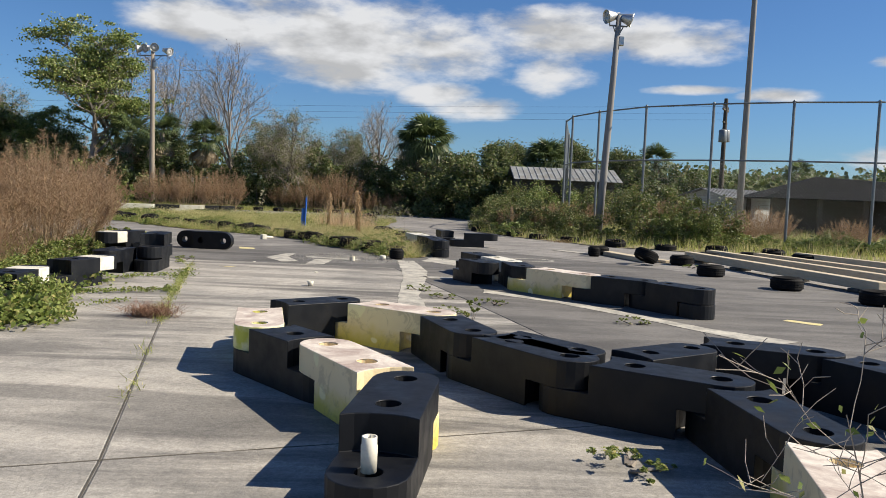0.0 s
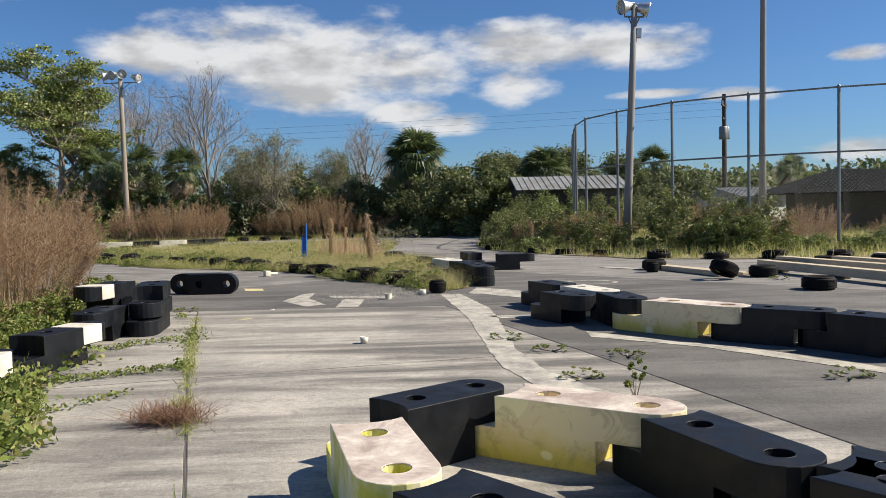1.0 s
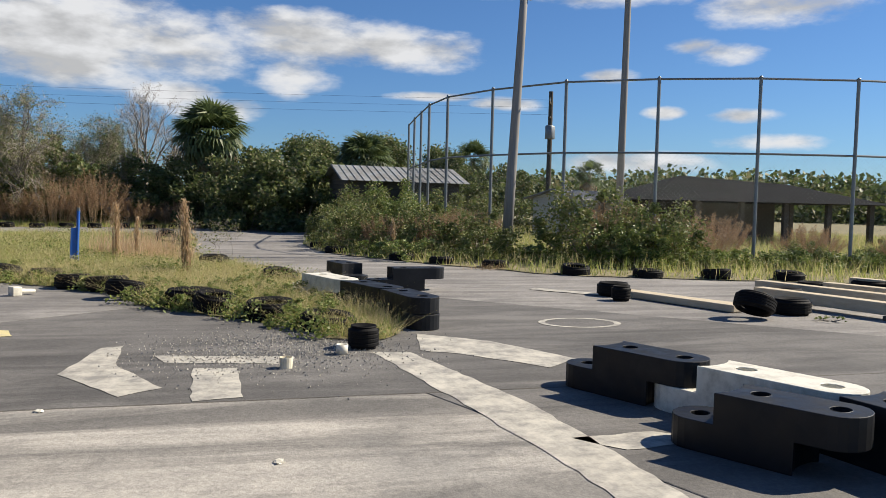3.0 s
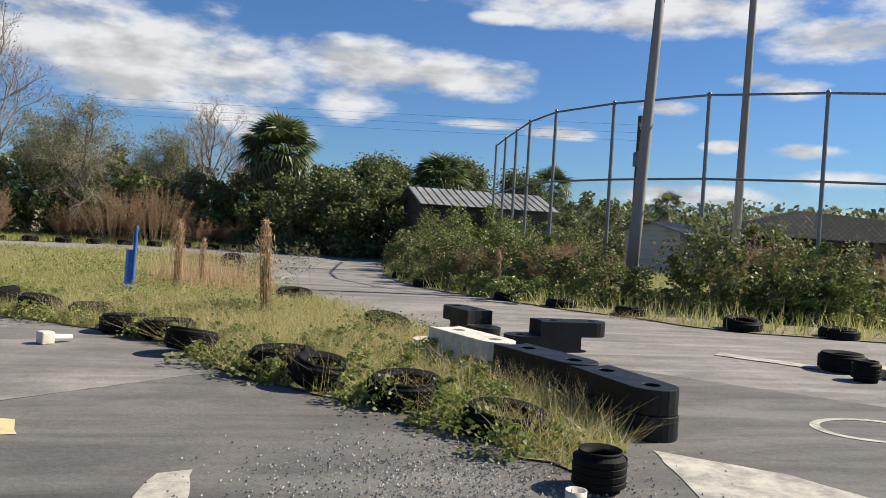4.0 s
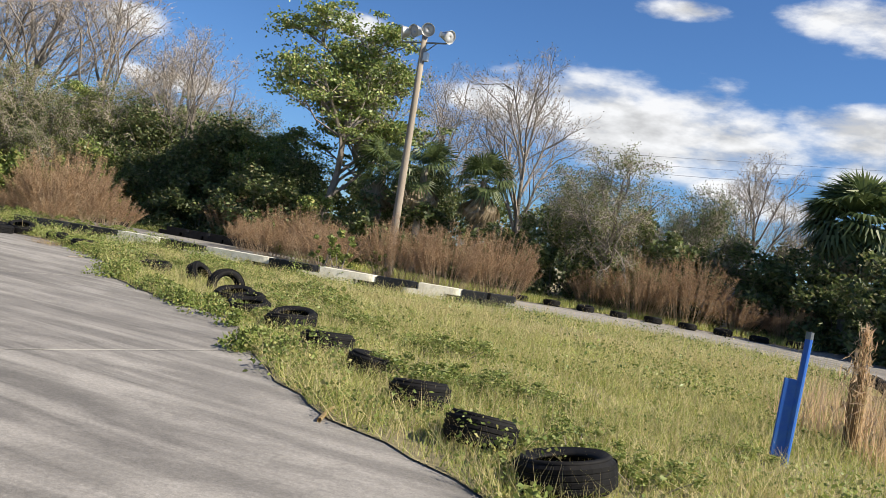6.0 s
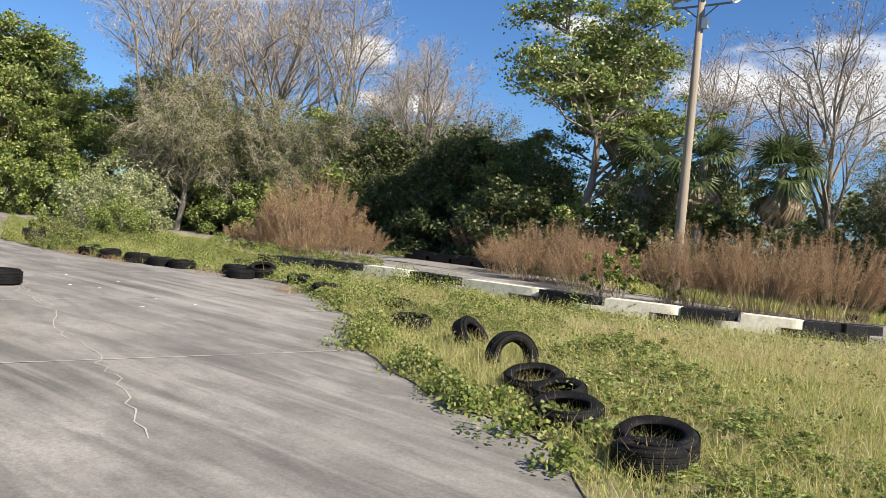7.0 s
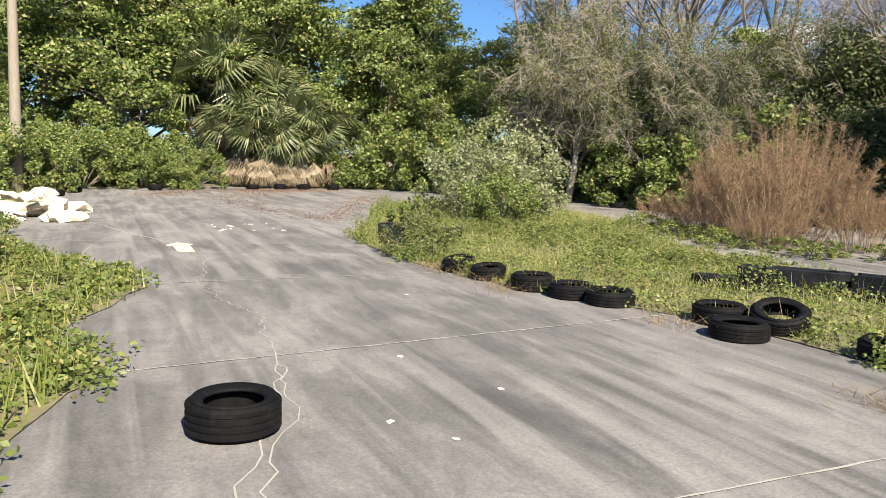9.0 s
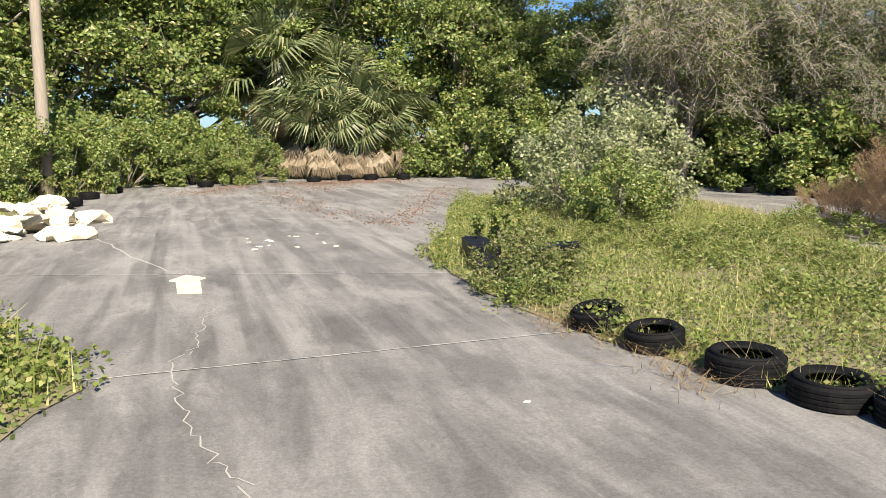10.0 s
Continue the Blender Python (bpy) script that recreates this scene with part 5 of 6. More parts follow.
def barrier(kind, m, group, length=BL, pin=False, label=""):
    root = new("kart_barrier")
    ob = part("moulding", BARRIERS[kind], root)
    bv = ob.modifiers.new("edge", "BEVEL")
    bv.width, bv.segments, bv.limit_method, bv.angle_limit = 0.014, 2, "ANGLE", radians(40)
    for hx in ((0.42,) if kind == "black_low" else (0.42, BL)):
        part("hole_rim", RIMS[kind], root, "", pose(hx, 0, BH - 0.001))
    if pin:
        v, f = lathe([(0.034, BH / 2), (0.036, BH / 2 + 0.11), (0.033, BH / 2 + 0.115), (0.033, BH / 2 + 0.15), (0.026, BH / 2 + 0.15), (0.026, BH / 2)], 16)
        part("joining_pin", raw("joining_pin", v, f, WHITE_PLASTIC, True), root, "white plastic joining pipe")
    root.matrix_basis = m @ Matrix.Diagonal((length / BL, 1, 1, 1))
    return tagged(root, label or LABELS[kind], "barrier", group)


def chain(pins, kinds, group, lift=0.0, flip=False, pin_first=False, filled=False):
    """Barriers hooked end to end through the pins; filled: the last lap has its lower half too."""
    for i, kind in enumerate(kinds):
        a, b = Vector(pins[i]), Vector(pins[i + 1])
        if flip:
            a, b = b, a
        d = b - a
        ob = barrier(kind, pose(a.x, a.y, lift, 0, 0, math.degrees(math.atan2(d.y, d.x))), group, d.length, pin_first and i == 0)
        if filled and i == len(kinds) - 1:
            free_end(ob)


def lap_filler(mat):
    """The low round tongue that fills the lap below a free end."""
    r = BW / 2
    arc = [(r * math.sin(a * math.pi / 12), -r * math.cos(a * math.pi / 12)) for a in range(13)]
    bm = bmesh.new()
    prism(bm, [(-0.16, -r), *arc, (-0.16, r)], [], 0.0, BH / 2 - 0.006)
    return done(bm, "lap_end", mat)


LAP = lap_filler(BLACK)


def free_end(ob):
    lap = part("lap_end", LAP, ob, "", pose(BL + 0.01, 0, 0))
    bv = lap.modifiers.new("edge", "BEVEL")
    bv.width, bv.segments, bv.limit_method, bv.angle_limit = 0.014, 2, "ANGLE", radians(40)


G1 = "barriers of the first chicane"
chain([(0.40, 5.35), (0.47, 6.28), (-0.10, 7.12), (-0.73, 7.78)], ["black", "cream", "black_low"], G1, pin_first=True)
chain([(-0.73, 7.78), (-0.98, 8.72)], ["torn"], G1, flip=True)
chain([(-0.98, 8.72), (-0.36, 9.22), (0.5, 8.68), (0.83, 7.86), (1.44, 7.09), (2.24, 6.62), (2.36, 5.65)], ["black", "cream", "black", "black", "black", "black"], G1)
chain([(2.36, 5.65), (2.2, 4.75)], ["cream"], G1)
chain([(0.9, 7.97), (1.52, 7.3)], ["black"], G1)
chain([(1.72, 7.12), (2.33, 7.55)], ["black"], G1)
chain([(2.3, 7.95), (3.2, 7.62), (3.62, 6.85), (3.9, 6.0)], ["black", "black", "black"], G1)
G2 = "barriers of the second chicane"
chain([(0.72, 15.95), (1.05, 15.2), (1.42, 14.28), (1.55, 13.45), (2.33, 12.6), (3.0, 12.1), (3.5, 11.4)], ["black", "white", "black", "cream", "black", "black"], G2, filled=True)
barrier("black", pose(0.7, 14.5, 0.0, 0, 0, -62), G2, 0.76)
G3 = "barriers at the tip of the island"
chain([(-0.75, 21.9), (-0.38, 20.8), (-0.02, 19.75), (0.16, 18.78)], ["white", "black", "black"], G3, filled=True)
barrier("black", pose(0.2, 23.1, 0.0, 0, 0, 105), G3, 0.8)
barrier("black", pose(0.42, 22.5, 0.0, 0, 0, 3), G3, 0.9)
G4 = "barriers on the western verge"


def painted_end(m):
    """A black barrier whose high end has been painted white."""
    ob = barrier("black", m, G4, 1.0, label="black plastic kart barrier with one end painted white")
    bm = bmesh.new()
    box(bm, BL - 0.24, BL + 0.02, -BW / 2 - 0.003, BW / 2 + 0.003, BH / 2 + 0.002, BH + 0.003, 0.012)
    part("painted_end", done(bm, "painted_end", WHITE_PLASTIC), ob, "flaking white paint")


painted_end(pose(-4.0, 9.75, 0, 0, 0, 97))
painted_end(pose(-4.3, 11.35, 0, 0, 0, 78))
chain([(-4.45, 13.2), (-4.5, 14.1)], ["black"], G4, flip=True)
chain([(-4.1, 13.8), (-4.25, 14.7)], ["black"], G4)
chain([(-4.12, 13.95), (-4.3, 14.8)], ["black"], G4, lift=BH * 0.55)
chain([(-4.9, 14.5), (-4.8, 15.3)], ["black"], G4)
painted_end(pose(-4.82, 15.3, BH * 0.55, 0, 0, -97))
barrier("black", pose(-5.28, 18.72, BW / 2, 90, 0, -2), G4, 0.9, label="black plastic kart barrier lying on its side")
G5 = "barriers along the back of the island"
chain([(-24.5, 35.8), (-23.4, 36.8), (-22.2, 37.5)], ["black", "black"], G5)
chain([(-22.2, 37.5), (-20.8, 37.75), (-19.3, 37.7), (-17.3, 37.95), (-15.9, 38.05), (-14.4, 38.5), (-13.4, 39.0), (-12.3, 39.4), (-11.7, 39.9), (-11.1, 40.5)], ["white", "black", "white", "black", "white", "black", "white", "black", "black"], G5)
chain([(-29.6, 47.8), (-28.4, 47.9), (-27.3, 48.0), (-26.2, 48.0), (-25, 47.8), (-23.8, 47.5)], ["black"] * 5, "barriers beyond the back straight")
barrier("black", pose(-29.6, 32.95, 0.0, 0, 0, 170), "barriers at the edge of the island", 1.25, label="half-buried black plastic kart barrier among weeds")
barrier("black", pose(-29.75, 33.32, 0.0, 0, 0, 100), "barriers at the edge of the island", 0.9, label="half-buried black plastic kart barrier among weeds")


# ---- tyres ----
def tyre_meshes(r, w, hole):
    g = 0.006
    out = [(r - 0.03, -w / 2 + 0.015), (r - 0.006, -w / 2 + 0.04)]
    for k in range(4):
        z = -w / 2 + 0.045 + (w - 0.09) * k / 3
        out += [(r, z - 0.012), (r, z + 0.012)] + ([(r - g, z + 0.016), (r - g, z + (w - 0.09) / 3 - 0.016)] if k < 3 else [])
    out += [(r - 0.006, w / 2 - 0.04), (r - 0.03, w / 2 - 0.015)]
    tread = out + [(r - 0.035, w / 2 - 0.025), (r - 0.035, -w / 2 + 0.025)]
    v, f = lathe(tread, 30)
    me = raw("tread", v, f, RUBBER)
    sides = []
    for s in (1, -1):
        prof = [(r - 0.028, s * (w / 2 - 0.012)), ((r * 0.6 + hole * 0.4), s * (w / 2 + 0.006)), (hole + 0.025, s * (w / 2 - 0.02)), (hole, s * (w / 2 - 0.03)), (hole + 0.012, s * (w / 2 - 0.045)), (r - 0.05, s * (w / 2 - 0.03))]
        v, f = lathe(prof if s < 0 else prof[::-1], 30)
        sides.append(raw("sidewall", v, f, RUBBER, True))
    return me, sides


TYRES = {"car": tyre_meshes(0.3, 0.2, 0.18), "wide": tyre_meshes(0.295, 0.23, 0.185), "kart": tyre_meshes(0.145, 0.21, 0.075), "small": tyre_meshes(0.255, 0.2, 0.15)}
WID = {"car": 0.2, "wide": 0.23, "kart": 0.21, "small": 0.2}


def tyre(kind, x, y, turn=0.0, sink=0.0, tilt=0.0, group="", label="", lift=0.0):
    root = new("tyre")
    tr, sides = TYRES[kind]
    part("tread", tr, root)
    for s in sides:
        part("sidewall", s, root)
    r = {"car": 0.3, "wide": 0.295, "kart": 0.145, "small": 0.255}[kind]
    z = abs(math.cos(radians(tilt))) * WID[kind] / 2 + abs(math.sin(radians(tilt))) * r - sink + lift
    root.matrix_basis = pose(x, y, z, 0, 0, turn) @ pose(0, 0, 0, tilt, 0, 0)
    return tagged(root, label or "worn black car tyre lying on its side", "tyre", group)


EDGE = "tyres along the island's edge"
rnd = random.Random(9)
ROWT = [(-1.35, 19.75), (-1.95, 20.3), (-2.3, 20.95), (-3.1, 21.75), (-3.45, 22.75), (-3.95, 23.1), (-4.5, 24.1), (-5.14, 24.35), (-5.85, 25.0), (-6.55, 25.5), (-7.36, 26.3), (-8.2, 27.1), (-9.15, 27.85), (-10.2, 28.6), (-11.5, 29.6)]
for i, (x, y) in enumerate(ROWT):
    tyre("small" if i % 4 else "car", x - 0.04, y - 0.06, rnd.uniform(0, 360), 0.015, rnd.uniform(-15, 15), EDGE, "worn black car tyre at the grass edge")
tyre("wide", -2.3, 20.75, 0, 0.0, 0, EDGE)
tyre("kart", -0.68, 17.72, 0, 0, 0, EDGE, "small black kart tyre standing on the track")
tyre("car", -0.85, 18.85, 40, 0.06, 5, EDGE, "worn black car tyre half hidden in grass")
tyre("car", -0.98, 23.5, 40, 0.04, 12, EDGE)
tyre("car", -2.02, 27.05, 10, 0.02, 5, EDGE)
tyre("car", -3.3, 33.5, 10, 0.0, 35, EDGE)
for x, y, tl, tn, k in ((-12.0, 29.85, 12, 0, "car"), (-12.86, 30.75, 82, 60, "car"), (-13.95, 31.45, 55, 100, "car"), (-15.25, 31.75, 4, 0, "wide"), (-16.95, 33.3, 3, 0, "car"), (-16.6, 33.1, 0, 0, "small"), (-19.05, 33.65, 0, 0, "wide"), (-20.75, 34.4, 4, 30, "small"),
                        (-22.55, 34.1, 0, 0, "wide"), (-21.9, 33.75, 0, 0, "car"), (-21.95, 34.35, 18, 40, "car"), (-23.8, 33.55, 0, 10, "car"), (-24.35, 33.35, 0, 70, "car"), (-25.0, 33.15, 0, 50, "wide"), (-25.9, 32.95, 6, 20, "small"), (-26.7, 32.85, 10, 0, "small"),
                        (-11.2, 29.1, 8, 0, "car"), (-10.35, 28.9, 10, 0, "car")):
    tyre(k, x, y, tn, 0.02 if tl < 50 else 0.17, tl, EDGE, "worn black car tyre leaning upright in weeds" if tl > 50 else "")
tyre("wide", -20.88, 28.6, 0, 0, 0, "", "worn black car tyre lying alone on the track")
for x, y in ((-51.6, 34.2), (-51.9, 35.5), (-51.9, 36.6), (-51.6, 37.9), (-48.5, 27.0), (-46.0, 26.5), (-43.5, 26.3), (-42.6, 26.2), (-41.2, 26.1), (-50.2, 30.0)):
    tyre("car", x, y, rnd.uniform(0, 360), 0.0, rnd.uniform(-5, 5), "tyres at the end of the track")
for i in range(9):
    tyre("car", -12.5 + i * 1.1, 46.4 + 0.15 * i + rnd.uniform(-0.15, 0.15), 0, 0.03, rnd.uniform(-6, 6), "tyres beyond the back straight")
for i in range(8):
    tyre("car", -40 + i * 1.25, 45.6 + 0.2 * i + rnd.uniform(-0.15, 0.15), 0, 0.03, rnd.uniform(-6, 6), "tyres beyond the back straight")
for x, y in ((2.3, 28.9), (3.0, 27.8), (3.9, 26.7), (5.0, 25.0), (6.3, 24.4), (7.6, 24.0), (9.0, 23.6), (1.1, 31.5), (1.0, 34)):
    tyre("car", x, y, 0, 0.05, rnd.uniform(-8, 8), "tyres along the verge", "black car tyre sunk in the verge's weeds")
# ---- timbers laid on tyres ----
TT = "tyres round the timbers"
for k, x, y, tl in (("small", 3.95, 21.5, 0), ("kart", 3.75, 20.9, 0), ("small", 4.55, 18.95, 24), ("small", 5.4, 19.3, 0), ("small", 5.3, 16.9, 0), ("small", 5.95, 15.0, 0), ("small", 6.6, 13.4, 0), ("car", 6.35, 20.6, 0), ("small", 7.6, 21.4, 0), ("car", 9.0, 21.6, 0)):
    tyre(k, x, y, rnd.uniform(0, 360), 0.0, tl, TT)
for (x0, y0), (x1, y1), w, h, z in (((4.1, 21.5), (4.75, 19.5), 0.28, 0.1, 0.0), ((5.9, 20.6), (7.3, 14.6), 0.22, 0.16, 0.06), ((6.7, 21.6), (8.2, 16.0), 0.22, 0.16, 0.06), ((7.7, 21.2), (9.2, 16.2), 0.22, 0.16, 0.06), ((9.0, 22.0), (10.3, 18.0), 0.22, 0.16, 0.06), ((4.4, 21.4), (5.2, 19.6), 0.2, 0.06, 0.0)):
    a, b = Vector((x0, y0)), Vector((x1, y1))
    L = (b - a).length
    root = new("timber_beam")
    bm = bmesh.new()
    box(bm, 0, L, -w / 2, w / 2, 0.0, h, 0.012)
    part("beam", done(bm, "beam", TIMBER), root)
    if z:
        for u in (0.08, 0.35, 0.65, 0.92):
            bm = bmesh.new()
            box(bm, L * u - 0.12, L * u + 0.12, -w * 0.8, w * 0.8, -z, 0.0, 0.006)
            part("bearer", done(bm, "bearer", DARK_WOOD), root)
    root.matrix_basis = pose(x0, y0, z, 0, 0, math.degrees(math.atan2(y1 - y0, x1 - x0)))
    tagged(root, "long pale weathered timber beam lying beside tyres", "timber", "timbers beside the track")


# ---- lamp poles ----
def floodlight(root, at, yaw, pitch, size=0.24):
    m = Matrix.Translation(at) @ pose(0, 0, 0, 0, pitch, yaw)
    v, f = lathe([(0.06 * size / 0.3, -0.28), (0.16 * size / 0.3, -0.2), (size * 0.93, 0.12), (size, 0.16), (size * 0.94, 0.15), (size * 0.8, 0.02), (0.05, -0.2)], 20)
    head = part("floodlight", raw("floodlight", v, f, LAMP_METAL, True), root, "round metal floodlight", m @ pose(0, 0, 0, 0, 90, 0))
    v, f = lathe([(0.001, 0.12), (size * 0.9, 0.1), (size * 0.9, 0.11), (0.001, 0.135)], 20)
    part("lens", raw("lens", v, f, LAMP_GLASS, True), head)
    bm = bmesh.new()
    box(bm, -0.34, -0.2, -0.08, 0.08, -0.1, 0.1, 0.01)
    part("ballast_box", done(bm, "ballast_box", LAMP_METAL), root, "", m)


def lamp_pole(x, y, h, r, lean, lights, label, mat, bar=0.0, yaw=0.0):
    root = new("lamp_pole")
    v, f = lathe([(0.001, 0.0), (r, 0.0), (r * 0.9, h * 0.3), (r * 0.76, h * 0.7), (r * 0.65, h), (0.001, h)], 16)
    part("pole", raw("pole", v, f, mat, True), root)
    if bar:
        bm = bmesh.new()
        rod(bm, (-bar, 0, h - 0.35), (bar, 0, h - 0.35), 0.03)
        rod(bm, (-bar, 0, h - 0.35), (-bar, 0, h - 0.05), 0.02)
        rod(bm, (bar, 0, h - 0.35), (bar, 0, h - 0.05), 0.02)
        rod(bm, (-bar * 0.6, 0, h - 0.35), (0, 0, h - 0.75), 0.02)
        rod(bm, (bar * 0.6, 0, h - 0.35), (0, 0, h - 0.75), 0.02)
        part("cross_arm", done(bm, "cross_arm", GALVANISED), root, "", pose(0, 0, 0, 0, 0, yaw))
    for (dx, dz, ya, pi) in lights:
        c = (dx * math.cos(radians(yaw)), dx * math.sin(radians(yaw)), h + dz)
        floodlight(root, c, ya, pi)
    bm = bmesh.new()
    box(bm, r * 0.5, r + 0.1, -0.08, 0.08, h - 1.0, h - 0.7, 0.01)
    part("junction_box", done(bm, "junction_box", LAMP_METAL), root)
    root.matrix_basis = pose(x, y, -0.05, lean[0], lean[1], 0)
    return tagged(root, label, "lamp pole")


lamp_pole(5.2, 29.5, 7.7, 0.14, (0, 2.6), [(-0.3, -0.05, 200, 12), (0.3, -0.1, -10, 14)], "tall grey lamp pole with two round floodlights", GREY_POLE, 0.3, 0)
lamp_pole(12.5, 36.9, 13.5, 0.15, (0, 0.5), [(-0.4, 0, 200, 15), (0.4, 0, -20, 15)], "very tall grey lamp pole behind the fence", GREY_POLE, 0.4, 0)
lamp_pole(-16.95, 44.9, 8.7, 0.15, (0, -0.3), [(-0.75, 0.0, 210, 10), (-0.35, 0.05, 250, 15), (0.1, 0.1, 290, 12), (0.85, -0.1, -20, 16)], "wooden lamp pole with four floodlights on an arm", POLE_WOOD, 0.85, 0)
lamp_pole(-46.5, 25.3, 9.5, 0.2, (0, -5), [], "leaning pale wooden pole in the bushes", POLE_WOOD)

# ---- utility pole and wires ----
root = new("utility_pole")
bm = bmesh.new()
rod(bm, (0, 0, 0), (0, 0, 11.5), 0.24, 0.17, 12)
part("pole", done(bm, "pole", DARK_WOOD), root)
for dz, dx in ((8.2, 0.75), (8.1, -0.6)):
    v, f = lathe([(0.001, -0.55), (0.34, -0.55), (0.36, -0.5), (0.36, 0.45), (0.3, 0.55), (0.001, 0.6)], 14)
    part("transformer", raw("transformer", v, f, GALVANISED, True), root, "grey transformer can", pose(dx, 0, dz))
bm = bmesh.new()
box(bm, -1.3, 1.3, -0.06, 0.06, 10.4, 10.55, 0.01)
box(bm, -0.9, 0.9, -0.06, 0.06, 9.3, 9.42, 0.01)
part("cross_arm", done(bm, "cross_arm", DARK_WOOD), root)
for dx in (-1.2, -0.6, 0.6, 1.2):
    bm = bmesh.new()
    rod(bm, (dx, 0, 10.5), (dx, 0, 10.85), 0.06, 0.04)
    part("insulator", done(bm, "insulator", GALVANISED), root)
root.matrix_basis = pose(16.6, 52.7, 0, 0, 0, 62) @ Matrix.Diagonal((0.7, 0.7, 0.7, 1))
tagged(root, "dark utility pole with transformer cans", "utility pole")
for k, (z0, dz) in enumerate(((10.8, 0.0), (10.2, 0.6), (9.6, 1.1))):
    cu = bpy.data.curves.new("wire", "CURVE")
    cu.dimensions, cu.bevel_depth, cu.bevel_resolution = "3D", 0.005, 1
    sp = cu.splines.new("POLY")
    sp.points.add(20)
    for i in range(21):
        u = i / 20
        sp.points[i].co = (16.6 - 95 * u, 52.7 + 22 * u, z0 * 0.7 + 1.5 * u - 2.4 * 4 * u * (1 - u) * 0.3, 1)
    cu.materials.append(DARK_METAL)
    tagged(new("power_line", cu), "thin sagging power line above the trees", "wire", "power lines")

# ---- tall fence ----
POSTS = [(5.5, 41.6), (5.14, 39.25), (4.86, 37.17), (4.58, 35.07), (4.59, 33.03), (5.3, 31.07), (6.55, 29.04), (8.39, 27.68), (10.49, 26.62), (12.71, 25.94), (15.2, 25.5), (17.8, 25.25), (20.5, 25.2), (23.5, 25.4), (27, 25.9), (31, 26.7)]
FH, MID = 4.57, 2.75
fence = new("chain_link_fence")
tagged(fence, "tall curved chain-link ball field fence on steel posts", "fence")
for i, (x, y) in enumerate(POSTS):
    bm = bmesh.new()
    rod(bm, (x, y, -0.05), (x, y, FH), 0.045, 0.042, 10)
    rod(bm, (x, y, FH), (x, y, FH + 0.04), 0.05, 0.02, 10)
    part("fence_post", done(bm, "fence_post", GALVANISED), fence)
for (x0, y0), (x1, y1) in zip(POSTS, POSTS[1:]):
    for z in (FH - 0.03, MID):
        bm = bmesh.new()
        rod(bm, (x0, y0, z), (x1, y1, z), 0.026, 0.026, 8)
        part("fence_rail", done(bm, "fence_rail", GALVANISED), fence)
    d = Vector((x1 - x0, y1 - y0, 0))
    L = d.length
    d.normalize()
    nrm = Vector((-d.y, d.x, 0))
    segs = []
    step = 0.11
    for k in range(-int(MID / step), int(L / step)):
        for s in (1, -1):
            u0, u1, z0, z1 = k * step, k * step + MID, 0.02, MID
            if s < 0:
                z0, z1 = z1, z0
            if u1 <= 0 or u0 >= L:
                continue
            t0, t1 = max(0, -u0 / MID), min(1, (L - u0) / MID)
            p0 = Vector((x0, y0, 0)) + d * (u0 + MID * t0) + nrm * 0.05 + Vector((0, 0, z0 + (z1 - z0) * t0))
            p1 = Vector((x0, y0, 0)) + d * (u0 + MID * t1) + nrm * 0.05 + Vector((0, 0, z0 + (z1 - z0) * t1))
            segs.append((np.array(p0), np.array(p1), 0.0011, 0.0011))
    part("wire_mesh", raw("wire_mesh", *tube_set(segs, 3), GALVANISED), fence)


# ---- sheds ----
def shed(x, y, turn, w, d, eave, ridge, wall, roof, label, over=0.35):
    root = new("shed")
    n = int(eave / 0.2)
    for k in range(n):
        z0, z1 = eave * k / n, eave * (k + 1) / n - 0.012
        for (x0, x1, y0, y1) in ((0, w, 0, 0.05), (0, w, d - 0.05, d), (0, 0.05, 0.06, d - 0.06), (w - 0.05, w, 0.06, d - 0.06)):
            bm = bmesh.new()
            box(bm, x0, x1, y0 + (k % 2) * 0.006, y1, z0, z1)
            part("board", done(bm, "board", wall), root)
    for xx in (0.02, w - 0.06):
        bm = bmesh.new()
        vs = [bm.verts.new(p) for p in ((xx, 0, eave), (xx, d, eave), (xx, d / 2, ridge), (xx + 0.04, 0, eave), (xx + 0.04, d, eave), (xx + 0.04, d / 2, ridge))]
        bm.faces.new(vs[:3])
        bm.faces.new(vs[3:])
        for a, b in ((0, 1), (1, 2), (2, 0)):
            bm.faces.new((vs[a], vs[b], vs[b + 3], vs[a + 3]))
        part("gable", done(bm, "gable", wall), root)
    for s in (0, 1):
        y0, y1 = (-over, d / 2) if s == 0 else (d + over, d / 2)
        slope = (ridge - eave) / (d / 2)
        z0 = eave - over * slope
        cols = int((w + 2 * over) / 0.3)
        for c in range(cols):
            xa = -over + (w + 2 * over) * c / cols
            xb = -over + (w + 2 * over) * (c + 1) / cols
            bm = bmesh.new()
            prof = [(xa, 0.0), (xa + 0.03, 0.035), (xa + 0.06, 0.0), (xb + 0.004, 0.0)]
            lo = [bm.verts.new((px, y0, z0 + 0.03 + pz)) for px, pz in prof]
            hi = [bm.verts.new((px, y1, ridge + 0.03 + pz)) for px, pz in prof]
            lo2 = [bm.verts.new((px, y0, z0 + 0.015 + pz)) for px, pz in prof]
            hi2 = [bm.verts.new((px, y1, ridge + 0.015 + pz)) for px, pz in prof]
            for i in range(3):
                bm.faces.new((lo[i], lo[i + 1], hi[i + 1], hi[i]))
                bm.faces.new((lo2[i], lo2[i + 1], lo[i + 1], lo[i]))
                bm.faces.new((hi2[i + 1], hi2[i], lo2[i], lo2[i + 1]))
            part("roof_sheet", done(bm, "roof_sheet", roof), root)
    root.matrix_basis = pose(x, y, 0, 0, 0, turn)
    return tagged(root, label, "shed")


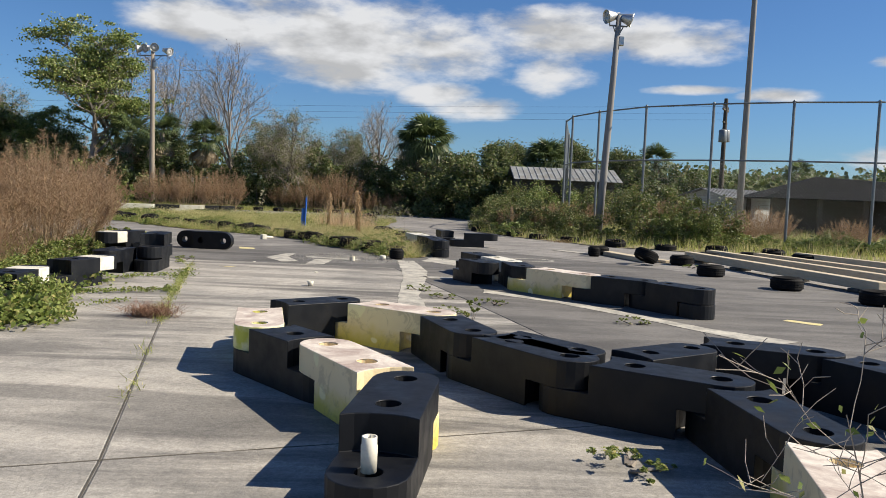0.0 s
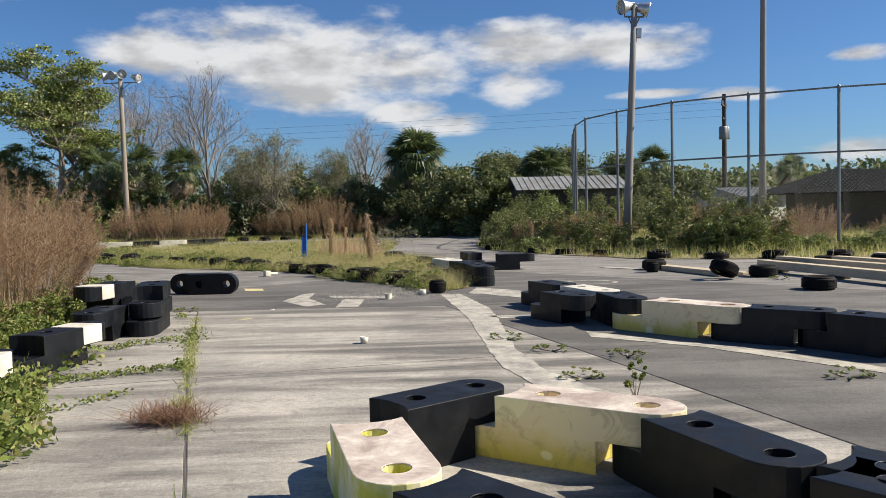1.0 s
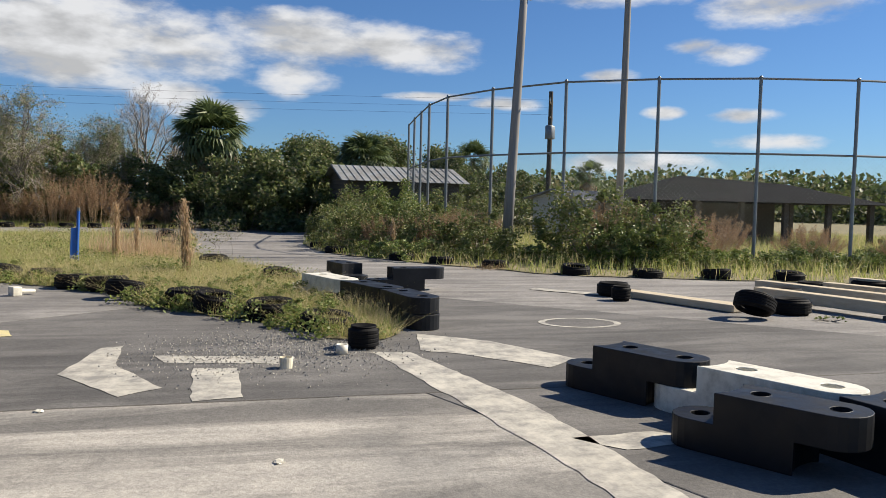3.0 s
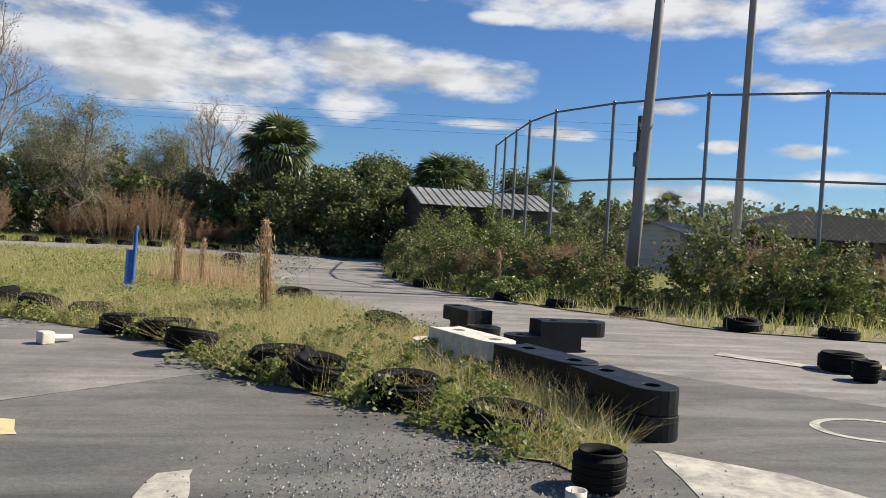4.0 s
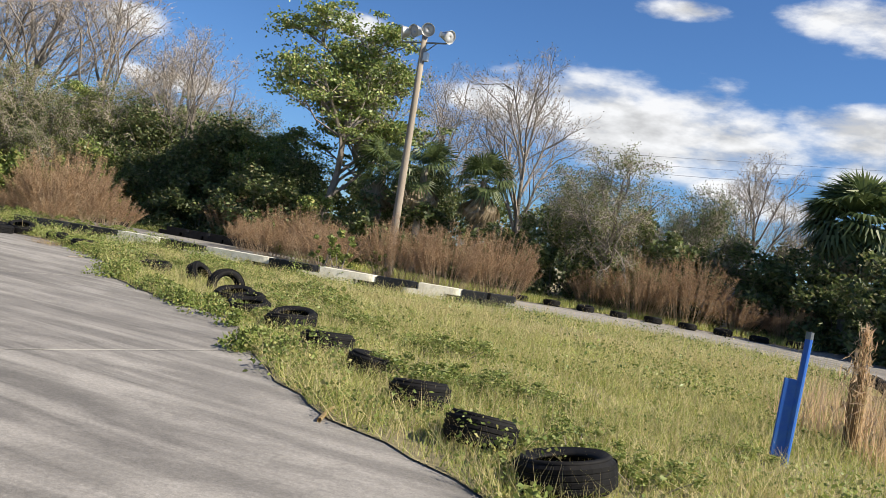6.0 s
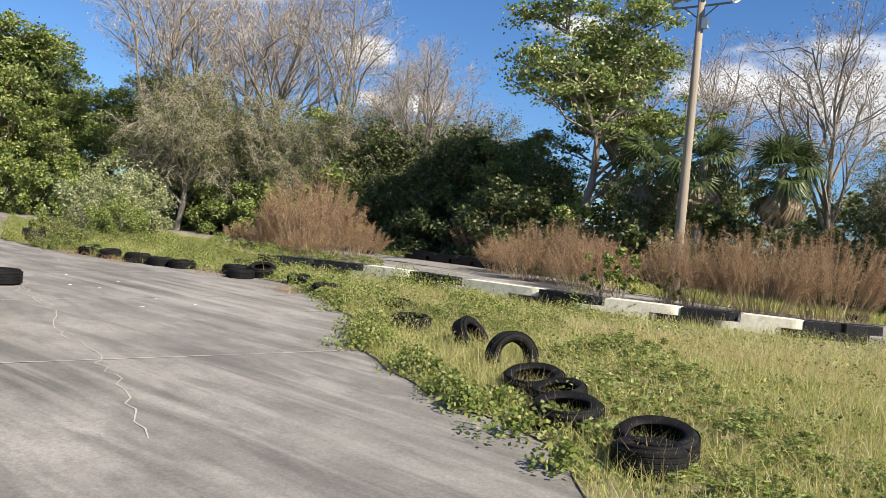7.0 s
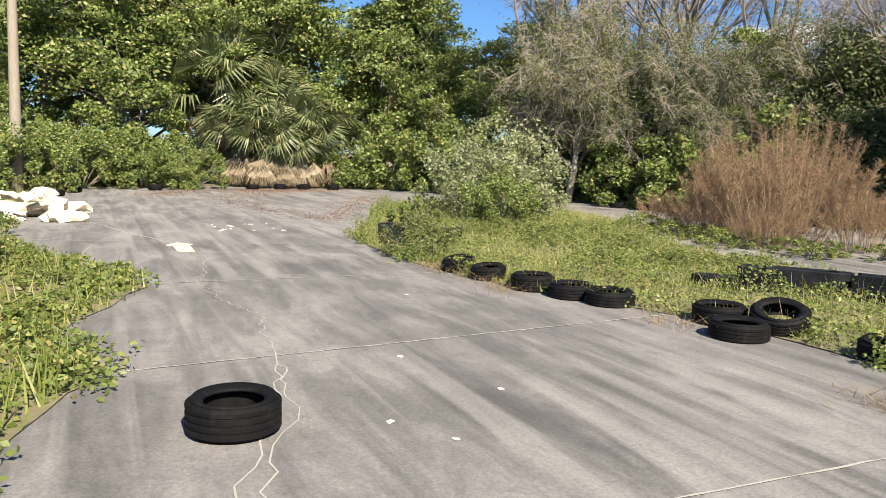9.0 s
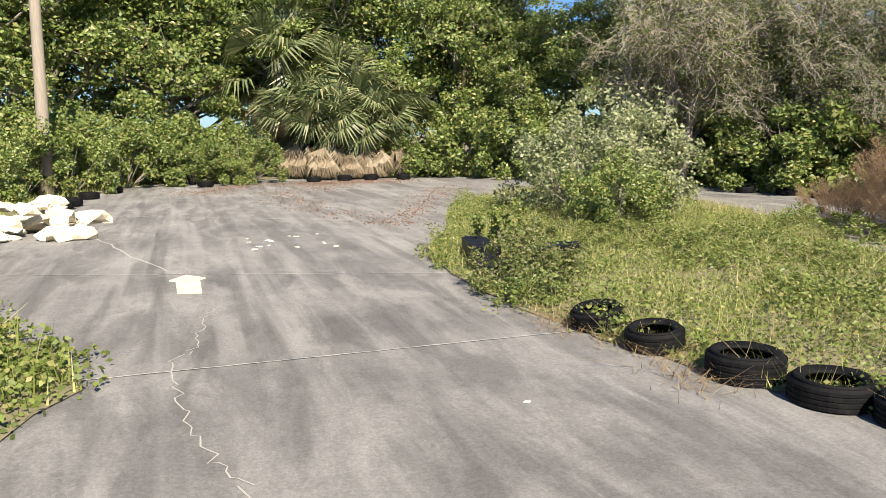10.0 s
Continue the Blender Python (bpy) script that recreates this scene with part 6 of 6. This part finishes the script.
shed(3.2, 42.6, 3, 4.9, 3.8, 2.35, 2.95, DARK_WOOD, ROOF, "dark board shed with a ribbed metal roof")
shed(13.6, 42.4, 30, 3.6, 2.6, 1.8, 2.15, SIDING, ROOF, "small pale shed with a metal roof")

shed(-7.4, 50.0, 5, 1.5, 1.3, 1.2, 1.7, SIDING, ROOF, "tiny white hut in front of the trees", 0.1)
# a dark open pavilion across the field
root = new("pavilion")
W, D, E_, R_ = 9.4, 5.6, 1.75, 2.85
bm = bmesh.new()
vs = [bm.verts.new(p) for p in ((-0.6, -0.6, E_), (W + 0.6, -0.6, E_), (W + 0.6, D + 0.6, E_), (-0.6, D + 0.6, E_), (2.4, D / 2, R_), (W - 2.0, D / 2, R_ - 0.25))]
for q in ((0, 1, 5, 4), (2, 3, 4, 5), (1, 2, 5), (3, 0, 4), (3, 2, 1, 0)):
    bm.faces.new([vs[i] for i in q])
part("roof", done(bm, "roof", DARK_METAL), root)
for i in range(6):
    for yy in (0, D):
        bm = bmesh.new()
        box(bm, i * W / 5 - 0.1, i * W / 5 + 0.1, yy - 0.1, yy + 0.1, 0, E_, 0.01)
        part("post", done(bm, "post", DARK_WOOD), root)
bm = bmesh.new()
box(bm, 1, W - 1, D - 0.3, D - 0.2, 0, E_)
part("back_wall", done(bm, "back_wall", DARK_WOOD), root)
root.matrix_basis = pose(14.3, 37.6, 0, 0, 0, -8)
tagged(root, "dark low-roofed open pavilion across the field", "pavilion")

# ---- small things ----
root = new("marker_post")
bm = bmesh.new()
box(bm, -0.16, 0.03, -0.02, 0.02, 0.1, 0.74, 0.01)
part("board", done(bm, "board", BLUE), root, "blue painted board")
bm = bmesh.new()
rod(bm, (0.05, 0.0, 0), (0.05, 0.0, 1.12), 0.05, 0.05, 12)
part("pipe", done(bm, "pipe", BLUE), root, "blue pipe with a pale end")
bm = bmesh.new()
rod(bm, (0.05, 0.0, 1.08), (0.05, 0.0, 1.14), 0.052, 0.052, 12)
part("pipe_end", done(bm, "pipe_end", GALVANISED), root)
root.matrix_basis = pose(-4.66, 27.41, -0.02, 0, 2, 12) @ Matrix.Diagonal((0.6, 0.7, 1.0, 1))
tagged(root, "leaning blue marker post in the grass", "post")


def plume_parts(seed, h, n):
    """Dry grass stalks bound into an upright plume."""
    rng = np.random.default_rng(seed)
    st = []
    for i in range(n):
        a, d = rng.uniform(0, 6.28), rng.uniform(0, 0.07)
        st.append((np.array((math.cos(a) * d, math.sin(a) * d, 0)), np.array((math.cos(a) * d * 0.9 + rng.normal(0, 0.012), math.sin(a) * d * 0.9 + rng.normal(0, 0.012), h * rng.uniform(0.6, 1.0))), 0.005, 0.003))
    m = n * 11
    u = rng.uniform(0, 1, m) ** 0.8
    w = 0.05 * (1 - u) + 0.015 + 0.03 * np.sin(u * 3.1)
    c = np.stack((rng.normal(0, 1, m) * w, rng.normal(0, 1, m) * w, h * (0.2 + 0.82 * u)), 1)
    v, f = leaf_quads(rng, c, 0.1, 3.0, 9.0, 0.6)
    return [("stalk_base", raw("stalk_base", *tube_set(st, 4), STRAW)), ("plume_head", raw("plume_head", v, f, PLUME))]


KINDS["plume"] = plume_parts(61, 1.2, 40)
for x, y, s in ((-2.46, 24.62, 1.08), (-4.05, 28.6, 1.0), (-3.7, 29.1, 0.75), (2.2, 29.4, 0.8)):
    plant("plume", "grass_plume", "tall dry straw-coloured grass plume", "grass plume", x, y, s, rnd.uniform(0, 360), 1.0, "dry grass plumes", rnd.uniform(-6, 6))


def straw_clump_parts(seed, h, r, n):
    """Loose dry grass leaning out of one root."""
    rng = np.random.default_rng(seed)
    a, d = rng.uniform(0, 2 * math.pi, n), np.sqrt(rng.uniform(0, 1, n)) * r
    v, f = blades(rng, np.stack((np.cos(a) * d, np.sin(a) * d, np.zeros(n)), 1), h, 0.012, 0.35)
    return [("dry_grass", raw("dry_grass", v, f, PLUME))]


KINDS["straw_clump"] = straw_clump_parts(63, 0.62, 0.5, 300)
for x, y, s in ((-3.3, 30.2, 1.0), (-3.6, 28.5, 0.9), (-4.2, 29.5, 1.0), (-3.0, 29.2, 0.9), (-2.7, 28.0, 0.7), (-3.9, 30.8, 0.9)):
    plant("straw_clump", "dry_grass_clump", "loose clump of orange-brown dry grass on the island", "grass", x, y, s, 40 * x, 1.0, "dry grass clumps")

# the dropped white cup, pins and mats
v, f = lathe([(0.001, 0.0), (0.035, 0.0), (0.045, 0.07), (0.042, 0.07), (0.033, 0.012), (0.001, 0.012)], 20)
cup = tagged(new("plastic_cup", raw("plastic_cup", v, f, WHITE_PLASTIC, True)), "white plastic cup lying on the track", "cup")
cup.matrix_basis = pose(-1.4, 12.85, 0.0, 0, 0, 30)
root = new("joining_pin")
bm = bmesh.new()
box(bm, -0.1, 0.1, -0.11, 0.11, 0.0, 0.2, 0.02)
part("head", done(bm, "head", WHITE_PLASTIC), root)
bm = bmesh.new()
rod(bm, (0.08, 0, 0.1), (0.42, 0, 0.07), 0.055, 0.05, 14)
part("shank", done(bm, "shank", WHITE_PLASTIC), root)
root.matrix_basis = pose(-4.55, 22.12, 0.0, 0, 0, 40) @ Matrix.Scale(0.62, 4)
tagged(root, "white plastic joining pin lying on the track", "pin")
v, f = lathe([(0.001, 0.0), (0.05, 0.0), (0.055, 0.09), (0.05, 0.09), (0.045, 0.01), (0.001, 0.01)], 16)
c2 = tagged(new("plastic_cup", raw("plastic_cup", v, f, WHITE_PLASTIC, True)), "white plastic cup beside a kart tyre", "cup")
c2.matrix_basis = pose(-0.92, 17.45, 0.0)
c3 = tagged(new("foam_scrap", joined("foam_scrap", [(v, f, 0)], [FOAM])), "white foam scrap on the track", "scrap")
c3.matrix_basis = pose(-1.45, 16.95, 0)


def chunk(seed, r, flat=0.6):
    rng = random.Random(seed)
    bm = bmesh.new()
    bmesh.ops.create_icosphere(bm, subdivisions=2, radius=r)
    for v in bm.verts:
        k = 1 + 0.55 * noise.noise(v.co * 2.2 / r + Vector((seed, seed * 2.1, 0)))
        k += rng.uniform(-0.13, 0.13)
        v.co = Vector((v.co.x * k * 1.35, v.co.y * k, v.co.z * k * flat))
    lo = min(v.co.z for v in bm.verts)
    for v in bm.verts:
        v.co.z = max(v.co.z, lo * 0.55) - lo * 0.55
    return bm


for i in range(64):
    rr = rnd.uniform(0.1, 0.3) * (1.25 if i < 14 else 1)
    ob = new("foam_chunk", done(chunk(i + 3, rr, rnd.uniform(0.4, 0.75)), "foam_chunk", FOAM))
    lay = 0.0 if i < 34 else 0.2 if i < 54 else 0.42
    sp = 1.0 - lay * 1.25
    ob.matrix_basis = pose(-37.4 + rnd.uniform(-1.6, 1.7) * sp, 26.0 + rnd.uniform(-1.5, 1.3) * sp, lay, 0, rnd.uniform(-18, 18) if lay else 0, rnd.uniform(0, 360))
    tagged(ob, "broken cream foam chunk on the rubble heap", "rubble", "rubble heap beside the track")
mat_pts = [(-29.9, 29.05), (-30.7, 29.03), (-30.75, 28.95), (-31.1, 29.16), (-30.8, 29.4), (-30.72, 29.33), (-29.8, 29.33)]
bm = bmesh.new()
prism(bm, mat_pts, [], 0.003, 0.02)
tagged(new("foam_sheet", done(bm, "foam_sheet", SHEET)), "pale cream foam sheet lying on the track", "scrap")
for i in range(26):
    x, y = (rnd.uniform(-35, -33), rnd.uniform(30.2, 31.6)) if i < 14 else (rnd.uniform(-26, -14), rnd.uniform(27.5, 31.5)) if i < 24 else (rnd.uniform(-4, -1), rnd.uniform(14, 18))
    ob = new("litter_scrap", done(chunk(40 + i, rnd.uniform(0.012, 0.028) * (1.8 if i < 14 else 1), 0.3), "litter_scrap", WHITE_PLASTIC))
    ob.matrix_basis = pose(x, y, 0.002, 0, 0, rnd.uniform(0, 360))
    tagged(ob, "small pale scrap of litter on the track", "litter", "litter on the track")
# ---- weeds on the track ----
edge_pts = []
for i, (x, y) in enumerate(ISLAND[:4 * 31]):
    lush = -20 < x < -9
    if rnd.random() < (0.75 if lush else 0.55):
        edge_pts.append((x + rnd.uniform(-0.15, 0.2), y + rnd.uniform(-0.1, 0.4), rnd.uniform(0.25, 0.6) if lush else rnd.uniform(0.18, 0.4), rnd.randint(300, 650) if lush else rnd.randint(80, 240)))
creeper("creeping green weeds along the island's edge", edge_pts, 1, LEAF_BRIGHT, 0.044, 0.2)
west_pts = []
for i, (x, y) in enumerate(VERGE_WEST[4:4 * 22]):
    west_pts.append((x + rnd.uniform(-0.5, 0.0), y + rnd.uniform(-0.6, -0.05), rnd.uniform(0.35, 0.6), rnd.randint(200, 420)))
creeper("creeping green weeds along the western verge", west_pts, 2, LEAF_BRIGHT, 0.06, 0.22)
jt = []
for (x0, y0), (x1, y1), n, k in (((-3.62, 14.1), (-3.2, 12.75), 16, 26), ((-4.2, 15.4), (-4.05, 15.1), 4, 30), ((-4.15, 12.7), (-3.55, 13.3), 18, 26), ((-3.9, 11.1), (-2.96, 11.72), 26, 30), ((-3.4, 10.1), (-3.01, 10.68), 14, 16), ((-3.02, 11.95), (-2.9, 11.6), 6, 24), ((-2.98, 11.75), (-2.86, 11.6), 6, 20)):
    for q in range(n):
        u = (q + rnd.uniform(0.1, 0.9)) / n
        jt.append((x0 + (x1 - x0) * u + rnd.uniform(-0.04, 0.04), y0 + (y1 - y0) * u + rnd.uniform(-0.04, 0.04), 0.24 if n == 16 else 0.11, rnd.randint(k // 3, k)))
creeper("small green weeds in the slab joints", jt, 3, LEAF_BRIGHT, 0.03, 0.05, "joint_weeds")
for x, y, s, k in ((1.62, 6.05, 1.0, "tuft"), (0.83, 10.3, 0.2, "sapling"), (0.55, 10.95, 0.8, "tuft"), (2.6, 10.75, 0.8, "tuft"), (0.1, 12.9, 0.8, "tuft"), (0.45, 12.15, 0.8, "tuft"), (1.1, 11.8, 0.8, "tuft"), (3.2, 13.4, 0.8, "tuft"), (5.4, 18.6, 0.8, "tuft"), (-4.3, 15.9, 0.8, "tuft"), (1.35, 3.4, 0.8, "tuft")):
    plant(k, "weed_tuft", "small green weed growing through the track", "weeds", x, y, s, rnd.uniform(0, 360), 1.0 if k == "sapling" else 0.6, "weeds on the track")
rng = np.random.default_rng(91)
ty_v, ty_f = blades(rng, np.stack((rng.normal(-2.4, 0.12, 1100), rng.normal(9.85, 0.07, 1100), rng.uniform(0.0, 0.06, 1100)), 1), 0.1, 0.006, 2.6)
tagged(new("dry_tuft", raw("dry_tuft", ty_v, ty_f, LITTER)), "dry brown grass tuft in a slab joint", "weeds", kind="stuff")
ty_v, ty_f = blades(rng, np.stack((rng.normal(-2.47, 0.03, 70), rng.normal(10.3, 0.12, 70), np.full(70, 0.005)), 1), 0.07, 0.009, 1.2)
tagged(new("green_tuft", raw("green_tuft", ty_v, ty_f, GRASS)), "green grass tuft in a slab joint", "weeds", kind="stuff")
# grass in the long joint
jy = np.concatenate([rng.normal(c, w, n) for c, w, n in ((9.7, 0.12, 90), (10.35, 0.2, 120), (11.0, 0.12, 70), (11.6, 0.2, 220), (12.2, 0.3, 200), (12.9, 0.25, 240), (13.5, 0.25, 160), (14.2, 0.2, 120), (15.0, 0.2, 80), (8.2, 0.15, 40), (7.1, 0.2, 50))])
jx = np.interp(jy, [5.8, 11.26, 15.98], [-0.95, -2.74, -4.15]) + rng.normal(0, 0.035, len(jy))
ty_v, ty_f = blades(rng, np.stack((jx, jy, np.full(len(jy), 0.002)), 1), 0.05, 0.008, 1.6)
tagged(new("joint_grass", raw("joint_grass", ty_v, ty_f, GRASS)), "tufts of grass growing in the long slab joint", "weeds", kind="stuff")
# brown leaf litter drifted over the far end of the track
DRIFTS = [((-46.4, 29.6), (-51, 31.5), 0.6, 900), ((-46.7, 32), (-40, 32.4), 0.5, 450), ((-40, 32.4), (-35.6, 33.3), 0.4, 350), ((-35.6, 33.3), (-39.7, 35), 0.3, 350), ((-39.7, 35), (-47, 38.4), 0.5, 700), ((-50.5, 33), (-51.2, 37.5), 0.8, 2200), ((-46, 33), (-51, 35), 0.7, 700)]
drift = []
for (x0, y0), (x1, y1), w, n in DRIFTS:
    u = rng.uniform(0, 1, n)
    drift.append(np.stack((x0 + (x1 - x0) * u + rng.normal(0, w, n), y0 + (y1 - y0) * u + rng.normal(0, w, n), np.full(n, 0.008)), 1))
v, f = leaf_quads(rng, np.concatenate(drift), 0.04, 0.25, 1.6, 0.6)
tagged(new("leaf_litter", raw("leaf_litter", v, f, LITTER)), "brown fallen leaves drifted over the track", "leaves", kind="stuff")


def dead_stick(pts, r, label, mat):
    """A dropped stick that bends along the points."""
    segs = [(np.array((x0, y0, r)), np.array((x1, y1, r)), r, r * 0.8) for (x0, y0), (x1, y1) in zip(pts, pts[1:])]
    tagged(new("dead_stick", raw("dead_stick", *tube_set(segs, 6), mat)), label, "stick", "sticks on the track")


dead_stick([(-7.63, 25.1), (-7.74, 25.4), (-7.8, 25.84)], 0.018, "pale bent stick on the track beside the tyres", STRAW)
dead_stick([(-18.2, 27.46), (-18.25, 27.54), (-18.34, 27.62)], 0.008, "small dark twig lying on the track", BARK)
dead_stick([(-17.21, 31.56), (-17.24, 31.72), (-17.2, 31.89)], 0.01, "small dark twig lying on the track", BARK)

# ---- bare twiggy weed near the start ----
def twig_weed(seed, x, y, size, few, label, mat):
    """A branched dry weed stalk with leaf clumps at some tips."""
    rng = np.random.default_rng(seed)
    segs, tips = tree_skeleton(rng, 1.0, 0.9, 0.15, 3, (7, 4, 3, 2), 0.0, 0.25, 0.007)
    root = new("bare_weed")
    part("stem", raw("stem", *tube_set([(a * size, b * size, max(ra * 0.6, 0.0016), max(rb * 0.6, 0.0012)) for a, b, ra, rb, l in segs], 4), TWIG), root)
    v, f = leaf_quads(rng, tips[rng.integers(0, len(tips), few)] * size + rng.normal(0, 0.015, (few, 3)), 0.04, 0.7)
    part("leaves", raw("leaves", v, f, mat), root)
    root.matrix_basis = pose(x, y, 0.0, 0, 0, seed * 40)
    tagged(root, label, "weeds")


twig_weed(17, 1.98, 4.5, 1.3, 60, "bare twiggy weed with a few green leaves", LEAF_BRIGHT)
for i, (x, y, z) in enumerate(((-2.5, 30.6, 1.2), (-2.5, 28.6, 0.9), (-1.85, 28.9, 1.1), (-2.9, 32.3, 1.0), (-1.6, 30.2, 1.2), (-2.9, 29.5, 0.8))):
    twig_weed(60 + i, x, y, z, 130, "dry weed stalk with dark withered leaf clumps", VERGE_LEAF)

rng = np.random.default_rng(93)
heap = []
for x, y, n in ((-26.0, 32.9, 220), (-26.9, 32.7, 260), (-25.1, 32.75, 120), (-19.6, 33.2, 200), (-17.5, 32.8, 160), (-22.6, 33.5, 120), (-13.2, 30.9, 160), (3.6, 26.2, 160)):
    heap.append(np.stack((rng.normal(x, 0.28, n), rng.normal(y, 0.18, n), np.full(n, 0.006)), 1))
v, f = blades(rng, np.concatenate(heap), 0.14, 0.008, 2.2)
tagged(new("dead_straw", raw("dead_straw", v, f, STRAW)), "dead brown straw heaped beside the tyres", "straw", kind="stuff")
rng = np.random.default_rng(95)
n = 4200
u = rng.uniform(0, 1, n) ** 1.4
p = np.stack((-0.9 - 1.3 * u + rng.normal(0, 0.4, n), 17.8 - 0.2 * u + rng.normal(0, 0.55, n), np.full(n, 0.008)), 1)
v, f = leaf_quads(rng, p, 0.012, 0.03, 1.2, 0.7)
tagged(new("gravel", raw("gravel", v, f, JOINT_PALE)), "loose pale gravel on the track", "gravel", kind="stuff")
